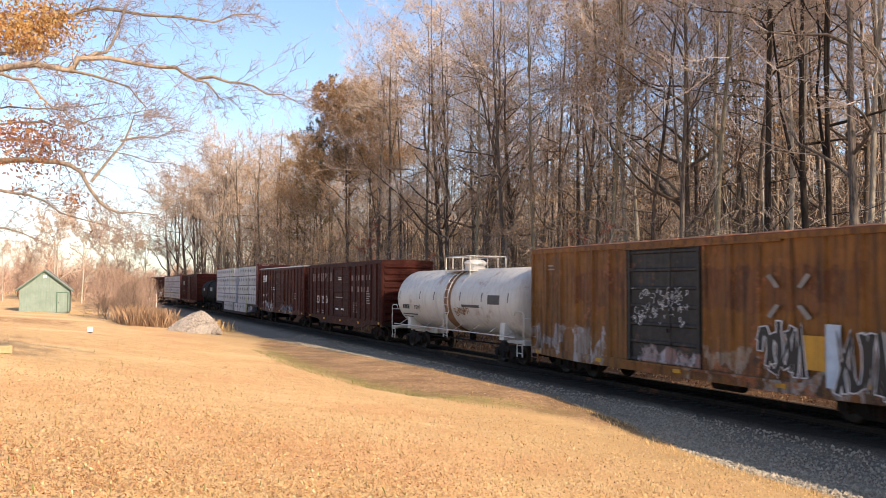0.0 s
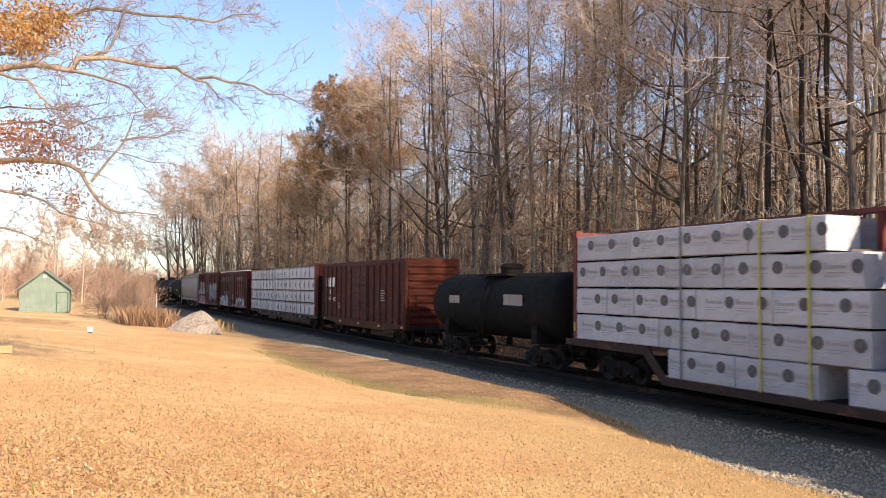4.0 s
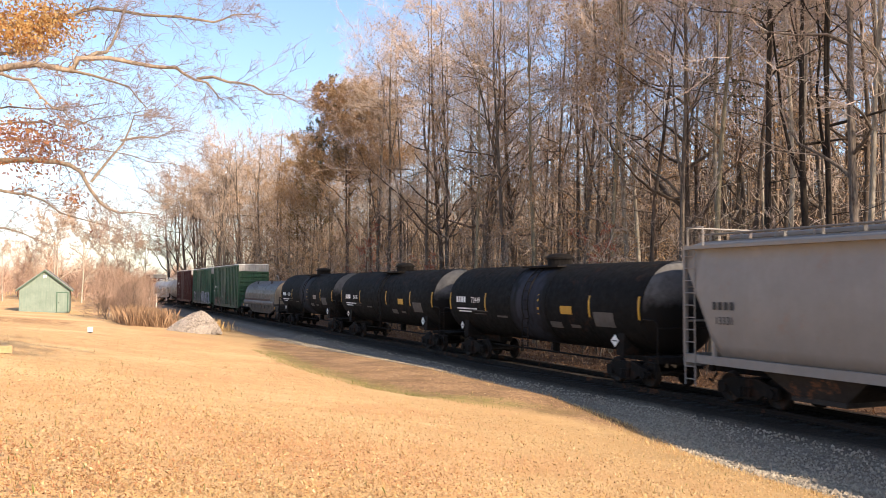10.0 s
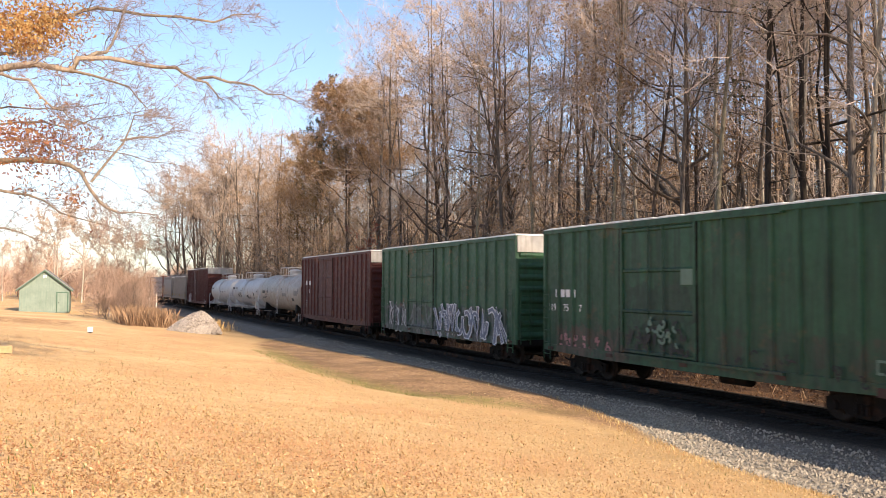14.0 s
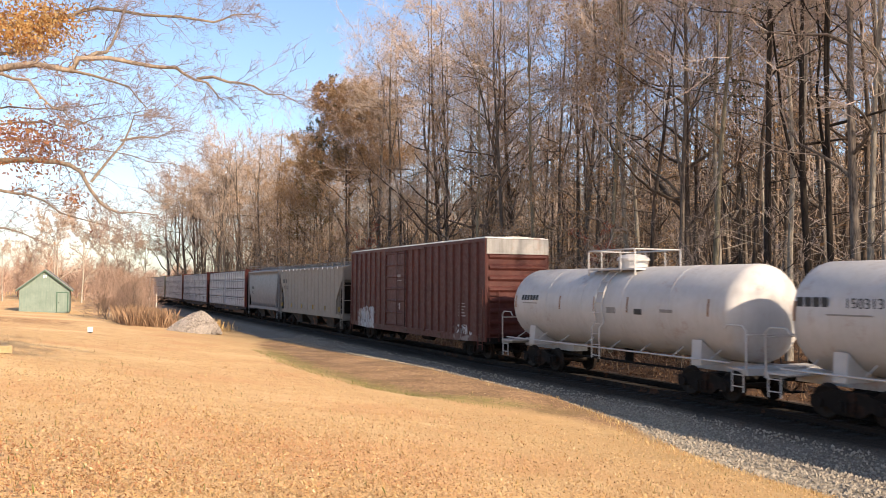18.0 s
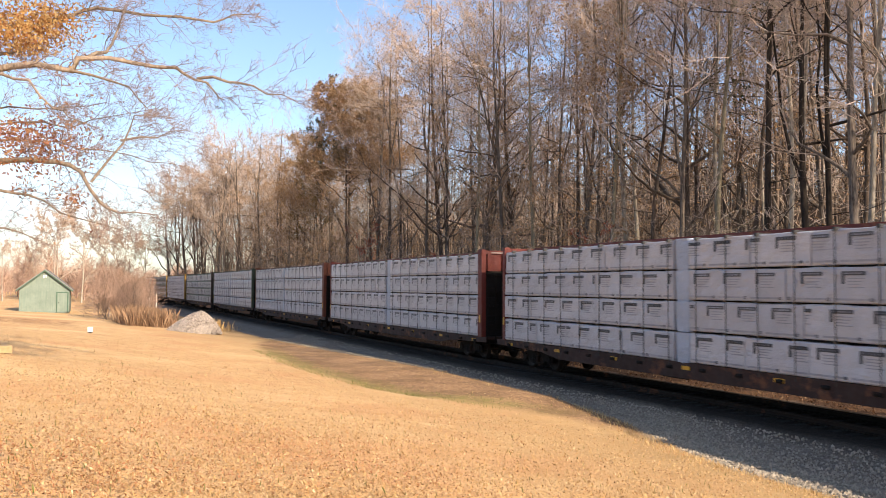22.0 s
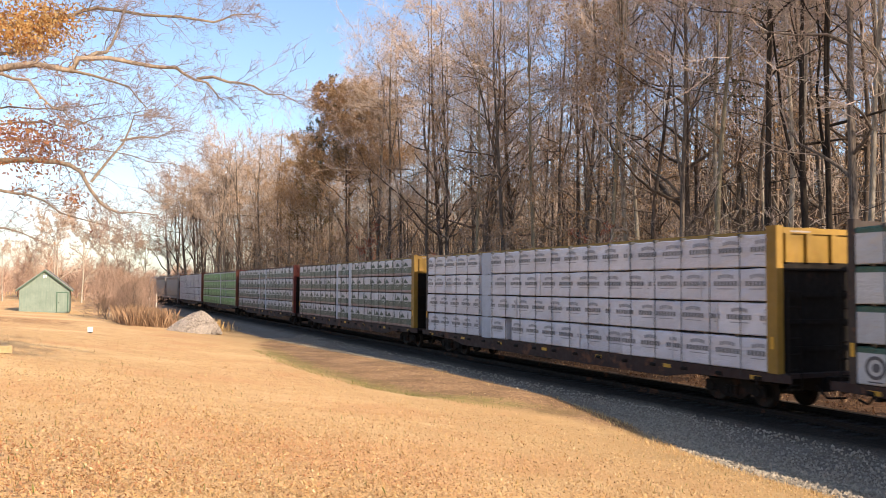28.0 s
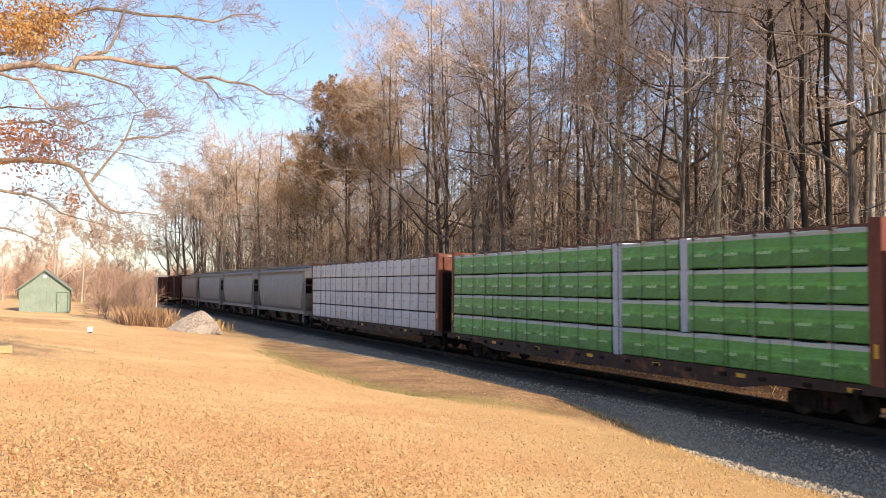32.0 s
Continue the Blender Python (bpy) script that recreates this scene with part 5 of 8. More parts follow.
def graffiti(car, seed, x0, x1, z0, z1, count, fill, edge, y=-1.540, w=0.17, rim=0.075):
    """Broad sprayed strokes, hooked and kinked, that crowd into each other."""
    rnd = random.Random(seed)
    under, over = Builder(), Builder()
    step, tall = (x1 - x0) / count, z1 - z0
    k = 0
    for i in range(count):
        cx = x0 + (i + 0.5) * step
        for j in range(2):
            if rnd.random() < 0.5:                               # a hook
                a, turn, r = rnd.uniform(0, 6.3), rnd.choice((-1, 1)), rnd.uniform(0.28, 0.48)
                pts = [(cx + step * 0.75 * r * 1.6 * math.cos(a + turn * q * 0.7), z0 + tall * (0.5 + r * math.sin(a + turn * q * 0.7))) for q in range(rnd.randint(4, 6))]
            else:                                                # a kinked bar
                up = rnd.choice((0.03, 0.97))
                pts = [(cx + rnd.uniform(-0.7, 0.7) * step, z0 + tall * (abs(up - q % 2) + rnd.uniform(-0.08, 0.08))) for q in range(3)]
            thick = w * rnd.uniform(0.8, 1.25)
            ribbon(under, pts, thick + rim, y - 0.0004 * k)
            ribbon(over, pts, thick, y - 0.008 - 0.0004 * k)
            k += 1
    tagged(part("sprayed_outline", under, edge, car, "outline of sprayed strokes"), kind="stuff")
    tagged(part("sprayed_fill", over, fill, car, "filling of sprayed strokes"), kind="stuff")


GREY_SPRAY = weathered("dull_white_spray_paint", (0.36, 0.36, 0.38), 0.65, 0.15, (0.16, 0.11, 0.10), 0.5, 0.3)
BLUE_SPRAY = weathered("blue_grey_spray_paint", (0.13, 0.15, 0.20), 0.65, 0.1, (0.10, 0.07, 0.07), 0.4, 0.3)
PINK_SPRAY = weathered("pink_spray_paint", (0.30, 0.15, 0.15), 0.65, 0.15, (0.16, 0.08, 0.07), 0.5, 0.3)
TEAL_SPRAY = weathered("teal_spray_paint", (0.05, 0.14, 0.16), 0.65, 0.1, (0.06, 0.05, 0.05), 0.4, 0.3)


def on_shell(b, axis, radius, lift=0.006):
    """Lays flat marks of a builder round the lawn side of a tank."""
    y0 = max(p[1] for p in b.v)
    b.v = [(x, -math.sqrt(max(0.04, radius * radius - (z - axis) ** 2)) - lift + (y - y0), z) for x, y, z in b.v]
    return b


def shell_bars(car, spec, material, axis, radius, name="unreadable_lettering"):
    for x0, x1, z0, z1 in spec:
        b = Builder()
        for k in range(3):
            b.box(x0, x1, -0.004, 0, z0 + (z1 - z0) * k / 3, z0 + (z1 - z0) * (k + 1) / 3)
        part(name, on_shell(b, axis, radius), material, car)


DUSTY = weathered("dusty_stencil", (0.075, 0.068, 0.063), 0.75, 0.05, dirty=0.5)


def black_tank_marks(car, seed, panel, plate=None):
    """Stencils, a yellow label and a white hazard diamond on a black tank."""
    rnd = random.Random(seed)
    shell_bars(car, [(panel, panel + 1.15, 1.92, 2.42)], DUSTY, 2.60, 1.56, "faded_panel")
    shell_bars(car, [(-4.7 + rnd.uniform(-0.1, 0.1), -3.4, 2.18, 2.22), (-4.7, -3.6, 2.06, 2.09), (-2.6, -1.7, 1.98, 2.06), (1.6, 2.4, 1.75, 1.98), (3.0, 3.6, 1.80, 1.92)], DUSTY, 2.60, 1.56)
    shell_bars(car, [(panel - 2.1, panel - 1.35, 2.28, 2.58)], plate or YELLOW, 2.60, 1.56, "label_plate")
    for x, z, r in ((panel + 1.0, 1.48, 0.21), (-panel - 1.6, 1.48, 0.18)):
        part("hazard_diamond", Builder().prism([(x - r, z), (x, z - r), (x + r, z), (x, z + r)], 1, -1.372, -1.345), WHITE_PAINT, car)
        part("unreadable_lettering", Builder().box(x - 0.13, x + 0.13, -1.376, -1.372, z - 0.02, z + 0.02), BLACK_PAINT, car)


# ---- the train, in the order in which it passes ----
SHEET = -1.536
DOOR_FACE = -1.613
WORN_MARK = weathered("worn_pink_lettering", (0.20, 0.135, 0.12), 0.7, 0.05, dirty=0.4)
# unseen car ahead, put in for the shadow that it casts into view
boxcar(432.6, 448.4, 4.80, 0.92, BROWN_WARM, "red-brown steel boxcar out of view ahead, added for its shadow")
c = boxcar(413.9, 430.9, 4.78, 0.62, ORANGE, "rust-streaked orange boxcar with a black door and sprayed paint", (-0.62, 3.35), BLACK_DOOR, BROWN_RUST, doors=1, posts=7)
ORANGE_PATCH = weathered("fresh_yellow_patch", (0.42, 0.22, 0.025), 0.6, 0.1)
BLUE_PATCH = weathered("pale_blue_patch", (0.34, 0.42, 0.52), 0.6, 0.1)
bars([(4.51, 5.40, 1.28, 2.12)], -1.612, ORANGE_PATCH, c, "paint_patch"), bars([(5.41, 5.84, 0.90, 2.42)], -1.610, BLUE_PATCH, c, "paint_patch"), bars([(6.38, 6.66, 1.0, 1.62)], -1.612, ORANGE_PATCH, c, "paint_patch")
for sx, sz in ((-1, -1), (-1, 1), (1, -1), (1, 1)):
    part("company_mark", Builder().prism([(4.28 + sx * 0.28, 3.07 + sz * 0.24), (4.28 + sx * 0.42, 3.07 + sz * 0.20), (4.28 + sx * 0.72, 3.07 + sz * 0.52), (4.28 + sx * 0.58, 3.07 + sz * 0.58)], 1, -1.613, -1.606), FAINT, c)
data_block(c, -7.6, 3.9, rows=2)
graffiti(c, 51, 3.3, 4.7, 1.1, 2.35, 4, BLACK_SPRAY, WHITE_SPRAY, y=-1.620, w=0.13, rim=0.08), graffiti(c, 52, 5.8, 7.2, 0.9, 2.3, 4, BLACK_SPRAY, WHITE_SPRAY, y=-1.622, w=0.13, rim=0.08)
scrawl(c, 4, -2.07, 0.57, 2.15, 3.22, 70, -1.617, WHITE_SPRAY, 0.016)
c = tank_car(398.4, 413.2, WHITE_TANK, "dirty white tank car with a rust-stained middle band", belt=RUST_BELT)
tank_marks(c, -4.6, "97018", 4, BLACK_PAINT, z=2.08, h=0.22)
for x in (-6.2, -3.4, -1.6, 1.4, 3.6, 6.0):
    shell_bars(c, [(x, x + 0.07, 2.6, 3.0)], BLACK_PAINT, 2.60, 1.52, "reflector")
shell_bars(c, [(1.6, 3.4, 2.32, 2.44), (4.2, 5.3, 2.5, 2.9)], DUSTY, 2.60, 1.52), scrawl(c, 21, 0.7, 2.2, 1.95, 2.25, 22, 0.0, RUST_BELT, 0.05, shell=(2.60, 1.52))
c = boxcar(381.1, 397.0, 4.80, 0.92, BROWN, "dark red-brown boxcar with faded white lettering", (0.17, 3.5), sill_drop=0.2)
for x, pair in ((-5.38, "53"), (-4.14, "15"), (-3.09, "36")):
    letters(pair, 0.52, x, -1.552, 2.06, WHITE_PAINT, c)
worn_word(c, 3, -6.82, -1.84, 3.58, 0.64, 8), bars(word_bars(-6.75, 2.99, 4.9, 0.05, 16, 0.4), -1.545, BROWN_STAIN, c), data_block(c, 2.6, 1.6), data_block(c, -5.73, 1.36, rows=2, w=0.45), data_block(c, -4.47, 1.36, rows=2, w=0.45), data_block(c, 5.0, 2.2, rows=6)
bars([(-0.44, 0.28, 3.67, 3.71), (-0.44, 0.28, 3.77, 3.81), (-0.95, -0.38, 1.68, 1.78), (0.26, 0.82, 1.68, 1.78)], DOOR_FACE, WHITE_PAINT, c), bars([(-0.93, 0.65, 2.48, 2.53)], DOOR_FACE, GREY_PAINT, c), bars([(-1.66, -1.62, 3.08, 3.45)], DOOR_FACE, WHITE_PAINT, c)
bars(word_bars(2.2, 3.6, 4.0, 0.32, 6, 0.5), SHEET, WORN_MARK, c), bars(word_bars(2.2, 2.9, 3.6, 0.32, 6, 0.5), SHEET, WORN_MARK, c)
c = boxcar(364.1, 379.9, 4.82, 0.95, BROWN_TAGGED, "red-brown boxcar with a white mark and a pale roof", (0.0, 3.1), roof=GALVANISED)
graffiti(c, 31, -6.6, -2.6, 1.05, 1.95, 5, GREY_SPRAY, BROWN_STAIN, w=0.15, rim=0.09)
logo_shapes(c, -7.1, 3.55, SHEET), panel_numbers(c, ("409", "924"), 1, 0.26, 2.25, WHITE_PAINT), data_block(c, -3.2, 2.9, rows=2, w=1.2, mat=WHITE_PAINT)
data_block(c, 4.5, 2.2, rows=4), bars([(-2.9, -2.55, 2.0, 2.6)], SHEET, WHITE_PAINT, c)
c = lumber_car(340.1, 362.3, "cool", "dot", BEAM_RED, "red depressed-centre lumber car, its white packs partly missing", gaps=((3, 350.9, 353.9), (2, 351.9, 353.8), (1, 352.1, 353.3), (0, 352.1, 353.3), (-1, 350.6, 351.45)), straps=True, seed=1, tiers=(1.44, 2.36, 3.28, 4.20), well=(345.04, 357.4))
c = tank_car(326.2, 338.9, BLACK_TANK, "short black tank car with worn pale panels", DARK, platform=False, rails=False, dome_rails=False, radius=1.42, axis=2.45)
bars([(-3.6, -2.5, 2.5, 2.85), (1.8, 3.4, 2.5, 2.95)], -1.43, GREY_PAINT, c)
c = boxcar(308.0, 323.7, 4.80, 0.85, BROWN_WARM, "red-brown boxcar with a white mark and rusty ends", (0.0, 3.1), sill_drop=0.12)
logo_shapes(c, -7.1, 3.20, SHEET), panel_numbers(c, ("451", "413"), 1, 0.28, 2.25, WHITE_PAINT), bars(word_bars(-6.3, 2.72, 0.5, 0.28, 2), SHEET, WHITE_PAINT, c), data_block(c, 3.8, 2.4)
data_block(c, -4.4, 1.8, rows=3)
c = lumber_car(283.4, 305.7, "kraft", "figure", BEAM_RED, "red centre-beam car fully loaded with white lumber packs", gaps=((None, 285.45, 285.55), (None, 287.78, 287.88), (None, 290.32, 290.42), (None, 292.8, 293.5)), bags=((None, 292.8, 293.5),), seed=2)
c = boxcar(265.7, 281.2, 4.80, 0.92, SERVES, "sprayed red-brown boxcar with a pale metal roof", (-0.6, 3.1), roof=GALVANISED)
worn_word(c, 4, -6.62, -1.68, 3.64, 0.57, 8), bars(word_bars(-5.2, 2.32, 3.4, 0.24, 6, 0.5), -1.545, GREY_PAINT, c), bars([(-2.1, -1.62, 3.25, 3.33), (-1.95, -1.7, 2.1, 2.18)], -1.545, WHITE_PAINT, c)
scrawl(c, 23, -0.3, 1.0, 1.75, 2.15, 12, DOOR_FACE, GREY_SPRAY, 0.05), part("white_dash", Builder().box(-0.19, 0.5, DOOR_FACE - 0.004, DOOR_FACE, 1.08, 1.2), WHITE_PAINT, c)
graffiti(c, 21, -7.5, -2.5, 0.98, 2.1, 6, GREY_SPRAY, BLUE_SPRAY, w=0.24, rim=0.12)
graffiti(c, 22, 2.6, 4.4, 1.5, 1.85, 4, GREY_SPRAY, GREY_SPRAY, w=0.05, rim=0.02)
bars(word_bars(2.2, 3.75, 3.4, 0.36, 8, 0.45), SHEET, GREY_PAINT, c), letters("SERVES", 0.34, 3.7, SHEET, 3.02, GREY_PAINT, c, spacing=1.5), letters("THE SOUTH", 0.34, 3.8, SHEET, 2.30, GREY_PAINT, c, spacing=1.35)
c = boxcar(248.7, 264.4, 4.84, 0.80, MURAL, "red-brown boxcar covered with sprayed murals", (-0.3, 3.2))
for x, pair in ((-5.45, "53"), (-4.3, "05"), (-3.24, "20")):
    letters(pair, 0.42, x, -1.552, 2.05, WHITE_PAINT, c)
graffiti(c, 6, 1.3, 6.7, 1.5, 3.5, 14, GREY_SPRAY, BLACK_SPRAY, y=-1.612, w=0.11, rim=0.16), scrawl(c, 12, 1.2, 6.7, 1.5, 3.3, 26, -1.640, BLACK_SPRAY, 0.05)
scrawl(c, 9, -1.2, 0.9, 2.4, 3.2, 14, -1.650, TEAL_SPRAY, 0.06), scrawl(c, 10, -1.7, 0.8, 2.4, 3.3, 12, -1.660, PINK_SPRAY, 0.05)
c = hopper(230.3, 247.5, HOPPER_PALE, "pale grey covered hopper with smooth bowed sides")
bars(word_bars(-7.3, 2.66, 0.9, 0.22, 4, 0.4), -1.612, BLACK_PAINT, c), letters("13331", 0.22, -6.85, -1.612, 2.26, BLACK_PAINT, c), data_block(c, 5.6, 1.7, -1.52, 2, 0.3)
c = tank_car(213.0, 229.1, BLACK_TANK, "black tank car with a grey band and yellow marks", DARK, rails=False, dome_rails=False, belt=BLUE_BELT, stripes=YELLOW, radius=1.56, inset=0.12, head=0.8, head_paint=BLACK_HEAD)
tank_marks(c, -5.2, "72449", 4, WHITE_PAINT, radius=1.56, z=2.55, h=0.26)
black_tank_marks(c, 1, 4.6)
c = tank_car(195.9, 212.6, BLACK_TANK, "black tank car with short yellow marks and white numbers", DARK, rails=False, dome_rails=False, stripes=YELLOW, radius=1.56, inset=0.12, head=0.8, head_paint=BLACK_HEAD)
tank_marks(c, -5.2, "64105", 4, WHITE_PAINT, radius=1.56, z=2.45, h=0.26), black_tank_marks(c, 2, 4.9)
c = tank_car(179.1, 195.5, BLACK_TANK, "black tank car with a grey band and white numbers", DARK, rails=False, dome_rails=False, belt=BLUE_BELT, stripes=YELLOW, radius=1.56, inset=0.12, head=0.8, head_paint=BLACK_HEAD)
tank_marks(c, -5.2, "64104", 4, WHITE_PAINT, radius=1.56, z=2.45, h=0.26), black_tank_marks(c, 3, 4.7, FAINT)
c = coil_car(162.9, 179.1, COIL_HOOD, COIL_FRAME, "steel coil car under a grey-brown rounded hood")
c = boxcar(145.5, 161.25, 5.50, 0.82, GREEN, "tall green boxcar with scuffed sides and a white end band", (-1.2, 3.6), end_top=BEIGE_BAND, roof=GALVANISED, posts=7, door_bars=True)
panel_numbers(c, ("119", "75", "7"), 0, 0.26, 2.4, WHITE_PAINT), bars(word_bars(-7.1, 2.9, 1.4, 0.28, 4), SHEET, WHITE_PAINT, c), bars([(-0.05, 0.65, 3.36, 3.82)], -1.616, GREEN_FADED, c, "faded_placard"), bars([(6.5, 7.08, 1.34, 1.40), (6.5, 7.08, 1.62, 1.68), (6.5, 6.56, 1.40, 1.62), (7.02, 7.08, 1.40, 1.62)], -1.618, GREEN_FADED, c, "stencil_frame"), bars([(6.5, 7.3, 0.84, 1.06)], -1.618, BROWN_STAIN, c, "paint_patch")
scrawl(c, 71, -2.6, 0.2, 1.3, 2.2, 34, -1.645, BLACK_SPRAY, 0.07), scrawl(c, 72, -1.6, -0.2, 1.4, 2.3, 12, -1.668, GREEN_FADED, 0.09), scrawl(c, 73, 2.0, 7.2, 1.0, 1.6, 16, -1.615, BLACK_SPRAY, 0.05), scrawl(c, 74, -6.8, -3.6, 0.95, 1.5, 26, -1.545, PINK_SPRAY, 0.08)
c = boxcar(127.7, 143.35, 5.46, 0.84, GREEN_TAGGED, "tall green boxcar with sprayed white letters along its foot", (-2.2, 3.4), end_top=BEIGE_BAND, roof=GALVANISED, posts=7, door_bars=True)
graffiti(c, 41, -7.2, -4.1, 0.95, 2.3, 4, BLACK_SPRAY, WHITE_SPRAY, w=0.12, rim=0.13), graffiti(c, 42, -0.3, 7.0, 0.95, 2.35, 9, BLUE_SPRAY, WHITE_SPRAY, y=-1.612, w=0.14, rim=0.12)
c = boxcar(109.9, 125.6, 5.46, 0.80, MAROON, "tall maroon boxcar with white marks", (-1.6, 3.6), end_top=BEIGE_BAND, roof=GALVANISED, posts=7, door_bars=True)
letters("150", 0.32, -6.1, SHEET, 2.7, WHITE_PAINT, c), bars(word_bars(-7.0, 3.3, 1.7, 0.32, 3), SHEET, WHITE_PAINT, c), data_block(c, -6.8, 1.7, rows=4)
DIRTY_TANK = weathered("stained_beige_white_paint", (0.34, 0.300, 0.255), 0.55, 0.25, (0.16, 0.11, 0.08), 0.5, 0.2)
c = tank_car(94.15, 109.4, DIRTY_TANK, "dirty white tank car on a black frame", WHITE_CLEAN, platform=False, rails=False, frame_paint=DARK, axis=2.66, radius=1.54)
tank_marks(c, -4.7, "15367", 4, BLACK_PAINT, axis=2.66, radius=1.54, z=2.55, h=0.26)
shell_bars(c, [(4.6, 5.2, 2.0, 2.25)], BLACK_PAINT, 2.66, 1.54), shell_bars(c, [(1.5, 2.9, 2.35, 2.62), (5.4, 6.5, 2.45, 2.85), (-4.9, -3.6, 2.42, 2.46)], FAINT, 2.66, 1.54)
for x in (-4.0, -2.2, 1.2, 3.4, 6.6):
    shell_bars(c, [(x, x + 0.08, 2.6, 3.05)], BLACK_PAINT, 2.66, 1.54, "reflector")
c = tank_car(79.5, 93.9, WHITE_CLEAN, "white tank car with black scrawls and white railings", radius=1.43, axis=2.55)
tank_marks(c, -5.0, "150313", 4, BLACK_PAINT, z=2.80, h=0.26, radius=1.43, axis=2.55)
scrawl(c, 11, -3.2, -1.5, 2.05, 2.45, 26, 0.0, BLACK_PAINT, 0.05, shell=(2.55, 1.43)), scrawl(c, 12, 1.0, 3.0, 2.0, 2.3, 22, 0.0, BLACK_PAINT, 0.055, shell=(2.55, 1.43))
for x in (-6.3, -1.2, 1.6, 4.1, 6.2):
    shell_bars(c, [(x, x + 0.07, 2.45, 2.95)], RUST_BELT, 2.55, 1.43, "reflector")
shell_bars(c, [(4.3, 4.8, 2.25, 2.48)], BLACK_PAINT, 2.55, 1.43), shell_bars(c, [(4.35, 4.75, 1.95, 2.15), (-5.3, -4.0, 2.62, 2.66), (-2.0, -1.1, 2.7, 2.74), (5.6, 6.2, 2.6, 2.75)], FAINT, 2.55, 1.43)
c = tank_car(65.05, 78.9, WHITE_CLEAN, "white tank car with white end railings", radius=1.43, axis=2.55)
shell_bars(c, [(1.9, 2.3, 2.4, 2.58)], BLACK_PAINT, 2.55, 1.43), shell_bars(c, word_bars(-5.4, 2.75, 1.3, 0.2, 6), BLACK_PAINT, 2.55, 1.43), shell_bars(c, [(-5.3, -4.2, 2.62, 2.66), (0.4, 0.9, 2.4, 2.6), (3.2, 3.8, 2.5, 2.6)], FAINT, 2.55, 1.43)
for x in (-5.9, -2.6, -0.4, 1.5, 5.3):
    shell_bars(c, [(x, x + 0.07, 2.45, 2.95)], RUST_BELT, 2.55, 1.43, "reflector")
c = boxcar(45.1, 63.7, 5.48, 0.78, RED, "tall brick-red boxcar with a white end band", (-1.6, 3.0), end_top=BEIGE_BAND, roof=GALVANISED, posts=9)
graffiti(c, 61, -7.8, -5.2, 1.0, 1.85, 4, GREY_SPRAY, RED, w=0.16, rim=0.05), graffiti(c, 62, 6.2, 7.9, 0.9, 1.5, 3, GREY_SPRAY, BROWN_STAIN, w=0.09, rim=0.05)
bars([(-1.3, -0.6, 3.55, 3.60), (-1.3, -0.7, 3.75, 3.90)], -1.61, GREY_PAINT, c), data_block(c, 6.5, 1.9, rows=5), bars([(-0.95, -0.75, 2.0, 2.35)], -1.61, GREY_PAINT, c), data_block(c, 7.0, 1.2, rows=3)
c = hopper(25.9, 43.25, HOPPER_TAN, "grey-beige ribbed covered hopper with black numbers", ribbed=True, eave=4.46)
letters("832136", 0.30, -6.6, -1.585, 2.95, BLACK_PAINT, c, spacing=1.3), bars(word_bars(-7.6, 3.45, 1.4, 0.32, 4), -1.585, BLACK_PAINT, c)
c = hopper(12.5, 25.2, HOPPER_GREY, "short mid-grey smooth covered hopper", bays=2, eave=4.48)
bars(word_bars(-4.3, 2.9, 0.9, 0.26, 4), -1.605, BLACK_PAINT, c), letters("042", 0.26, -3.95, -1.610, 2.45, BLACK_PAINT, c)
c = lumber_car(-11.5, 10.6, "white", "label", BEAM_RED, "red centre-beam car loaded with white lumber packs", gaps=((None, -0.95, -0.25),), bags=((None, -0.95, -0.25),), seed=3)
c = lumber_car(-36.3, -14.0, "white", "label", BEAM_RED, "red centre-beam car loaded with labelled white lumber packs", gaps=((None, -25.6, -24.9),), bags=((None, -25.6, -24.9),), seed=4)
c = lumber_car(-60.85, -38.5, "white", "label", BEAM_RUST, "orange-red centre-beam car loaded with white lumber packs", gaps=((None, -50.15, -49.6),), bags=((None, -50.15, -49.6),), seed=5)
c = lumber_car(-85.3, -63.0, "white", "leaf", BEAM_GREEN, "dark green centre-beam car loaded with white lumber packs", print_mat=PRINT_MID, gaps=((None, -74.72, -73.85),), bags=((None, -74.72, -73.85),), seed=6)
c = lumber_car(-110.0, -87.6, "trim", "ring", BEAM_BLACK, "dark centre-beam car with green-rimmed white lumber packs", gaps=((None, -99.2, -98.6),), bags=((None, -99.2, -98.6),), seed=7)
c = lumber_car(-135.0, -112.7, "bright", "words", BEAM_YELLOW, "yellow centre-beam car loaded with white lumber packs", print_mat=PRINT_MID, gaps=((None, -129.3, -128.2), (0, -126.9, -126.4)), bags=((None, -129.3, -128.2),), seed=10, rear_shade=BEAM_BLACK)
c = lumber_car(-160.0, -137.2, "hills", "hill", BEAM_YELLOW, "yellow centre-beam car with white and dark green packs", print_mat=PRINT_GREEN, pale_mat=PRINT_WHITE, gaps=((None, -150.75, -150.2), (None, -148.1, -147.4)), bags=((None, -150.75, -150.2), (None, -148.1, -147.4)), seed=8, rear_shade=BEAM_BLACK)
c = lumber_car(-184.6, -162.3, "hills", "hill", BEAM_RED, "red centre-beam car with white and dark green packs", print_mat=PRINT_GREEN, pale_mat=PRINT_WHITE, gaps=((None, -175.2, -174.75), (None, -172.5, -171.85)), bags=((None, -175.2, -174.75), (None, -172.5, -171.85)), seed=9)
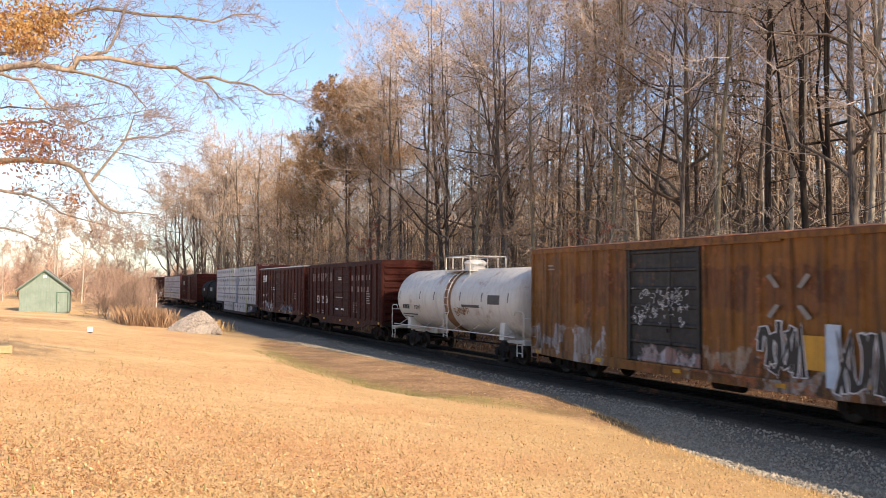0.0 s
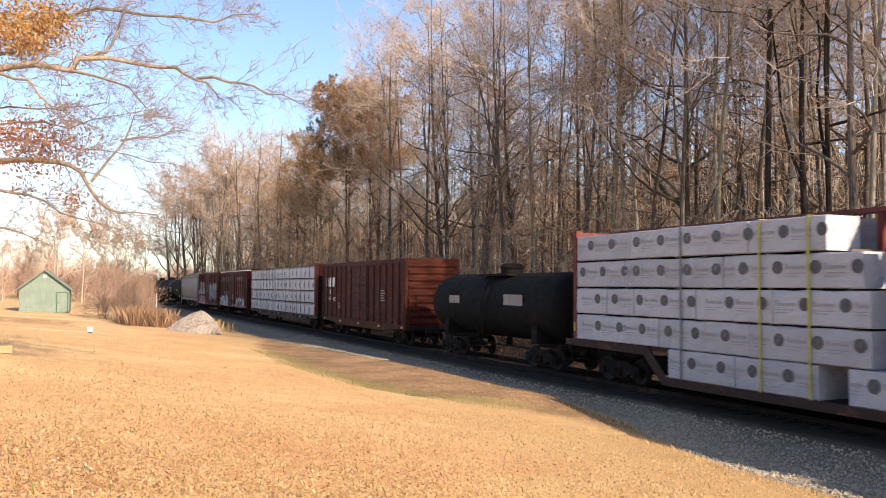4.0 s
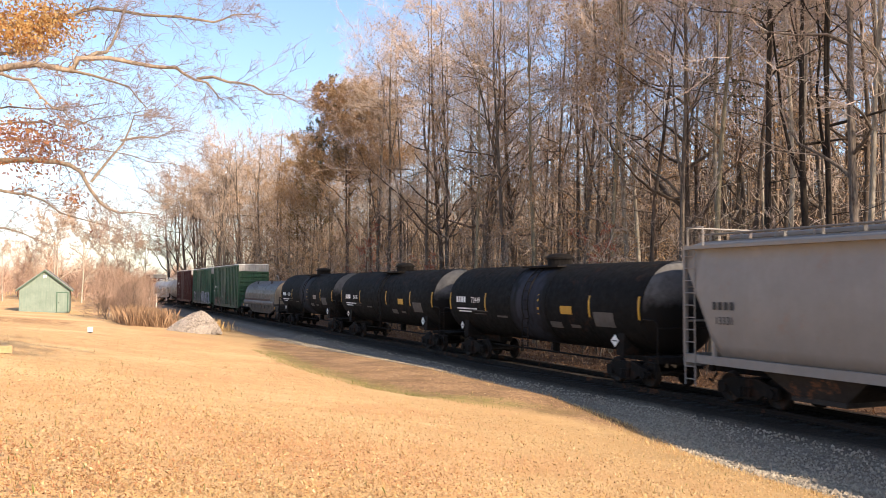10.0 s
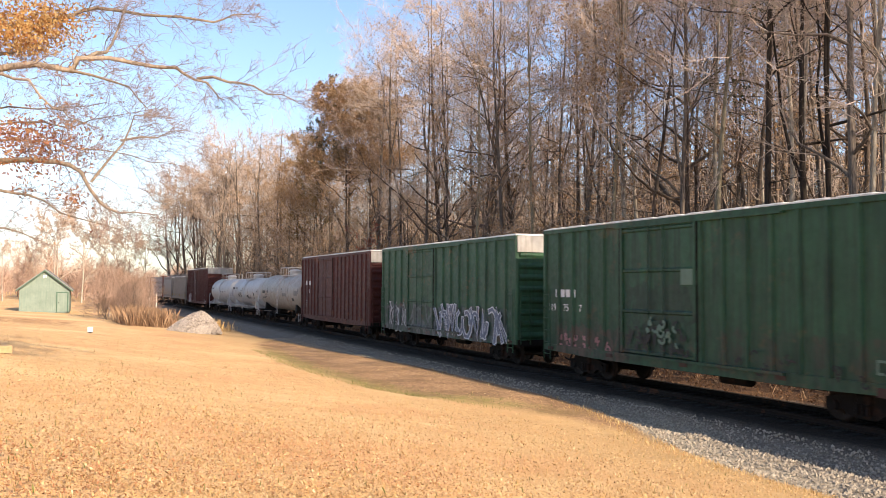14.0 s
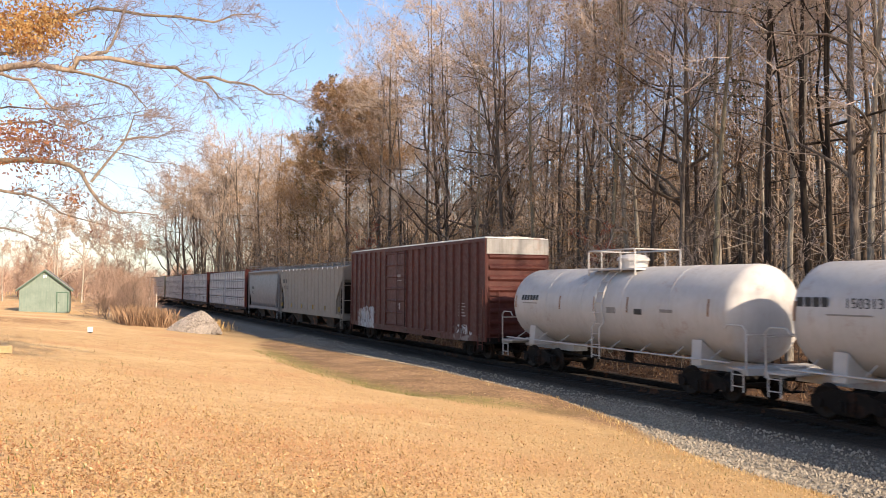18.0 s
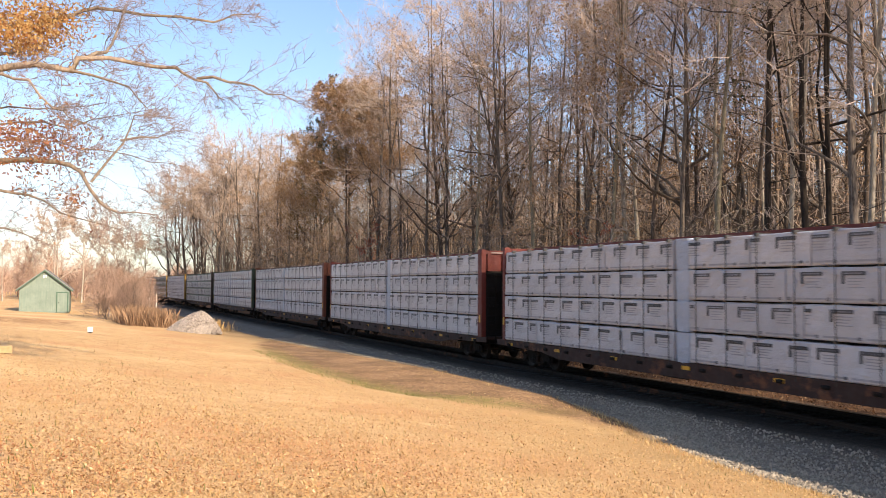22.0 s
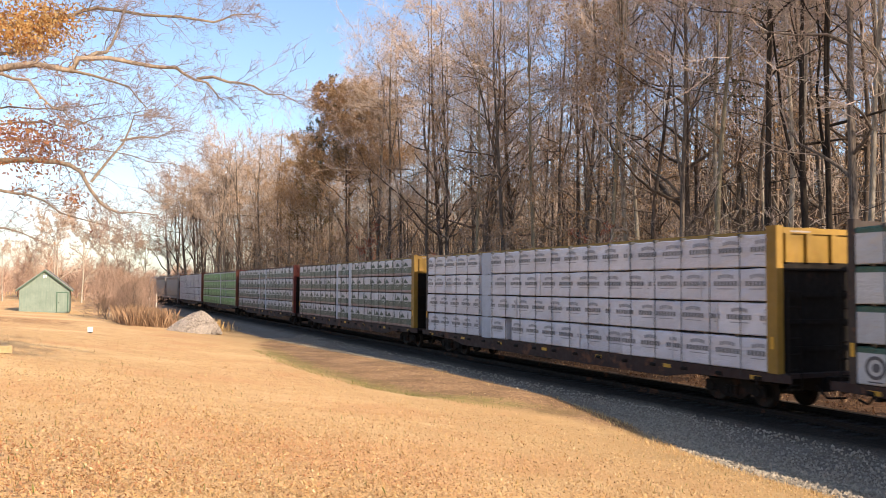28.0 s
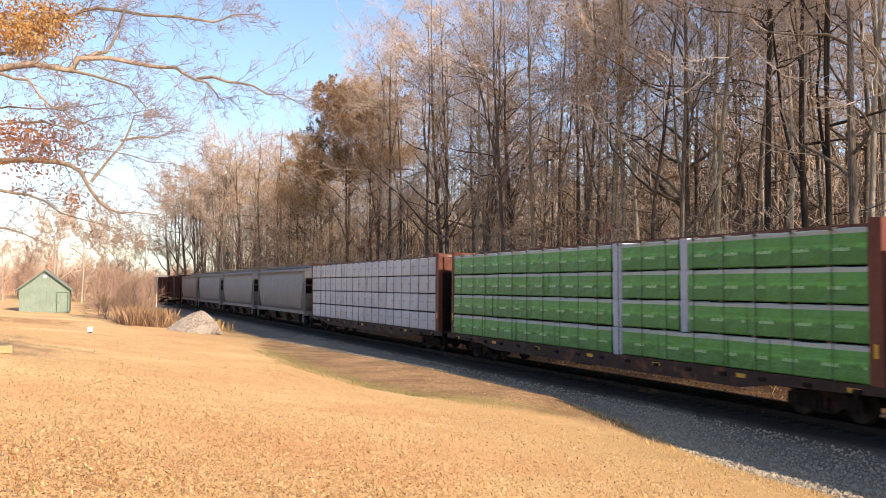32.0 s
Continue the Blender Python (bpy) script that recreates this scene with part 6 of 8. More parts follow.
c = lumber_car(-208.9, -186.6, "greentop", "stripe", BEAM_RUST, "orange-red centre-beam car loaded with green lumber packs", print_mat=PRINT_PALE, gaps=((None, -196.5, -195.9), (1, -193.1, -192.7), (2, -193.1, -192.7), (3, -193.1, -192.7)), bags=((None, -196.5, -195.9), (1, -193.1, -192.7), (2, -193.1, -192.7), (3, -193.1, -192.7)), seed=11)
c = lumber_car(-233.3, -211.0, "cool", "plain", BEAM_RUST, "orange-red centre-beam car loaded with whitish lumber packs", print_mat=PRINT_SOFT, seed=12)
c = hopper(-252.4, -235.7, HOPPER_DARK, "dusty grey covered hopper with bowed sides")
c = hopper(-271.4, -254.6, HOPPER_DARK, "dusty grey covered hopper with bowed sides")
c = hopper(-290.2, -273.3, HOPPER_DARK, "dusty grey covered hopper with bowed sides")
c = hopper(-308.0, -291.8, HOPPER_RUST, "brown-grey covered hopper with bowed sides")
c = boxcar(-325.6, -309.9, 4.80, 0.92, BROWN, "dark red-brown steel boxcar far down the train")
c = boxcar(-343.0, -327.3, 4.80, 0.92, BROWN_WARM, "red-brown boxcar with a pale roof", roof=GALVANISED)
c = hopper(-362.0, -344.8, HOPPER_PALE, "pale grey covered hopper with bowed sides")
# ---- wood ----
def bark(name, a, b, moss=0.0):
    n = Nodes(name)
    ridges = n.noise(3.0, 6, 0.7, n.scaled(6, 6, 0.9))
    c = n.mix(n.ramp(ridges, 0.38, 0.62), a, b)
    c = n.mix(n.ramp(n.noise(0.6, 4), 0.5, 0.7, 0, 0.6), c, shade(b, 1.15))
    c = n.mix(n.ramp(n.random(), 0, 1, 0, 0.45), c, shade(a, 0.55))
    return n.finish(c, 0.9, 0, ridges, 0.7, 0.03, 0.15)


BARK_GREY = bark("grey_bark", (0.060, 0.048, 0.040), (0.19, 0.155, 0.127))
BARK_BROWN = bark("brown_bark", (0.060, 0.045, 0.036), (0.165, 0.124, 0.096))
BARK_PALE = bark("pale_bark", (0.20, 0.168, 0.135), (0.44, 0.39, 0.32))
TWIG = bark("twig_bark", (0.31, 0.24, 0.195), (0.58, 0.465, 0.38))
# lighter copy of the twig bark, with sunlight put into its colour
TWIG_SUNLIT = bark("sunlit_twig_bark", (0.38, 0.30, 0.245), (0.62, 0.505, 0.41))


TWIG_FAR = bark("hazy_twig_bark", (0.29, 0.215, 0.165), (0.50, 0.385, 0.30))
TWIG_RED = bark("reddish_twig_bark", (0.27, 0.178, 0.135), (0.43, 0.30, 0.23))


def leaf_material(name, tones):
    n = Nodes(name)
    c = tones[0]
    r = n.island()
    for i, t in enumerate(tones[1:]):
        k = (i + 1) / len(tones)
        c = n.mix(n.ramp(r, k - 0.05, k + 0.05), c, t)
    c = n.mix(n.ramp(n.noise(1.5, 3), 0.4, 0.7, 0, 0.5), c, shade(tones[0], 0.6))
    n.put(n.bsdf.inputs["Subsurface Weight"], 0.0)
    m = n.finish(c, 0.75, 0, n.noise(20, 3), 0.3, 0.01, 0.2)
    lit = n.node("ShaderNodeBsdfTranslucent")
    n.put(lit.inputs[0], c)
    both = n.node("ShaderNodeMixShader")
    both.inputs[0].default_value = 0.35
    n.t.links.new(n.bsdf.outputs[0], both.inputs[1])
    n.t.links.new(lit.outputs[0], both.inputs[2])
    n.t.links.new(both.outputs[0], n.t.nodes["Material Output"].inputs[0])
    return m


LEAF_BROWN = leaf_material("brown_oak_leaves", [(0.30, 0.18, 0.095), (0.40, 0.245, 0.13), (0.21, 0.13, 0.065), (0.48, 0.32, 0.18)])
LEAF_OLIVE = leaf_material("olive_brown_leaves", [(0.15, 0.10, 0.03), (0.22, 0.13, 0.04), (0.12, 0.095, 0.035), (0.27, 0.15, 0.05)])
LEAF_ORANGE = leaf_material("orange_leaves", [(0.58, 0.34, 0.13), (0.66, 0.45, 0.19), (0.44, 0.22, 0.09), (0.70, 0.52, 0.25), (0.36, 0.17, 0.08)])
LEAF_RUST = leaf_material("rust_brown_leaves", [(0.40, 0.17, 0.09), (0.50, 0.25, 0.13), (0.28, 0.12, 0.075), (0.56, 0.33, 0.17)])
LEAF_RED = leaf_material("russet_leaves", [(0.28, 0.075, 0.04), (0.36, 0.12, 0.07), (0.20, 0.06, 0.04)])
LEAF_PINE = leaf_material("dull_pine_needles", [(0.055, 0.065, 0.028), (0.085, 0.085, 0.035), (0.11, 0.09, 0.04)])


def leaf_quads(b, p, rnd, n, spread, size):
    for _ in range(n):
        c = p + Vector((rnd.gauss(0, spread), rnd.gauss(0, spread), rnd.gauss(0, spread * 0.7)))
        d = Vector((rnd.gauss(0, 1), rnd.gauss(0, 1), rnd.gauss(0, 1))).normalized()
        e = d.orthogonal().normalized()
        s = size * rnd.uniform(0.6, 1.3)
        b.add([c - d * s, c + e * s * 0.5 - d * s * 0.1, c + d * s, c - e * s * 0.5 + d * s * 0.15], [(0, 1, 2, 3)])


def spike(b, p, q, r):
    """A straight twig that tapers to a point."""
    d = (q - p).normalized()
    a = d.orthogonal().normalized() * r
    c = d.cross(a)
    b.add([p + a, p - a * 0.5 + c * 0.87, p - a * 0.5 - c * 0.87, q], [(0, 1, 3), (1, 2, 3), (2, 0, 3)])


def twig(b, rnd, p, q, r):
    """A thin twig with one kink."""
    d = q - p
    k = d.length * 0.16
    m = p.lerp(q, rnd.uniform(0.35, 0.6)) + Vector((rnd.gauss(0, k), rnd.gauss(0, k), rnd.gauss(0, k)))
    a = d.orthogonal().normalized() * r
    c = d.normalized().cross(a)
    ring = (a, a * -0.5 + c * 0.87, a * -0.5 - c * 0.87)
    b.add([p + o for o in ring] + [m + o * 0.75 for o in ring] + [q], [(0, 1, 4, 3), (1, 2, 5, 4), (2, 0, 3, 5), (3, 4, 6), (4, 5, 6), (5, 3, 6)])


def bend(rnd, p, d, length, n, up=0.0, wild=0.25):
    """Points of a crooked branch."""
    pts = [p.copy()]
    d = d.normalized()
    for _ in range(n):
        d = (d + Vector((rnd.gauss(0, wild), rnd.gauss(0, wild), rnd.gauss(0, wild * 0.8) + up))).normalized()
        pts.append(pts[-1] + d * length / n)
    return pts


def make_tree(rnd, height, girth, start=0.35, limbs=14, subs=5, twigs=5, spread=0.30, lean=0.03, fork=False, leaves=None, leaf_n=0, sides=7, leaf_from=0.0, droop=0.0, twig_r=0.0095, leaf_size=0.07, rise0=0.3, crook=0.3, sway=0.03, low_limbs=0):
    """Builders of a bare broad-leaved tree: trunk with limbs, twigs, leaves."""
    wood, fine, foliage = Builder(), Builder(), Builder()
    up = Vector((rnd.gauss(0, lean), rnd.gauss(0, lean), 1)).normalized()
    n = 9
    stems = [[Vector((0, 0, -0.3))]]
    d = up.copy()
    for i in range(n):
        d = (d + Vector((rnd.gauss(0, sway), rnd.gauss(0, sway), 0.12))).normalized()
        stems[0].append(stems[0][-1] + d * (height * 0.92 + 0.3) / n)
    rad = [girth * (1.0 - 0.90 * (i / n) ** 0.9) for i in range(n + 1)]
    rad[0] *= 1.35
    wood.tube(stems[0], rad, sides)
    lines = [(stems[0], rad)]
    turn = rnd.uniform(0, 6.3)
    for j in range(int(fork)):                                  # leaders that part from the trunk and rise beside it
        k = rnd.randint(3, 6)
        a = turn + j * 2.4 + rnd.uniform(-0.4, 0.4)
        side = Vector((math.cos(a), math.sin(a), 0)) * rnd.uniform(0.16, 0.38)
        pts = bend(rnd, stems[0][k], side + Vector((0, 0, 1)), height * (0.9 - k / n) * rnd.uniform(0.75, 1.0), 7, 0.10, 0.16)
        r2 = [rad[k] * 0.72 * (1 - 0.88 * i / 7) for i in range(8)]
        wood.tube(pts, r2, sides - 1)
        lines.append((pts, r2))
    for i in range(limbs):
        pts, rr = lines[i % len(lines)]
        t = start + (1 - start) * (i + rnd.random()) / limbs if len(lines) == 1 or i % 2 == 0 else rnd.uniform(0.25, 1)
        t = min(t, 0.985)
        k = int(t * (len(pts) - 1))
        f = t * (len(pts) - 1) - k
        p = pts[k].lerp(pts[min(k + 1, len(pts) - 1)], f)
        r = rr[k] * (1 - f) + rr[min(k + 1, len(pts) - 1)] * f
        a = i * 2.4 + rnd.uniform(-0.5, 0.5)
        rise = rnd.uniform(rise0, rise0 + 1.1) - droop
        length = height * spread * (1.2 - 0.72 * t) * rnd.uniform(0.65, 1.25)
        limb = bend(rnd, p, Vector((math.cos(a), math.sin(a), rise)), length, 6, 0.06, crook)
        lr = max(0.022, min(r * 0.62, length * 0.027))
        wood.tube(limb, [lr, lr * 0.85, lr * 0.7, lr * 0.55, lr * 0.42, lr * 0.28, lr * 0.12], 5, False)
        for j in range(subs):
            q = limb[1 + (j % 6)] if j else limb[6]
            sd = (limb[min(6, 2 + j % 6)] - limb[j % 6]).normalized() + Vector((rnd.gauss(0, 0.6), rnd.gauss(0, 0.6), rnd.gauss(0.15, 0.5)))
            sl = length * rnd.uniform(0.25, 0.5)
            sub = bend(rnd, q, sd, sl, 3, 0.06, 0.25)
            sr = max(0.014, lr * 0.35)
            fine.tube(sub, [sr, sr * 0.75, sr * 0.5, sr * 0.25], 3, False)
            for k in range(twigs):
                f = 0.6 + 2.4 * (k + rnd.random()) / twigs
                e = sub[min(2, int(f))].lerp(sub[min(2, int(f)) + 1], f - int(f) if f < 3 else 1.0)
                td = ((sub[3] - sub[0]).normalized() + Vector((rnd.gauss(0, 0.75), rnd.gauss(0, 0.75), rnd.gauss(0.25, 0.55)))).normalized()
                tip = e + td * sl * rnd.uniform(0.2, 0.6)
                twig(fine, rnd, e, tip, twig_r)
                if k % 2 == 0:
                    knee = e.lerp(tip, 0.5)
                    spike(fine, knee, knee + (td + Vector((rnd.gauss(0, 0.8), rnd.gauss(0, 0.8), rnd.gauss(0.2, 0.5)))).normalized() * sl * 0.3, twig_r * 0.8)
                if leaves and leaf_n and t > leaf_from:
                    leaf_quads(foliage, tip, rnd, leaf_n, sl * 0.16, leaf_size)
    for i in range(low_limbs):                                  # thin dead limbs below the crown
        t = rnd.uniform(0.08, start)
        k = int(t * n)
        p = stems[0][k].lerp(stems[0][k + 1], t * n - k)
        a = rnd.uniform(0, 6.3)
        limb = bend(rnd, p, Vector((math.cos(a), math.sin(a), rnd.uniform(-0.1, 0.5))), rnd.uniform(1.2, 3.6), 5, 0.03, 0.2)
        wood.tube(limb, [0.03, 0.026, 0.02, 0.016, 0.012, 0.005], 4, False)
        for j in range(9):
            q = limb[rnd.randint(1, 5)]
            twig(fine, rnd, q, q + Vector((rnd.gauss(0, 0.5), rnd.gauss(0, 0.5), rnd.gauss(0.15, 0.4))), twig_r)
    return wood, fine, foliage


TREE_KINDS = []


def tree_kind(seed, label, bark_mat, twig_mat, leaf_mat=None, **spec):
    rnd = random.Random(seed)
    wood, fine, foliage = make_tree(rnd, leaves=leaf_mat, **spec)
    meshes = [("trunk", raw_mesh("trunk", wood), bark_mat), ("crown", raw_mesh("crown", fine), twig_mat)]
    if leaf_mat and foliage.f:
        meshes.append(("foliage", raw_mesh("foliage", foliage), leaf_mat))
    for _, me, m in meshes:
        me.materials.append(m)
    TREE_KINDS.append((label, meshes))
    return len(TREE_KINDS) - 1


def plant(kind, x, y, scale=1.0, turn=0.0, label="", wide=1.0, sink=0.0):
    text, meshes = TREE_KINDS[kind]
    t = thing("tree", label or text, "tree", "trees of the wood", at=pose(x, y, ground_z(x, y) - sink, 0, 0, turn))
    t.scale = (scale * wide, scale * wide, scale)
    for name, me, _ in meshes:
        p = part(name, me, None, t)
        if name != "trunk":
            tagged(p, kind="stuff")
    return t


BARK_DARK = bark("dark_bark", (0.020, 0.015, 0.012), (0.052, 0.040, 0.032))
BARK_MOSSY = bark("mossy_pale_bark", (0.16, 0.135, 0.09), (0.34, 0.295, 0.21))
TALL_A = tree_kind(11, "tall bare tree with grey bark and fine twigs", BARK_GREY, TWIG, height=28, girth=0.185, start=0.30, limbs=20, subs=6, twigs=14, spread=0.24, fork=1, rise0=0.25, crook=0.34, low_limbs=7)
TALL_B = tree_kind(12, "tall bare forked tree with brown bark", BARK_BROWN, TWIG, height=28, girth=0.20, start=0.32, limbs=22, subs=6, twigs=14, spread=0.24, fork=2, rise0=0.25, crook=0.34, low_limbs=6)
TALL_C = tree_kind(13, "bare tree with crooked grey limbs high up", BARK_GREY, TWIG_SUNLIT, height=27, girth=0.20, start=0.28, limbs=22, subs=6, twigs=14, spread=0.25, lean=0.03, fork=2, rise0=0.2, crook=0.42, low_limbs=5)
SLIM = tree_kind(14, "slim bare tree with pale sunlit bark", BARK_PALE, TWIG_SUNLIT, height=24, girth=0.115, start=0.48, limbs=13, subs=5, twigs=10, spread=0.18, sides=6, lean=0.02, low_limbs=6)
SLIM_D = tree_kind(15, "slim bare tree with dark bark", BARK_BROWN, TWIG, height=22, girth=0.10, start=0.35, limbs=15, subs=5, twigs=10, spread=0.20, sides=6, lean=0.03, low_limbs=6)
POLE = tree_kind(31, "straight tall tree with nearly black bark", BARK_DARK, TWIG, height=28, girth=0.19, start=0.44, limbs=16, subs=5, twigs=12, spread=0.18, lean=0.006, sway=0.008, low_limbs=9)
KNOT = tree_kind(32, "dark tree that forks into crooked limbs", BARK_DARK, TWIG, height=25, girth=0.17, start=0.38, limbs=18, subs=5, twigs=12, spread=0.26, lean=0.01, sway=0.02, fork=3, rise0=0.1, crook=0.45, low_limbs=6)
MOSSY = tree_kind(33, "tall tree with pale mossy bark", BARK_MOSSY, TWIG_SUNLIT, height=27, girth=0.17, start=0.40, limbs=18, subs=5, twigs=12, spread=0.22, lean=0.01, sway=0.02, fork=1, rise0=0.2, crook=0.42, low_limbs=8)
OAK = tree_kind(16, "oak with withered brown leaves still on it", BARK_BROWN, TWIG, LEAF_BROWN, height=27, girth=0.22, start=0.24, limbs=24, subs=5, twigs=7, spread=0.26, leaf_n=9, leaf_size=0.075, rise0=0.2)
OLIVE = tree_kind(17, "tree with sparse olive-brown leaves", BARK_BROWN, TWIG, LEAF_OLIVE, height=24, girth=0.19, start=0.35, limbs=20, subs=5, twigs=6, spread=0.25, leaf_n=12, leaf_size=0.10, rise0=0.1)
FRINGE = tree_kind(18, "bare tree with a few russet leaves", BARK_GREY, TWIG_SUNLIT, LEAF_BROWN, height=27, girth=0.18, start=0.28, limbs=22, subs=5, twigs=11, spread=0.25, leaf_n=3, fork=2, rise0=0.2, crook=0.36, low_limbs=5)
PINE = tree_kind(19, "pine with a dark trunk and dull needles", BARK_BROWN, TWIG, LEAF_PINE, height=27, girth=0.19, start=0.46, limbs=20, subs=4, twigs=5, spread=0.16, leaf_n=13, droop=0.45, low_limbs=6)
BEECH = tree_kind(34, "young tree holding tan withered leaves", BARK_BROWN, TWIG, LEAF_BROWN, height=13, girth=0.07, start=0.15, limbs=18, subs=4, twigs=7, spread=0.26, sides=5, leaf_n=5, leaf_size=0.06, rise0=0.1, sway=0.02)
SHRUB = tree_kind(20, "leafless thicket sapling with thin twigs", BARK_BROWN, TWIG, height=7, girth=0.04, start=0.15, limbs=14, subs=4, twigs=10, spread=0.22, sides=4, lean=0.06, twig_r=0.006, rise0=0.5)
RUSSET = tree_kind(21, "young tree with russet leaves", BARK_BROWN, TWIG, LEAF_RED, height=7, girth=0.06, start=0.2, limbs=14, subs=3, twigs=5, spread=0.30, sides=5, leaf_n=6, leaf_size=0.06)
BROWN_OAK = tree_kind(25, "oak thick with withered brown leaves", BARK_BROWN, TWIG, LEAF_BROWN, height=26, girth=0.22, start=0.52, limbs=26, subs=6, twigs=8, spread=0.27, leaf_n=15, leaf_size=0.125, rise0=-0.1)
# its dark leaf colour stands for a clump in shade beside the brown oak
SHADE_OAK = tree_kind(35, "oak with dense olive leaves, darkened for a shaded clump", BARK_BROWN, TWIG, LEAF_PINE, height=26, girth=0.22, start=0.62, limbs=20, subs=6, twigs=8, spread=0.22, leaf_n=16, leaf_size=0.13, rise0=-0.2)
DEEP = tree_kind(26, "bare tree with a dense brown crown of twigs", BARK_BROWN, TWIG, height=27, girth=0.17, start=0.15, limbs=24, subs=5, twigs=8, spread=0.29, fork=2, sides=5, twig_r=0.019, rise0=0.0, crook=0.4)
DEEP_LEAFY = tree_kind(27, "bare tree with a haze of russet leaves", BARK_GREY, TWIG_SUNLIT, LEAF_BROWN, height=26, girth=0.16, start=0.2, limbs=20, subs=5, twigs=6, spread=0.30, fork=2, sides=5, twig_r=0.018, rise0=0.0, crook=0.4, leaf_n=2, leaf_size=0.13)
FAR_BARE = tree_kind(22, "distant bare tree with a twiggy crown", BARK_GREY, TWIG_FAR, height=27, girth=0.25, start=0.20, limbs=20, subs=5, twigs=9, spread=0.32, fork=3, sides=5, twig_r=0.03)
MEADOW = tree_kind(23, "pale bare meadow tree with a rounded crown", BARK_PALE, TWIG_FAR, height=12, girth=0.16, start=0.10, limbs=22, subs=5, twigs=9, spread=0.42, fork=3, sides=5, twig_r=0.042)
BUSH = tree_kind(24, "reddish leafless bush of thin stems", BARK_BROWN, TWIG_RED, height=4.6, girth=0.03, start=0.02, limbs=26, subs=4, twigs=8, spread=0.5, sides=4, lean=0.15, twig_r=0.009, rise0=0.9)


def place_for(view_angle, y):
    """The place at depth y that fits an angle from the middle of the camera's view, which lies 24.3 degrees off the
    line of the track.
    """
    a = radians(24.304 + view_angle)
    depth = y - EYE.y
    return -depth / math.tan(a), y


def make_wood():
    rnd = random.Random(77)
    near = [TALL_A, TALL_B, SLIM, MOSSY, SLIM_D, FRINGE, FRINGE, SLIM, MOSSY, TALL_C]
    # single trunks that stand out along the edge, placed to fit the camera's view: (angle, depth, kind, scale, girth)
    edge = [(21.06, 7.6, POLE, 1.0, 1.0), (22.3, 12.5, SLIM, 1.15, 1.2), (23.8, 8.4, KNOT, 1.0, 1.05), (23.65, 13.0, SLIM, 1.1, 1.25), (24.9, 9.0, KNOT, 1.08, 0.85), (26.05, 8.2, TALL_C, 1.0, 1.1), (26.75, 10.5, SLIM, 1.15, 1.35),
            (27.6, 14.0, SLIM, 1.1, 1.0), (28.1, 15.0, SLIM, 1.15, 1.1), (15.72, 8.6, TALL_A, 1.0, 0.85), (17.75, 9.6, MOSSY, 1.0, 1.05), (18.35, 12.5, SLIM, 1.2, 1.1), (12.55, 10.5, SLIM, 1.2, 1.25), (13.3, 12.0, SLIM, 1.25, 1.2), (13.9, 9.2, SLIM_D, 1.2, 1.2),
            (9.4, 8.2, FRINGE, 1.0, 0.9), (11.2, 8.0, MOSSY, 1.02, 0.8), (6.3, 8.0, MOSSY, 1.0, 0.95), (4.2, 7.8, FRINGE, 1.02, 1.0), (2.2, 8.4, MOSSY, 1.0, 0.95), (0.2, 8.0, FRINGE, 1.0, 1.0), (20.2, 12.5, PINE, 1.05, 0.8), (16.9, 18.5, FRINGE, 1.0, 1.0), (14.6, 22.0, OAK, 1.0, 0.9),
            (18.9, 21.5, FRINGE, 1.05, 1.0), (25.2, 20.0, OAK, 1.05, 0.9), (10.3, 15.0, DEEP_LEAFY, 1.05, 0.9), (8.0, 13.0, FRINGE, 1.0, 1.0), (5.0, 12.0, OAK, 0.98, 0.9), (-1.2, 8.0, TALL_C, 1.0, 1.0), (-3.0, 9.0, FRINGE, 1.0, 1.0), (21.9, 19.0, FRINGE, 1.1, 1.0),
            (-4.6, 8.2, FRINGE, 1.0, 0.9), (-4.9, 10.6, BROWN_OAK, 0.98, 0.85), (-6.5, 8.0, BROWN_OAK, 0.96, 0.9), (-7.75, 7.3, SHADE_OAK, 0.965, 0.5), (-9.5, 9.4, BROWN_OAK, 0.88, 0.75), (-9.0, 7.8, OLIVE, 0.78, 1.0), (-9.9, 10.0, FRINGE, 0.93, 0.9), (-5.4, 12.0, OAK, 0.98, 1.0), (-11.0, 8.0, FRINGE, 1.0, 1.0), (-3.6, 7.6, TALL_C, 1.08, 1.0),
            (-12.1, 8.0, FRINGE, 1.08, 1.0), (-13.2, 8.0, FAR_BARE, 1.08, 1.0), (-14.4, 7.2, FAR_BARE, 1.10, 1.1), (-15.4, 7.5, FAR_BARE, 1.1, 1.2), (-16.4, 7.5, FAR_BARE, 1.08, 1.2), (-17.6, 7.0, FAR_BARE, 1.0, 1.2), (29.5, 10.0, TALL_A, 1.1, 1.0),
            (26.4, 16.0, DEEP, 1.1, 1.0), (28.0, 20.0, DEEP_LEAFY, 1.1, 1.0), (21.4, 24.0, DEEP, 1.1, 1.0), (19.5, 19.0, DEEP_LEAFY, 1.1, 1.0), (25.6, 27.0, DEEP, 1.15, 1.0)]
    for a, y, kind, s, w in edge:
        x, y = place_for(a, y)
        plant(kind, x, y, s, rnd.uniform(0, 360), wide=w)
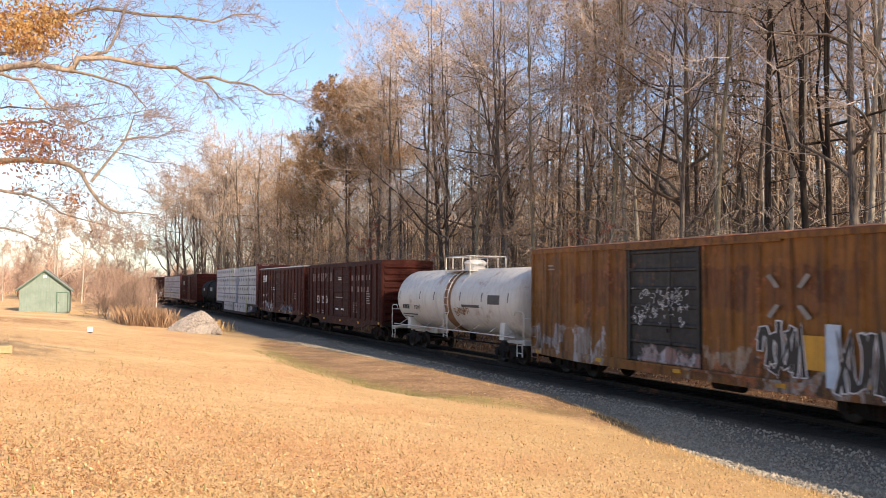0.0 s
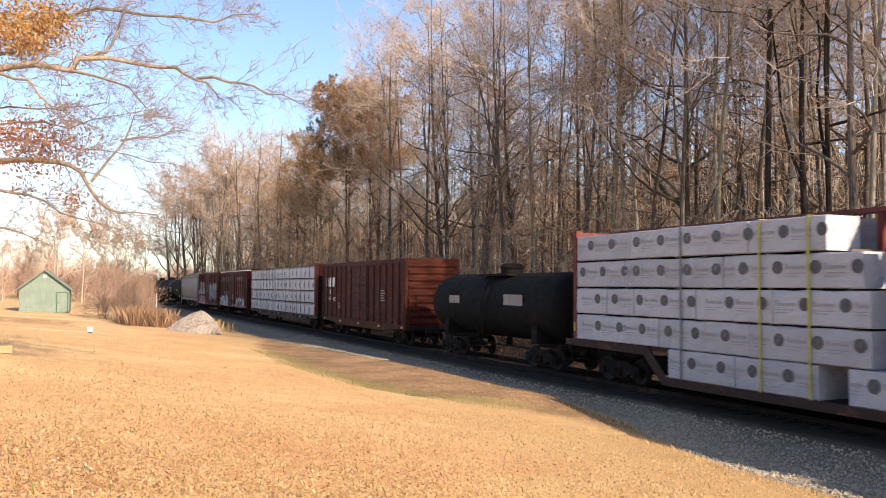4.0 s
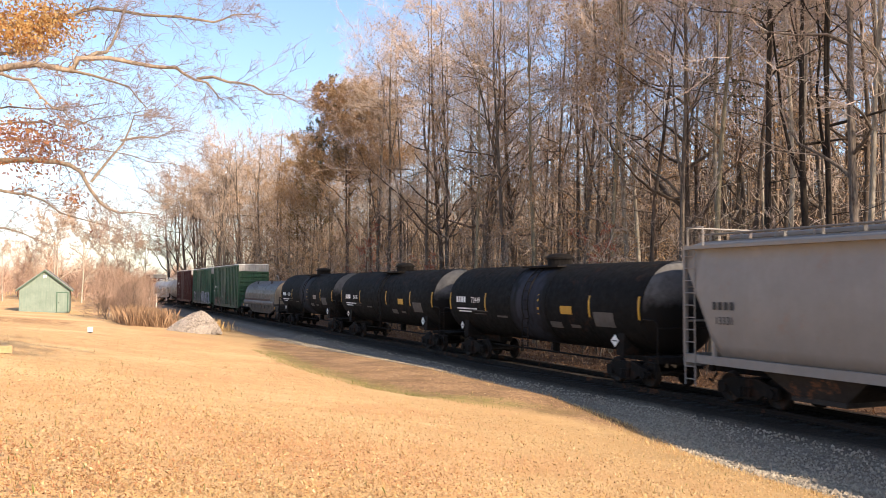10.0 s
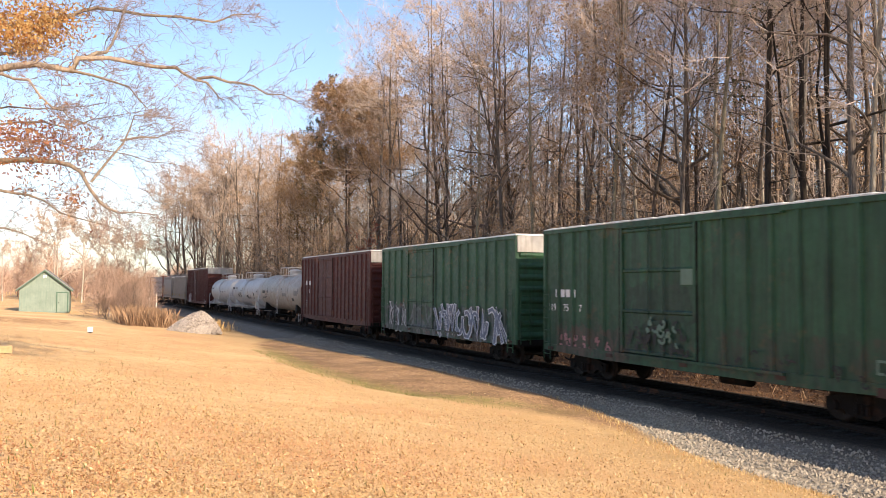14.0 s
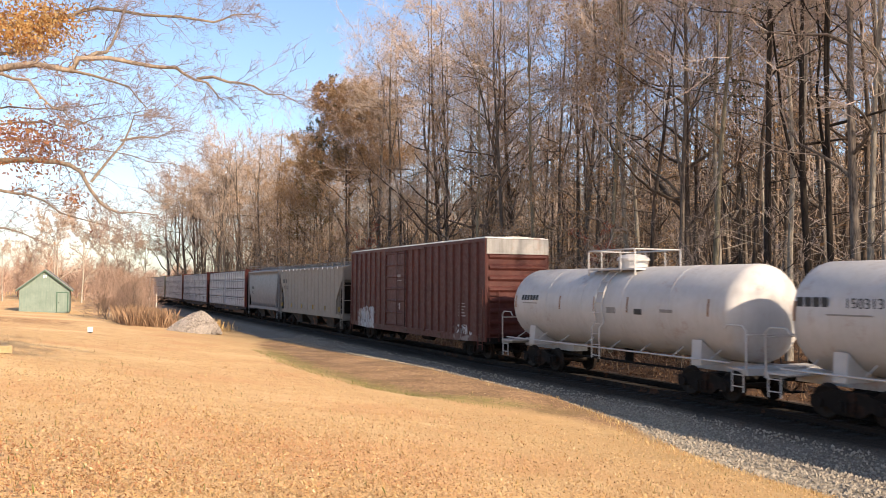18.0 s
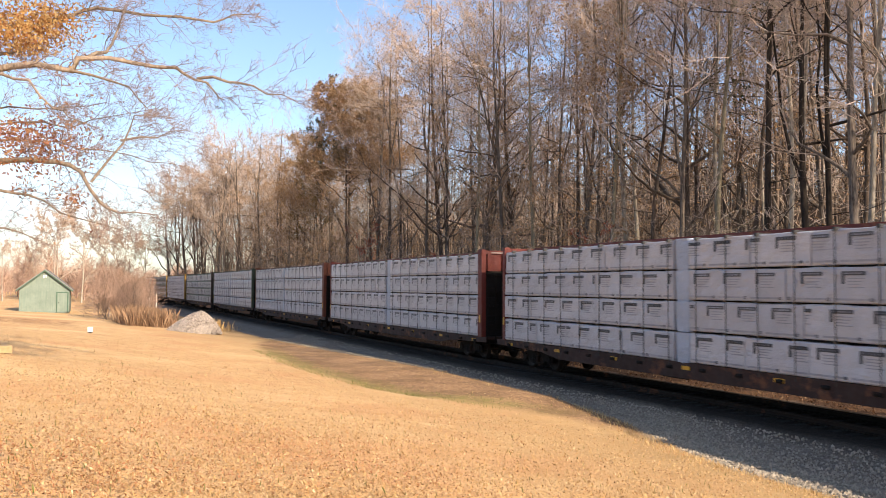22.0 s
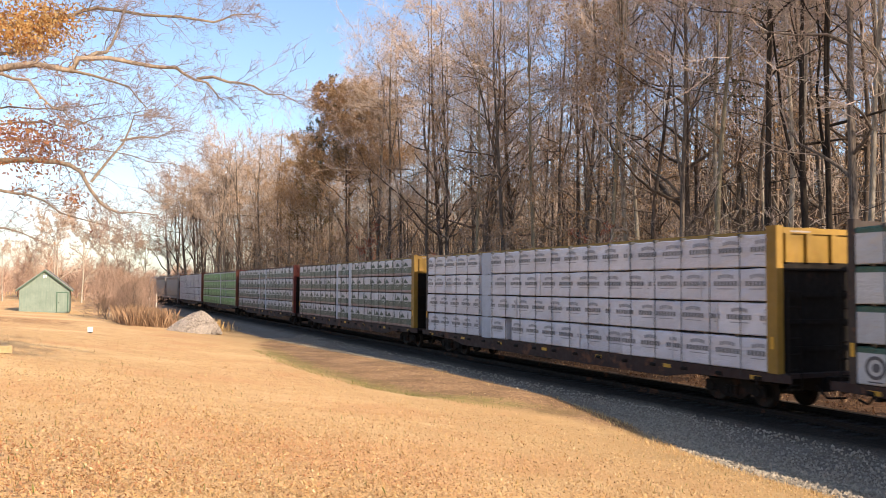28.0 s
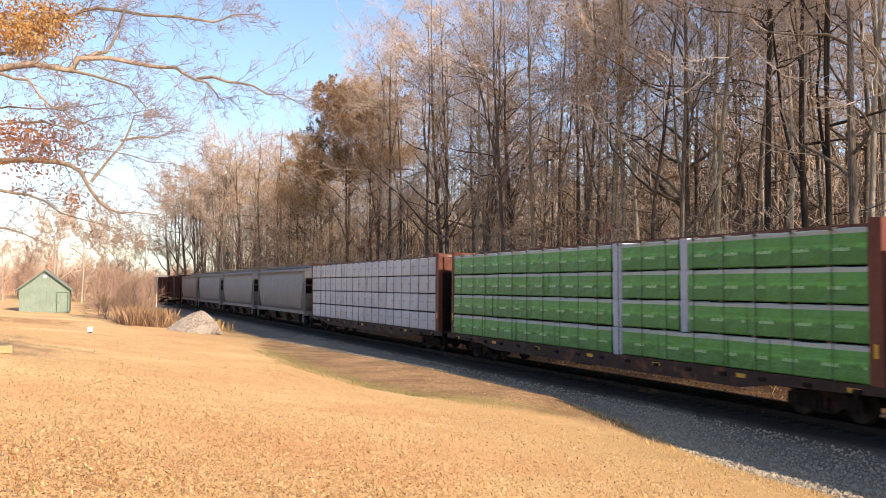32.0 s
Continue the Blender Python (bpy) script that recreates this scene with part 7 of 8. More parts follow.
    # the depth of the wood
    for band, (y0, y1, step, x0, x1) in enumerate([(8.5, 12, 5.4, -34, -150), (12, 20, 4.8, -18, -150), (20, 32, 6.4, -20, -150), (32, 48, 8.0, -25, -125)]):
        x = x0
        while x > x1:
            px, py = x + rnd.uniform(-1.6, 1.6), rnd.uniform(y0, y1)
            kind = rnd.choice(near)
            if rnd.random() < 0.16:
                kind = OAK
            if band >= 2:
                kind = rnd.choice((DEEP, DEEP, DEEP_LEAFY, FAR_BARE, SLIM))
            if band >= 1 and rnd.random() < 0.06:
                kind = PINE
            # here a kind with the lighter twigs replaces darker ones to brighten the wood
            if kind in (TALL_A, TALL_B, SLIM_D) and 32 < math.degrees(math.atan2(py - EYE.y, -px)) < 46:
                kind = FRINGE
            if band >= 2 and 33 < math.degrees(math.atan2(py - EYE.y, -px)) < 45 and kind is not SLIM:
                kind = SLIM_D if kind is FAR_BARE else SHRUB
            low = 0.84 if math.degrees(math.atan2(py - EYE.y, -px)) < 16.8 else 1.0      # lowered at small view angles to fit the skyline the camera sees
            plant(kind, px, py, low * rnd.uniform(0.88, 1.1), rnd.uniform(0, 360), wide=rnd.uniform(0.85, 1.1))
            x -= step * rnd.uniform(0.6, 1.4) * (1 + max(0, -x - 90) / 220)
    x = -150.0
    while x > -235:
        for y0, y1 in ((7, 12), (12, 18), (18, 32)):
            plant(FAR_BARE if rnd.random() < 0.7 else SLIM_D, x, rnd.uniform(y0, y1), rnd.uniform(0.95, 1.2), rnd.uniform(0, 360), wide=1.25)
        x -= rnd.uniform(4.5, 7)
    # the wood goes on past the view: unseen trees, added to shade its right end
    x = -16.0
    while x < 75:
        plant(rnd.choice([TALL_A, TALL_B, FRINGE, TALL_C]), x, rnd.uniform(13, 27), rnd.uniform(0.9, 1.1), rnd.uniform(0, 360))
        x += rnd.uniform(6, 11)
    # nearer unseen row, added between the sun and the right-hand trunks
    x = -17.0
    while x < 6:
        plant(rnd.choice([TALL_B, FRINGE, TALL_A]), x, rnd.uniform(10.5, 17), rnd.uniform(0.9, 1.1), rnd.uniform(0, 360))
        x += rnd.uniform(3.0, 4.6)
    # saplings along the edge
    x = -14.0
    while x > -130:
        plant(RUSSET if rnd.random() < 0.06 else (BEECH if rnd.random() < 0.3 and x < -34 else SHRUB), x, rnd.uniform(5.2, 8.0) if rnd.random() < 0.6 else rnd.uniform(8.0, 20), rnd.uniform(0.5, 1.35), rnd.uniform(0, 360))
        x -= rnd.uniform(0.7, 1.7)
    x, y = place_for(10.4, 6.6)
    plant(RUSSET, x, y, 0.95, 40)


def far_woods():
    """Stems and twigs deep in the wood and along the far edge, joined."""
    rnd = random.Random(5)
    b = Builder()
    for i in range(4600):
        x, y = -rnd.uniform(15, 330), rnd.uniform(28, 120)
        h = rnd.uniform(12, 25) if i % 2 else rnd.uniform(4, 11)
        z = ground_z(x, y)
        r = rnd.uniform(0.07, 0.2)
        top = Vector((x + rnd.gauss(0, 0.8), y + rnd.gauss(0, 0.8), z + h))
        b.tube([(x, y, z - 0.3), top], [r, r * 0.3], 4, False)
        far = y > 55
        for k in range(58 if far else 28):
            p = Vector((x, y, z)).lerp(top, rnd.uniform(0.05, 1))
            d = Vector((rnd.gauss(0, 1), rnd.gauss(0, 1), rnd.uniform(0.1, 1.6))).normalized()
            if far:
                spike(b, p, p + d * rnd.uniform(1.0, 3.4), 0.08)
            else:
                twig(b, rnd, p, p + d * rnd.uniform(0.8, 3.0), 0.04)
    leaves = Builder()
    for _ in range(4800):
        x, y = -rnd.uniform(12, 260), 15 + 75 * rnd.random() ** 1.4
        p = Vector((x, y, ground_z(x, y) + rnd.uniform(0.6, 20.0)))
        leaf_quads(leaves, p, rnd, 10, 1.0, 0.10)
    for _ in range(2600):
        x, y = -rnd.uniform(20, 300), rnd.uniform(55, 112)
        leaf_quads(leaves, Vector((x, y, ground_z(x, y) + rnd.uniform(0.5, 17.0))), rnd, 14, 1.5, 0.22)
    thing("far_leaves", "withered brown leaves deep in the wood", "leaves", kind="stuff", b=raw_mesh("far_leaves", leaves), material=LEAF_BROWN)
    thing("far_woods", "dense brown stems and twigs deep in the leafless wood", "woods", kind="stuff", b=raw_mesh("far_woods", b), material=BARK_BROWN)
    # hazy bare trees beyond the meadow and along the line
    b = Builder()
    for _ in range(420):
        a = rnd.uniform(-31, -16.5)
        dist = rnd.uniform(190, 420)
        yaw = radians(24.304 + a)
        x, y = -dist * math.cos(yaw), EYE.y + dist * math.sin(yaw)
        if y > -2 and x > -430 and y < 10:
            continue
        h = rnd.uniform(6, 15) if a > -27 else rnd.uniform(5, 10)
        z = ground_z(x, y)
        top = Vector((x, y, z + h * 0.7))
        b.tube([(x, y, z - 0.3), top], [0.16, 0.06], 4, False)
        for k in range(60):
            p = Vector((x, y, z)).lerp(top, rnd.uniform(0.1, 1))
            d = Vector((rnd.gauss(0, 1), rnd.gauss(0, 1), rnd.uniform(0.4, 1.6))).normalized()
            spike(b, p, p + d * rnd.uniform(1.2, 4.2), 0.06)
    thing("far_tree_line", "pale bare trees beyond the meadow", "woods", kind="stuff", b=raw_mesh("far_tree_line", b), material=TWIG_RED)


make_wood()
far_woods()
# ---- the meadow side: shed, gravel heap, thicket, small things, and the oak over the lawn ----


def shed_paint():
    n = Nodes("pale_green_board_paint")
    c = n.mix(n.ramp(n.noise(1.2, 5), 0.35, 0.7), (0.140, 0.182, 0.152), (0.182, 0.230, 0.195))
    c = n.mix(n.ramp(n.noise(1.0, 4, 0.6, n.scaled(8, 8, 0.4)), 0.5, 0.75, 0, 0.5), c, (0.095, 0.15, 0.115))
    return n.finish(c, 0.7, 0, n.noise(2.0, 4, 0.6, n.scaled(14, 14, 0.8)), 0.35, 0.02, 0.3)


def make_shed():
    green = shed_paint()
    trim = plain("dark_green_trim_paint", (0.05, 0.10, 0.07), 0.6)
    roofing = plain("grey_shingle_roof", (0.20, 0.19, 0.18), 0.85, 0, 0.3, 14, 0.5)
    x, y = -99.0, -20.02
    z = ground_z(x, y) - 0.05
    shed = thing("shed", "pale green board shed with a gabled roof and a side door", "shed", at=pose(x, y, z, 0, 0, -1.8))
    w, d, eave, peak = 2.42, 7.5, 2.58, 4.50
    gable = [(-w, 0), (w, 0), (w, eave), (0, peak), (-w, eave)]
    part("back_wall", Builder().prism(gable, 0, -d, -d + 0.12), green, shed)
    part("front_wall", Builder().prism(gable, 0, -0.12, 0), green, shed)
    for s in (-1, 1):
        part("side_wall", Builder().box(-d + 0.12, -0.12, min(s * w, s * (w - 0.12)), max(s * w, s * (w - 0.12)), 0, eave), green, shed)
        e = (w + 0.32) / w
        rise = peak - eave
        part("roof_slope", Builder().prism([(0, peak + 0.03), (s * w * e, peak + 0.03 - rise * e), (s * w * e, peak + 0.15 - rise * e), (0, peak + 0.15)], 0, -d - 0.3, 0.32), roofing, shed)
        part("barge_board", Builder().prism([(0, peak - 0.10), (s * w * e, peak - 0.10 - rise * e), (s * w * e, peak + 0.05 - rise * e), (0, peak + 0.05)], 0, 0.30, 0.335), trim, shed)
        part("corner_board", Builder().box(0.003, 0.03, min(s * w, s * (w - 0.12)), max(s * w, s * (w - 0.12)), 0, eave), green, shed)
    k = -w + 0.3
    while k < w - 0.1:
        top = peak - (peak - eave) * abs(k) / w - 0.12
        part("batten", Builder().box(0.003, 0.022, k - 0.02, k + 0.02, 0.05, top), green, shed)
        k += 0.40
    door = part("door", Builder().box(0.025, 0.05, 1.25, 2.20, 0.08, 2.10), green, shed)
    part("door_frame", Builder().box(0.022, 0.075, 1.13, 1.25, 0.05, 2.10).box(0.022, 0.075, 2.20, 2.33, 0.05, 2.22).box(0.022, 0.08, 1.13, 2.20, 2.10, 2.22), trim, shed)
    part("handle", Builder().tube([(0.05, 1.38, 1.02), (0.10, 1.38, 1.02), (0.10, 1.38, 1.16)], 0.018, 6), DARK, door)
    vent = part("gable_vent", Builder().box(0.005, 0.06, -0.18, 0.16, 3.72, 3.98), WHITE_PAINT, shed)
    part("louvre", Builder().box(0.061, 0.07, -0.05, 0.15, 3.75, 3.82).box(0.061, 0.07, -0.16, 0.15, 3.86, 3.94), DARK, vent)
    return shed


make_shed()


def stone_mesh(rnd, r):
    """A rough stone of eight faces."""
    v = []
    for d in ((1, 0, 0), (0, 1, 0), (-1, 0, 0), (0, -1, 0), (0, 0, 1), (0, 0, -1)):
        k = r * rnd.uniform(0.6, 1.25)
        v.append(Vector(d) * k + Vector((rnd.gauss(0, r * 0.2), rnd.gauss(0, r * 0.2), rnd.gauss(0, r * 0.15))))
    return v, [(0, 1, 4), (1, 2, 4), (2, 3, 4), (3, 0, 4), (1, 0, 5), (2, 1, 5), (3, 2, 5), (0, 3, 5)]


def stone_material(name, lo, hi):
    n = Nodes(name)
    c = n.mix(n.island(), lo, hi)
    c = n.mix(n.ramp(n.noise(9, 4), 0.5, 0.75, 0, 0.4), c, shade(lo, 0.6))
    return n.finish(c, 0.9, 0, n.noise(30, 4), 0.4, 0.01, 0.2)


BALLAST = stone_material("grey_ballast_stone", (0.20, 0.168, 0.131), (0.38, 0.33, 0.258))
HEAP_STONE = stone_material("pale_gravel", (0.21, 0.18, 0.155), (0.43, 0.37, 0.32))


def make_heap():
    rnd = random.Random(9)
    x0, y0 = -62.5, -9.75
    z0 = -0.22
    b = Builder()
    rings = []
    n = 26
    for k in range(7):
        f = k / 6
        rings.append([(x0 + math.cos(a) * 1.95 * (1 - f) ** 0.72 * (1 + 0.10 * noise.noise((math.cos(a) * 2, math.sin(a) * 2, f * 3))),
                       y0 + math.sin(a) * 2.05 * (1 - f) ** 0.72 + 0.55 * f, z0 + 1.62 * f ** 0.9 + 0.08 * noise.noise((a * 2, f * 5, 1)))
                      for a in (2 * math.pi * i / n for i in range(n))])
    b.loft(rings, True, True, True)
    heap = thing("gravel_heap", "heap of pale gravel at the edge of the lawn", "gravel heap", b=b, material=plain("gravel_body", (0.30, 0.258, 0.22), 0.95, 0, 0.4, 26, 0.9))
    s = Builder()
    for _ in range(2200):
        a, f = rnd.uniform(0, 2 * math.pi), rnd.random() ** 0.6
        f = 1 - f
        p = Vector((x0 + math.cos(a) * 1.97 * (1 - f) ** 0.72, y0 + math.sin(a) * 2.07 * (1 - f) ** 0.72 + 0.55 * f, z0 + 1.62 * f ** 0.9))
        v, q = stone_mesh(rnd, rnd.uniform(0.03, 0.075))
        s.add([p + w for w in v], q)
    tagged(part("loose_gravel", raw_mesh("loose_gravel", s), HEAP_STONE, heap), kind="stuff")


make_heap()


def blades(name, label, material, spots, rnd, height, width):
    """Upright grass blades, joined."""
    b = Builder()
    for x, y in spots:
        z = ground_z(x, y)
        h = height * rnd.uniform(0.35, 1.3)
        a = rnd.uniform(0, math.pi)
        dx, dy = math.cos(a) * width, math.sin(a) * width
        lean = 0.28 if height < 0.5 else 0.19
        lx, ly = rnd.gauss(0, h * lean), rnd.gauss(0, h * lean)
        b.add([(x - dx, y - dy, z - 0.01), (x + dx, y + dy, z - 0.01), (x + dx * 0.6 + lx * 0.4, y + dy * 0.6 + ly * 0.4, z + h * 0.6), (x + lx, y + ly, z + h)], [(0, 1, 2), (0, 2, 3)])
    return thing(name, label, "grass", kind="stuff", b=raw_mesh(name, b), material=material)


STRAW = leaf_material("dry_straw_grass", [(0.50, 0.33, 0.14), (0.62, 0.44, 0.20), (0.42, 0.25, 0.10), (0.70, 0.52, 0.27)])
REED = leaf_material("tan_reeds", [(0.34, 0.215, 0.13), (0.44, 0.30, 0.185), (0.27, 0.165, 0.10), (0.22, 0.135, 0.085)])
GREEN_GRASS = leaf_material("green_grass", [(0.14, 0.16, 0.04), (0.20, 0.21, 0.06), (0.11, 0.13, 0.035)])
BANK = leaf_material("bank_litter", [(0.16, 0.08, 0.042), (0.22, 0.125, 0.065), (0.34, 0.22, 0.13), (0.11, 0.055, 0.03)])
FALLEN = leaf_material("fallen_leaves", [(0.62, 0.38, 0.17), (0.74, 0.50, 0.25), (0.46, 0.25, 0.10), (0.80, 0.60, 0.36), (0.26, 0.125, 0.06), (0.72, 0.48, 0.23), (0.19, 0.09, 0.045)])

CURLED = leaf_material("curled_leaves", [(0.42, 0.26, 0.115), (0.30, 0.18, 0.08), (0.68, 0.46, 0.22), (0.54, 0.35, 0.16)])
FALLEN_RED = leaf_material("russet_fallen_leaves", [(0.56, 0.28, 0.14), (0.64, 0.36, 0.19), (0.46, 0.20, 0.10), (0.70, 0.45, 0.27)])


def lawn_spot(rnd, near, far):
    """A spot on the lawn in sight of the camera, thinning out with distance."""
    while True:
        d = near * (far / near) ** rnd.random()
        a = radians(24.304 + rnd.uniform(-30, 31))
        x, y = -d * math.cos(a), EYE.y + d * math.sin(a)
        bare = y > verge_y(x) + 0.5 * noise.noise((x * 0.3, 0, 4))           # trodden brown verge
        if y < edge_y(x) - 0.1 + 0.3 * noise.noise((x * 0.6, y * 0.6, 3)) and not (bare and rnd.random() < 0.8):
            return x, y


def make_litter():
    rnd = random.Random(31)
    b = Builder()
    for _ in range(76000):
        x, y = lawn_spot(rnd, 6.5, 75)
        if rnd.random() > 0.75 + 0.9 * noise.noise((x * 0.3, y * 0.3, 7)) + 0.5 * noise.noise((x * 1.1, y * 1.1, 9)):
            continue
        z = ground_z(x, y) + rnd.uniform(0.012, 0.045)
        s = rnd.uniform(0.010, 0.021) * (1 + 0.25 * (rnd.random() < 0.1))
        a = rnd.uniform(0, 2 * math.pi)
        u = Vector((math.cos(a), math.sin(a), rnd.gauss(0, 0.45))) * s
        v = Vector((-math.sin(a), math.cos(a), rnd.gauss(0, 0.45))) * s * 0.62
        p = Vector((x, y, z))
        b.add([p - u, p + v * 0.9 - u * 0.15, p + u, p - v + u * 0.2], [(0, 1, 2), (0, 2, 3)])
    thing("fallen_leaves", "dry tan and brown leaves strewn over the lawn", "leaves", kind="stuff", b=raw_mesh("fallen_leaves", b), material=FALLEN)
    b = Builder()
    for _ in range(30000):
        x, y = lawn_spot(rnd, 6.5, 60)
        if noise.noise((x * 0.16 + 3, y * 0.16, 5)) < 0.2 + 0.3 * rnd.random() - (0.25 if y < -14 - 0.1 * x * 0.3 else 0):
            continue
        p = Vector((x, y, ground_z(x, y) + rnd.uniform(0.015, 0.05)))
        leaf_quads(b, p, rnd, 1, 0.004, rnd.uniform(0.010, 0.023))
    thing("russet_fallen_leaves", "reddish-brown oak leaves lying in patches on the lawn", "leaves", kind="stuff", b=raw_mesh("russet_fallen_leaves", b), material=FALLEN_RED)
    # curled leaves standing up in the grass further out
    b = Builder()
    for _ in range(15000):
        x, y = lawn_spot(rnd, 8, 55)
        if rnd.random() > 0.5 + 0.5 * noise.noise((x * 0.2, y * 0.2, 12)) + 0.4 * noise.noise((x * 0.8, y * 0.8, 13)):
            continue
        leaf_quads(b, Vector((x, y, ground_z(x, y) + rnd.uniform(0.02, 0.05))), rnd, 1, 0.01, rnd.uniform(0.014, 0.028))
    thing("curled_leaves", "curled brown leaves standing in the dry grass", "leaves", kind="stuff", b=raw_mesh("curled_leaves", b), material=CURLED)
    spots = [lawn_spot(rnd, 6.5, 45) for _ in range(26000)]
    blades("dry_grass", "short straw-coloured grass of the lawn", STRAW, spots, rnd, 0.045, 0.004)
    spots = []
    while len(spots) < 2200:
        x, y = lawn_spot(rnd, 6.5, 45)
        hollow = -0.4 < y - verge_y(x) < 1.6 and -46 < x < -21
        if noise.noise((x * 0.33 + 5, y * 0.33, 2)) > 0.72 or rnd.random() < 0.006 or hollow:
            spots.append((x + rnd.gauss(0, 0.05), y + rnd.gauss(0, 0.05)))
    blades("green_grass", "scattered tufts of green grass", GREEN_GRASS, spots, rnd, 0.075, 0.007)
    spots = []
    for _ in range(5200):
        x = -rnd.uniform(9, 62)
        if x < -21 and rnd.random() < 0.88:
            continue
        spots.append((x, edge_y(x) - 0.1 + 0.3 * noise.noise((x * 0.5, 0, 0)) - abs(rnd.gauss(0, 0.45))))
    blades("verge_grass", "dry upright grass along the edge of the ballast", STRAW, spots, rnd, 0.10, 0.006)
    b = Builder()
    for _ in range(9000):
        x = -8.5 * (60 / 8.5) ** rnd.random()
        y = rnd.uniform(edge_y(x), -2.3)
        v, q = stone_mesh(rnd, rnd.uniform(0.022, 0.048))
        p = Vector((x, y, lawn_height(x, -y) + 0.01))
        b.add([p + w for w in v], q)
    thing("ballast_stones", "loose grey ballast stones beside the track", "gravel", kind="stuff", b=raw_mesh("ballast_stones", b), material=BALLAST)
    # leaves and dry stems on the far bank
    b = Builder()
    for _ in range(9000):
        x, y = -rnd.uniform(13, 75), rnd.uniform(3.4, 9.0)
        p = Vector((x, y, ground_z(x, y) + rnd.uniform(0.0, 0.12)))
        leaf_quads(b, p, rnd, 1, 0.03, 0.06)
    thing("bank_leaves", "brown leaves and dry litter on the bank under the wood", "leaves", kind="stuff", b=raw_mesh("bank_leaves", b), material=BANK)
    spots = [(-rnd.uniform(12, 75), rnd.uniform(3.6, 7.5)) for _ in range(700)]
    blades("bank_grass", "dry stems on the bank under the wood", REED, spots, rnd, 0.45, 0.010)


make_litter()


def make_thicket():
    rnd = random.Random(41)
    spots = []
    for _ in range(2600):
        f = rnd.random()
        x, y = -66 - 10 * rnd.random() ** 0.7, -10.9 - 3.6 * rnd.random() + 1.0 * f
        spots.append((x, y))
    blades("reeds", "tall tan reeds in front of the thicket", REED, spots, rnd, 1.25, 0.016)
    spots = [(-70.0 + rnd.gauss(0, 1.2), -7.2 + rnd.gauss(0, 0.7)) for _ in range(500)]
    blades("tall_grass", "tall dry grass beside the gravel heap", STRAW, spots, rnd, 0.8, 0.012)
    for _ in range(56):
        x = -rnd.uniform(76, 150)
        f = min(1.0, (-x - 76) / 60)
        y = rnd.uniform(-18.29 - 0.036 * x, -max(6.0, 18.6 + 0.096 * x))
        plant(BUSH, x, y, rnd.uniform(0.55, 0.92) * (1 + 0.30 * f), rnd.uniform(0, 360), wide=1.1)
    for d, a, s in ((150, -24.6, 1.0), (165, -23.2, 1.05), (175, -21.8, 1.0), (160, -20.6, 0.85), (185, -19.4, 0.85), (210, -18.2, 0.9), (150, -27.6, 0.62), (190, -25.8, 0.75)):
        yaw = radians(24.304 + a)
        plant(MEADOW, -d * math.cos(yaw), EYE.y + d * math.sin(yaw), s * 1.28, rnd.uniform(0, 360), wide=0.95)


make_thicket()


def small_things():
    x, y = -47.0, -16.95
    z = ground_z(x, y)
    box = thing("utility_box", "small white metal utility box on the lawn", "utility box", at=pose(x, y, z, 0, 0, -20))
    box.scale = (0.56, 0.56, 0.62)
    part("housing", Builder().box(-0.18, 0.18, -0.18, 0.18, 0.10, 0.46, 0.02), plain("white_sheet_metal", (0.80, 0.80, 0.78), 0.4), box)
    part("lid", Builder().prism([(-0.21, 0.46), (0.21, 0.46), (0.17, 0.52), (-0.17, 0.52)], 0, -0.21, 0.21), plain("white_lid_metal", (0.82, 0.82, 0.80), 0.4), box)
    part("foot", Builder().box(-0.14, 0.14, -0.14, 0.14, -0.03, 0.10), DARK, box)
    x, y = -25.5, -19.72
    z = ground_z(x, y)
    slab = thing("wooden_crate", "low tan wooden crate on the grass", "crate", at=pose(x, y, z, 0, 0, 12))
    slab.scale = (0.6, 0.6, 0.6)
    pine = plain("tan_boards", (0.36, 0.26, 0.135), 0.8, 0, 0.2, 8)
    for k in range(3):
        part("board", Builder().box(0.20, 0.225, -0.36, 0.36, 0.03 + k * 0.105, 0.125 + k * 0.105), pine, slab)
        part("board", Builder().box(-0.225, -0.20, -0.36, 0.36, 0.03 + k * 0.105, 0.125 + k * 0.105), pine, slab)
    part("lid", Builder().box(-0.24, 0.24, -0.38, 0.38, 0.335, 0.36), pine, slab)
    part("end_panel", Builder().box(-0.20, 0.20, -0.36, -0.335, 0.0, 0.335), pine, slab)
    part("end_panel", Builder().box(-0.20, 0.20, 0.335, 0.36, 0.0, 0.335), pine, slab)
    grey = plain("weathered_pole_wood", (0.30, 0.25, 0.21), 0.85, 0, 0.25, 7)
    yaw = radians(24.304 - 24.8)
    x, y = -150 * math.cos(yaw), EYE.y + 150 * math.sin(yaw)
    pole = thing("utility_pole", "weathered wooden utility pole behind the shed", "utility pole", at=pose(x, y, ground_z(x, y)))
    part("pole", Builder().tube([(0, 0, -0.5), (0, 0, 10.2)], [0.16, 0.11], 10), grey, pole)
    part("cross_arm", Builder().box(-0.06, 0.06, -1.1, 1.1, 9.4, 9.52), grey, pole)
    for k, (d, a, h) in enumerate(((84, -19.2, 2.3), (86, -18.8, 2.6), (92, -21.6, 2.2))):
        yaw = radians(24.304 + a)
        x, y = -d * math.cos(yaw), EYE.y + d * math.sin(yaw)
        thing("fence_post", "pale weathered wooden post in the thicket", "fence post", "posts in the thicket", at=pose(x, y, ground_z(x, y)), b=Builder().tube([(0, 0, -0.3), (0.02, 0.03, h)], [0.05, 0.04], 8), material=plain("pale_post_wood", (0.52, 0.46, 0.40), 0.85))


small_things()


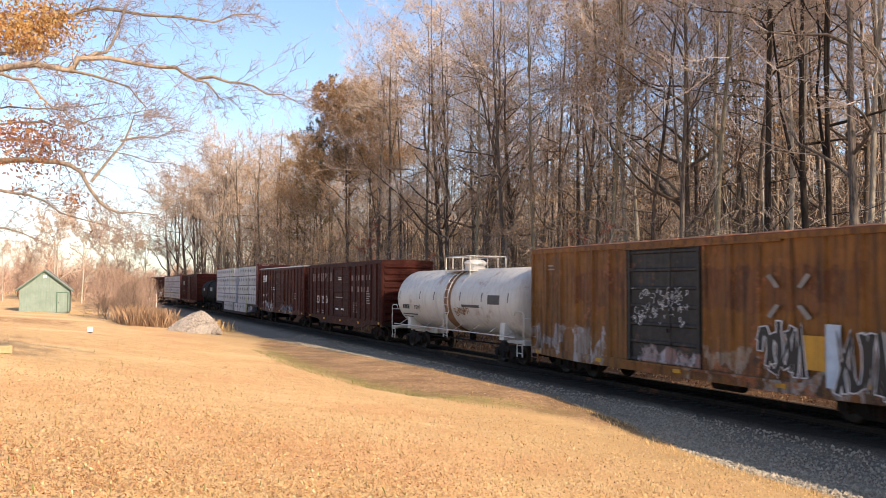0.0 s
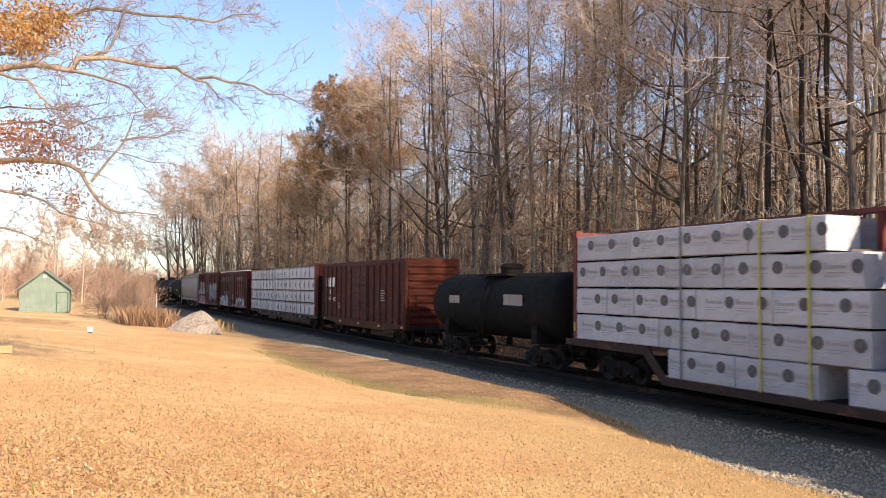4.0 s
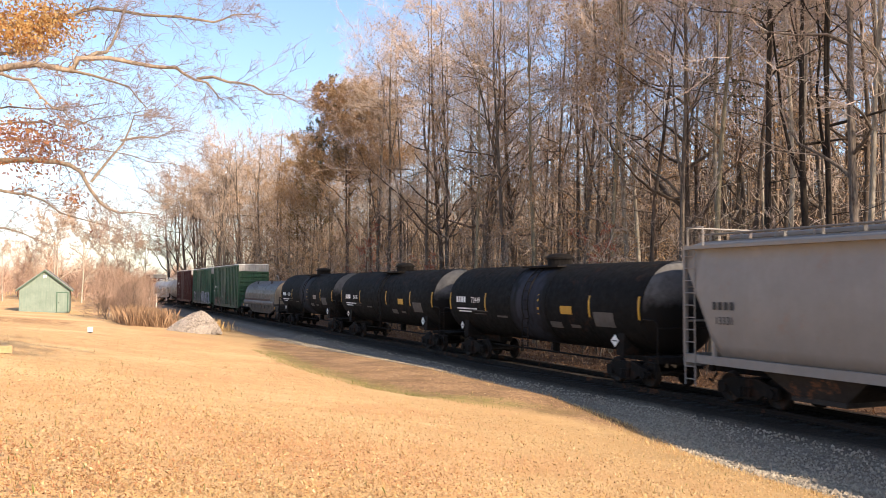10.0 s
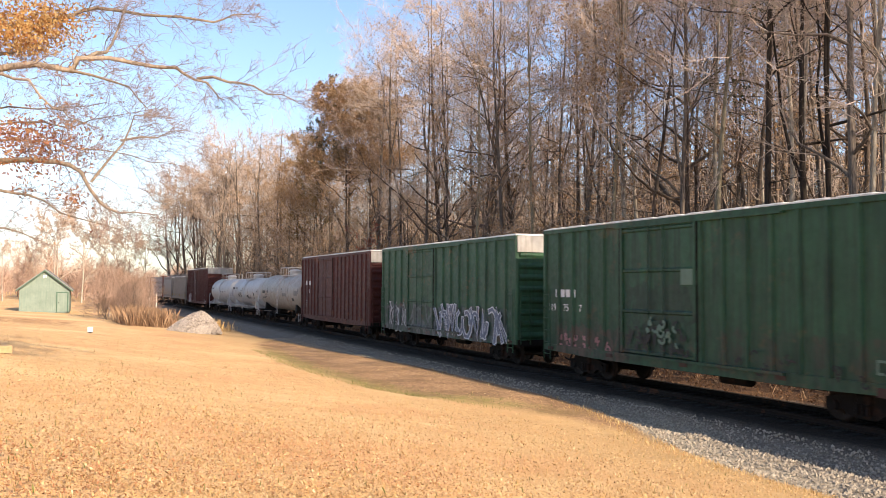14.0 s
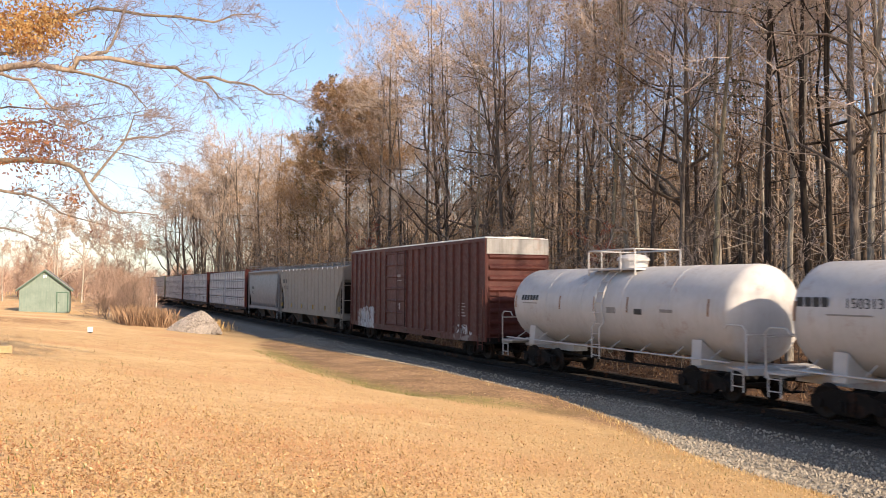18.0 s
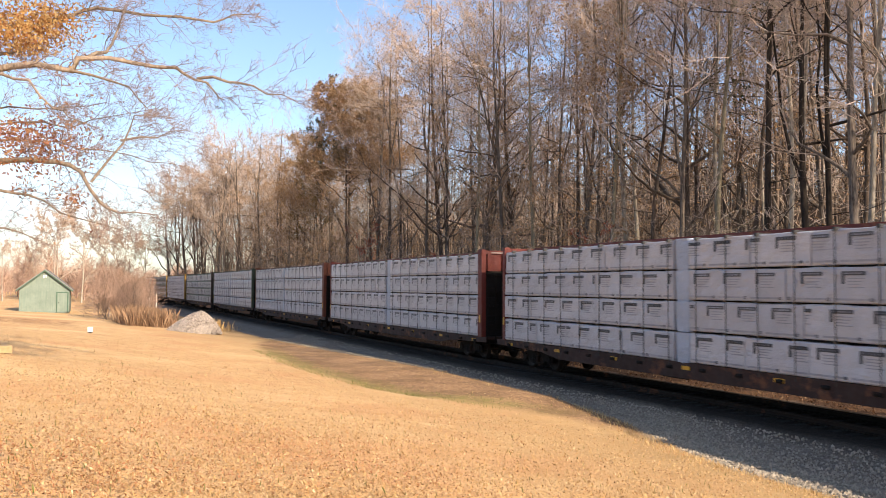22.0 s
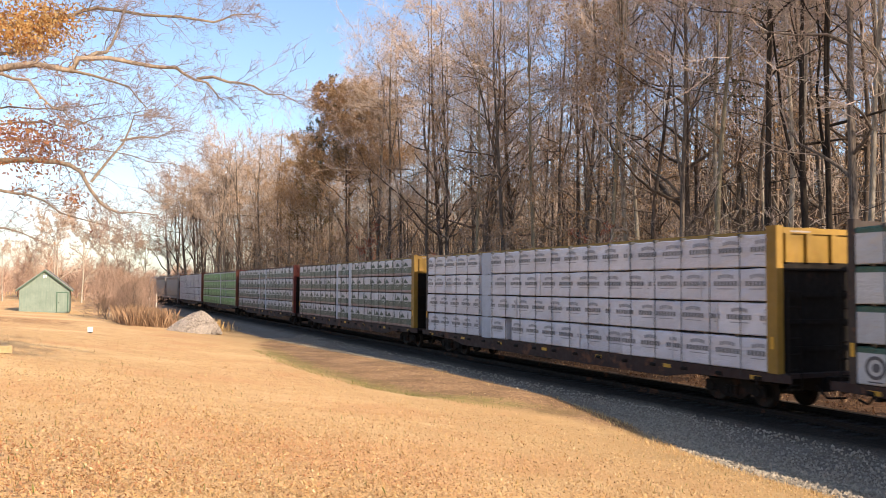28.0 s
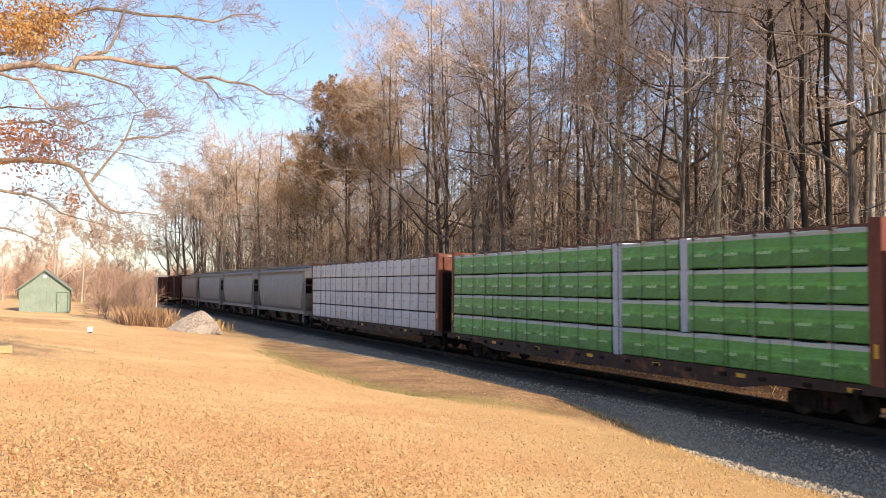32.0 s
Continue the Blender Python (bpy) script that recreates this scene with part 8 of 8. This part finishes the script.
# ---- the oak whose boughs reach over the lawn ----
def make_oak():
    """Built round the trunk's foot; a: metres across the view to the right, h: height, b: metres away."""
    rnd = random.Random(8)
    away = Vector((VIEW.x, VIEW.y, 0)).normalized()
    side = Vector((away.y, -away.x, 0))
    foot = EYE + away * 18.0 + side * (-10.35)
    foot.z = ground_z(foot.x, foot.y)
    P = lambda a, h, b=0.0: side * a + away * b + Vector((0, 0, h))
    oak = thing("oak_tree", "oak over the lawn with orange leaves on long bare boughs", "tree", at=pose(foot.x, foot.y, foot.z))
    trunk = Builder().tube([P(0, -0.3), P(0.05, 2.0), P(-0.05, 4.0, 0.1), P(0.1, 6.2, 0.1), P(-0.1, 8.8, 0.3), P(0.2, 12.0, 0.4), P(0.0, 15.5, 0.3)], [0.52, 0.40, 0.36, 0.32, 0.26, 0.17, 0.05], 12)
    part("trunk", trunk, BARK_BROWN, oak)
    boughs = [  # thickness, then points
        (0.085, [P(0.1, 6.1, 0.0), P(0.86, 6.33, -0.2), P(1.6, 6.36, -0.3), P(2.4, 6.27, -0.3), P(2.7, 6.57, -0.2), P(3.65, 6.47, 0.0), P(4.5, 6.41, 0.2), P(4.9, 6.25, 0.3), P(5.3, 5.95, 0.3), P(5.5, 5.80, 0.4)]),
        (0.038, [P(4.9, 6.25, 0.3), P(5.7, 6.15, 0.0), P(6.3, 5.93, -0.2), P(6.9, 5.80, -0.3), P(7.3, 5.55, -0.3)]),
        (0.062, [P(0.0, 7.2, 0.2), P(1.2, 7.45, 0.4), P(2.0, 7.7, 0.5), P(2.55, 7.87, 0.6), P(3.6, 7.8, 0.7), P(5.1, 7.72, 0.9), P(5.5, 7.9, 1.0), P(6.1, 7.95, 1.1)]),
        (0.050, [P(2.7, 6.57, -0.2), P(3.05, 6.75, 0.1), P(3.15, 7.35, 0.3), P(3.3, 8.0, 0.4)]),
        (0.078, [P(0.0, 4.3, 0.3), P(0.86, 4.40, 0.1), P(2.05, 4.36, -0.1), P(2.65, 4.09, -0.2), P(3.05, 3.48, -0.2), P(3.4, 3.26, -0.1), P(4.2, 3.20, 0.0)]),
        (0.042, [P(0.2, 6.2, -0.2), P(0.9, 6.15, -0.3), P(1.6, 6.0, -0.5), P(2.3, 5.36, -0.8), P(2.7, 5.1, -0.9), P(3.4, 4.85, -0.9)]),
        (0.030, [P(2.85, 3.9, -0.2), P(3.45, 4.8, 0.0), P(3.65, 5.4, 0.1), P(4.4, 5.35, 0.2)]),
        (0.030, [P(3.45, 4.8, 0.0), P(4.1, 4.95, 0.2), P(4.8, 5.1, 0.3)]),
        (0.040, [P(0.0, 3.9, 0.2), P(0.86, 3.75, 0.4), P(1.6, 3.54, 0.5), P(2.2, 3.18, 0.6), P(3.3, 2.88, 0.7)]),
        (0.034, [P(0.0, 3.1, -0.2), P(0.86, 2.95, -0.4), P(1.6, 2.76, -0.5), P(2.3, 2.48, -0.5)]),
        (0.034, [P(2.4, 6.3, -0.3), P(3.4, 6.0, -0.5), P(4.0, 5.6, -0.6), P(4.35, 5.2, -0.6)]),
        (0.028, [P(0.0, 5.2, 0.3), P(0.9, 5.3, 0.5), P(2.0, 5.25, 0.6), P(3.0, 5.5, 0.6), P(3.9, 5.65, 0.7)]),
        (0.028, [P(0.0, 4.9, 0.2), P(0.9, 4.9, 0.3), P(1.9, 4.8, 0.4), P(2.8, 4.65, 0.4), P(3.9, 4.45, 0.4), P(4.7, 4.3, 0.4)]),
        (0.028, [P(0.0, 5.5, 0.3), P(0.5, 5.7, 0.9), P(1.6, 5.75, 1.1), P(2.6, 5.9, 1.2)]),
        (0.045, [P(0.0, 8.4, 0.0), P(1.4, 8.3, -0.3), P(2.8, 8.1, -0.6), P(4.2, 8.0, -0.8), P(5.6, 7.9, -0.8)]),
        (0.060, [P(0.0, 5.0, 0.1), P(-1.6, 5.4, 0.3), P(-3.2, 5.9, 0.2), P(-4.5, 6.0, 0.0)]),
        (0.060, [P(0.0, 7.0, 0.1), P(-1.4, 8.0, -0.6), P(-2.6, 9.0, -1.2)]),
        (0.060, [P(0.0, 6.6, 0.0), P(0.4, 7.2, 1.6), P(0.3, 8.0, 3.2)]),
        (0.060, [P(0.1, 10.0, 0.3), P(1.3, 11.0, 0.2), P(2.4, 11.6, 0.4)]),
    ]
    fine, leaves, rusty = Builder(), Builder(), Builder()
    for k, (r, pts) in enumerate(boughs):
        m = len(pts) - 1
        smooth_pts, radii = [], []
        for i in range(m):
            for f in (0.0, 0.5):
                p = pts[i].lerp(pts[i + 1], f)
                smooth_pts.append(p + Vector((rnd.gauss(0, 0.03), rnd.gauss(0, 0.03), rnd.gauss(0, 0.035))))
        smooth_pts.append(pts[-1])
        n = len(smooth_pts) - 1
        radii = [max(0.008, r * (1 - 0.86 * i / n)) for i in range(n + 1)]
        part("bough", Builder().tube(smooth_pts, radii, 8), OAK_BARK, oak)
        length = sum((smooth_pts[i + 1] - smooth_pts[i]).length for i in range(n))
        for j in range(int(length * 6.2)):
            f = 0.18 + 0.82 * (j + rnd.random()) / (length * 6.2)
            i = min(n - 1, int(f * n))
            p = smooth_pts[i].lerp(smooth_pts[i + 1], f * n - i)
            d = (smooth_pts[i + 1] - smooth_pts[i]).normalized()
            d = d * 0.9 + Vector((rnd.gauss(0, 0.42), rnd.gauss(0, 0.42), rnd.gauss(0.08, 0.55)))
            bl = rnd.uniform(0.4, 1.45) * (1.15 - 0.45 * f)
            q = bend(rnd, p, d, bl, 5, -0.02, 0.36)
            br = max(0.007, radii[i] * 0.28)
            fine.tube(q, [br, br * 0.8, br * 0.6, br * 0.45, br * 0.3, br * 0.15], 4, False)
            for _ in range(7):
                s = q[rnd.randint(1, 5)]
                td = (d.normalized() + Vector((rnd.gauss(0, 0.5), rnd.gauss(0, 0.5), rnd.gauss(0.05, 0.55)))).normalized()
                tw = bend(rnd, s, td, bl * rnd.uniform(0.2, 0.55), 3, 0.0, 0.42)
                fine.tube(tw, [0.0058, 0.0048, 0.0038, 0.002], 3, False)
                for _ in range(3):
                    e = tw[rnd.randint(1, 3)]
                    twig(fine, rnd, e, e + (td + Vector((rnd.gauss(0, 0.6), rnd.gauss(0, 0.6), rnd.gauss(0, 0.6)))).normalized() * rnd.uniform(0.10, 0.30), 0.0038)
                a = tw[3].dot(side)
                heavy = (a < 1.9 and tw[3].z > 6.6) or (a < 2.4 and 3.7 < tw[3].z < 5.3 and rnd.random() < 0.5)
                if heavy:
                    leaf_quads(leaves if tw[2].z > 6.4 else rusty, tw[2], rnd, 5, 0.12, 0.045)
                elif a < 2.9 and rnd.random() < 0.25:
                    leaf_quads(leaves if tw[3].z > 6.4 else rusty, tw[3], rnd, 1, 0.05, 0.042)
    tagged(part("crown", raw_mesh("crown", fine), OAK_TWIG, oak), kind="stuff")
    # clustered foliage near the trunk
    for c, rad, count in ((P(1.3, 7.3), 0.42, 1000), (P(1.0, 7.6, 0.3), 0.6, 1300), (P(1.8, 7.5, 0.2), 0.32, 420), (P(0.9, 7.0), 0.3, 400), (P(1.0, 4.75), 0.42, 420), (P(1.6, 4.9, -0.1), 0.30, 260), (P(1.0, 5.0), 0.3, 240),
                          (P(1.4, 4.4), 0.4, 320), (P(2.4, 3.55, -0.1), 0.16, 90), (P(2.2, 4.65, 0.2), 0.35, 120)):
        for _ in range(count):
            leaf_quads(leaves if c.z > 6.4 else rusty, c + Vector((rnd.gauss(0, rad), rnd.gauss(0, rad), rnd.gauss(0, rad * 0.55))), rnd, 1, 0.02, 0.047)
    tagged(part("foliage", raw_mesh("foliage", leaves), LEAF_ORANGE, oak, "orange oak leaves on the upper boughs"), kind="stuff")
    tagged(part("foliage", raw_mesh("foliage", rusty), LEAF_RUST, oak, "rust-brown oak leaves on the lower boughs"), kind="stuff")


# bough bark lighter than the trunk's: sunlight is put into its colour
OAK_BARK = bark("sunlit_oak_bark", (0.15, 0.115, 0.085), (0.34, 0.27, 0.205))
OAK_TWIG = bark("oak_twig_bark", (0.17, 0.13, 0.12), (0.36, 0.285, 0.25))
make_oak()


# ---- what moves: the whole train rolls past at one speed, and its wheels turn ----
def motions():
    for car, mid in CARS:
        walk(car, [(t, pose(mid + SPEED * t, 0, 0)) for t in (0.0, 16.0, LENGTH)])
    # a wheel of 0.46 m turns less than a quarter between two rows; like axles share one set of keys
    step = 1 / 30
    for k, axles in WHEELSETS.items():
        first = axles[0]
        spin = math.degrees(SPEED / 0.455)
        rows = []
        for i in range(round(LENGTH / step) + 1):
            rows.append((i * step, pose(0.875 * k, 0, 0.455, 0, (spin * i * step) % 360.0, 0)))
        walk(first, rows)
        keys = first.animation_data
        for other in axles[1:]:
            other.rotation_mode = "QUATERNION"
            mine = other.animation_data_create()
            mine.action = keys.action
            mine.action_slot = keys.action_slot


motions()
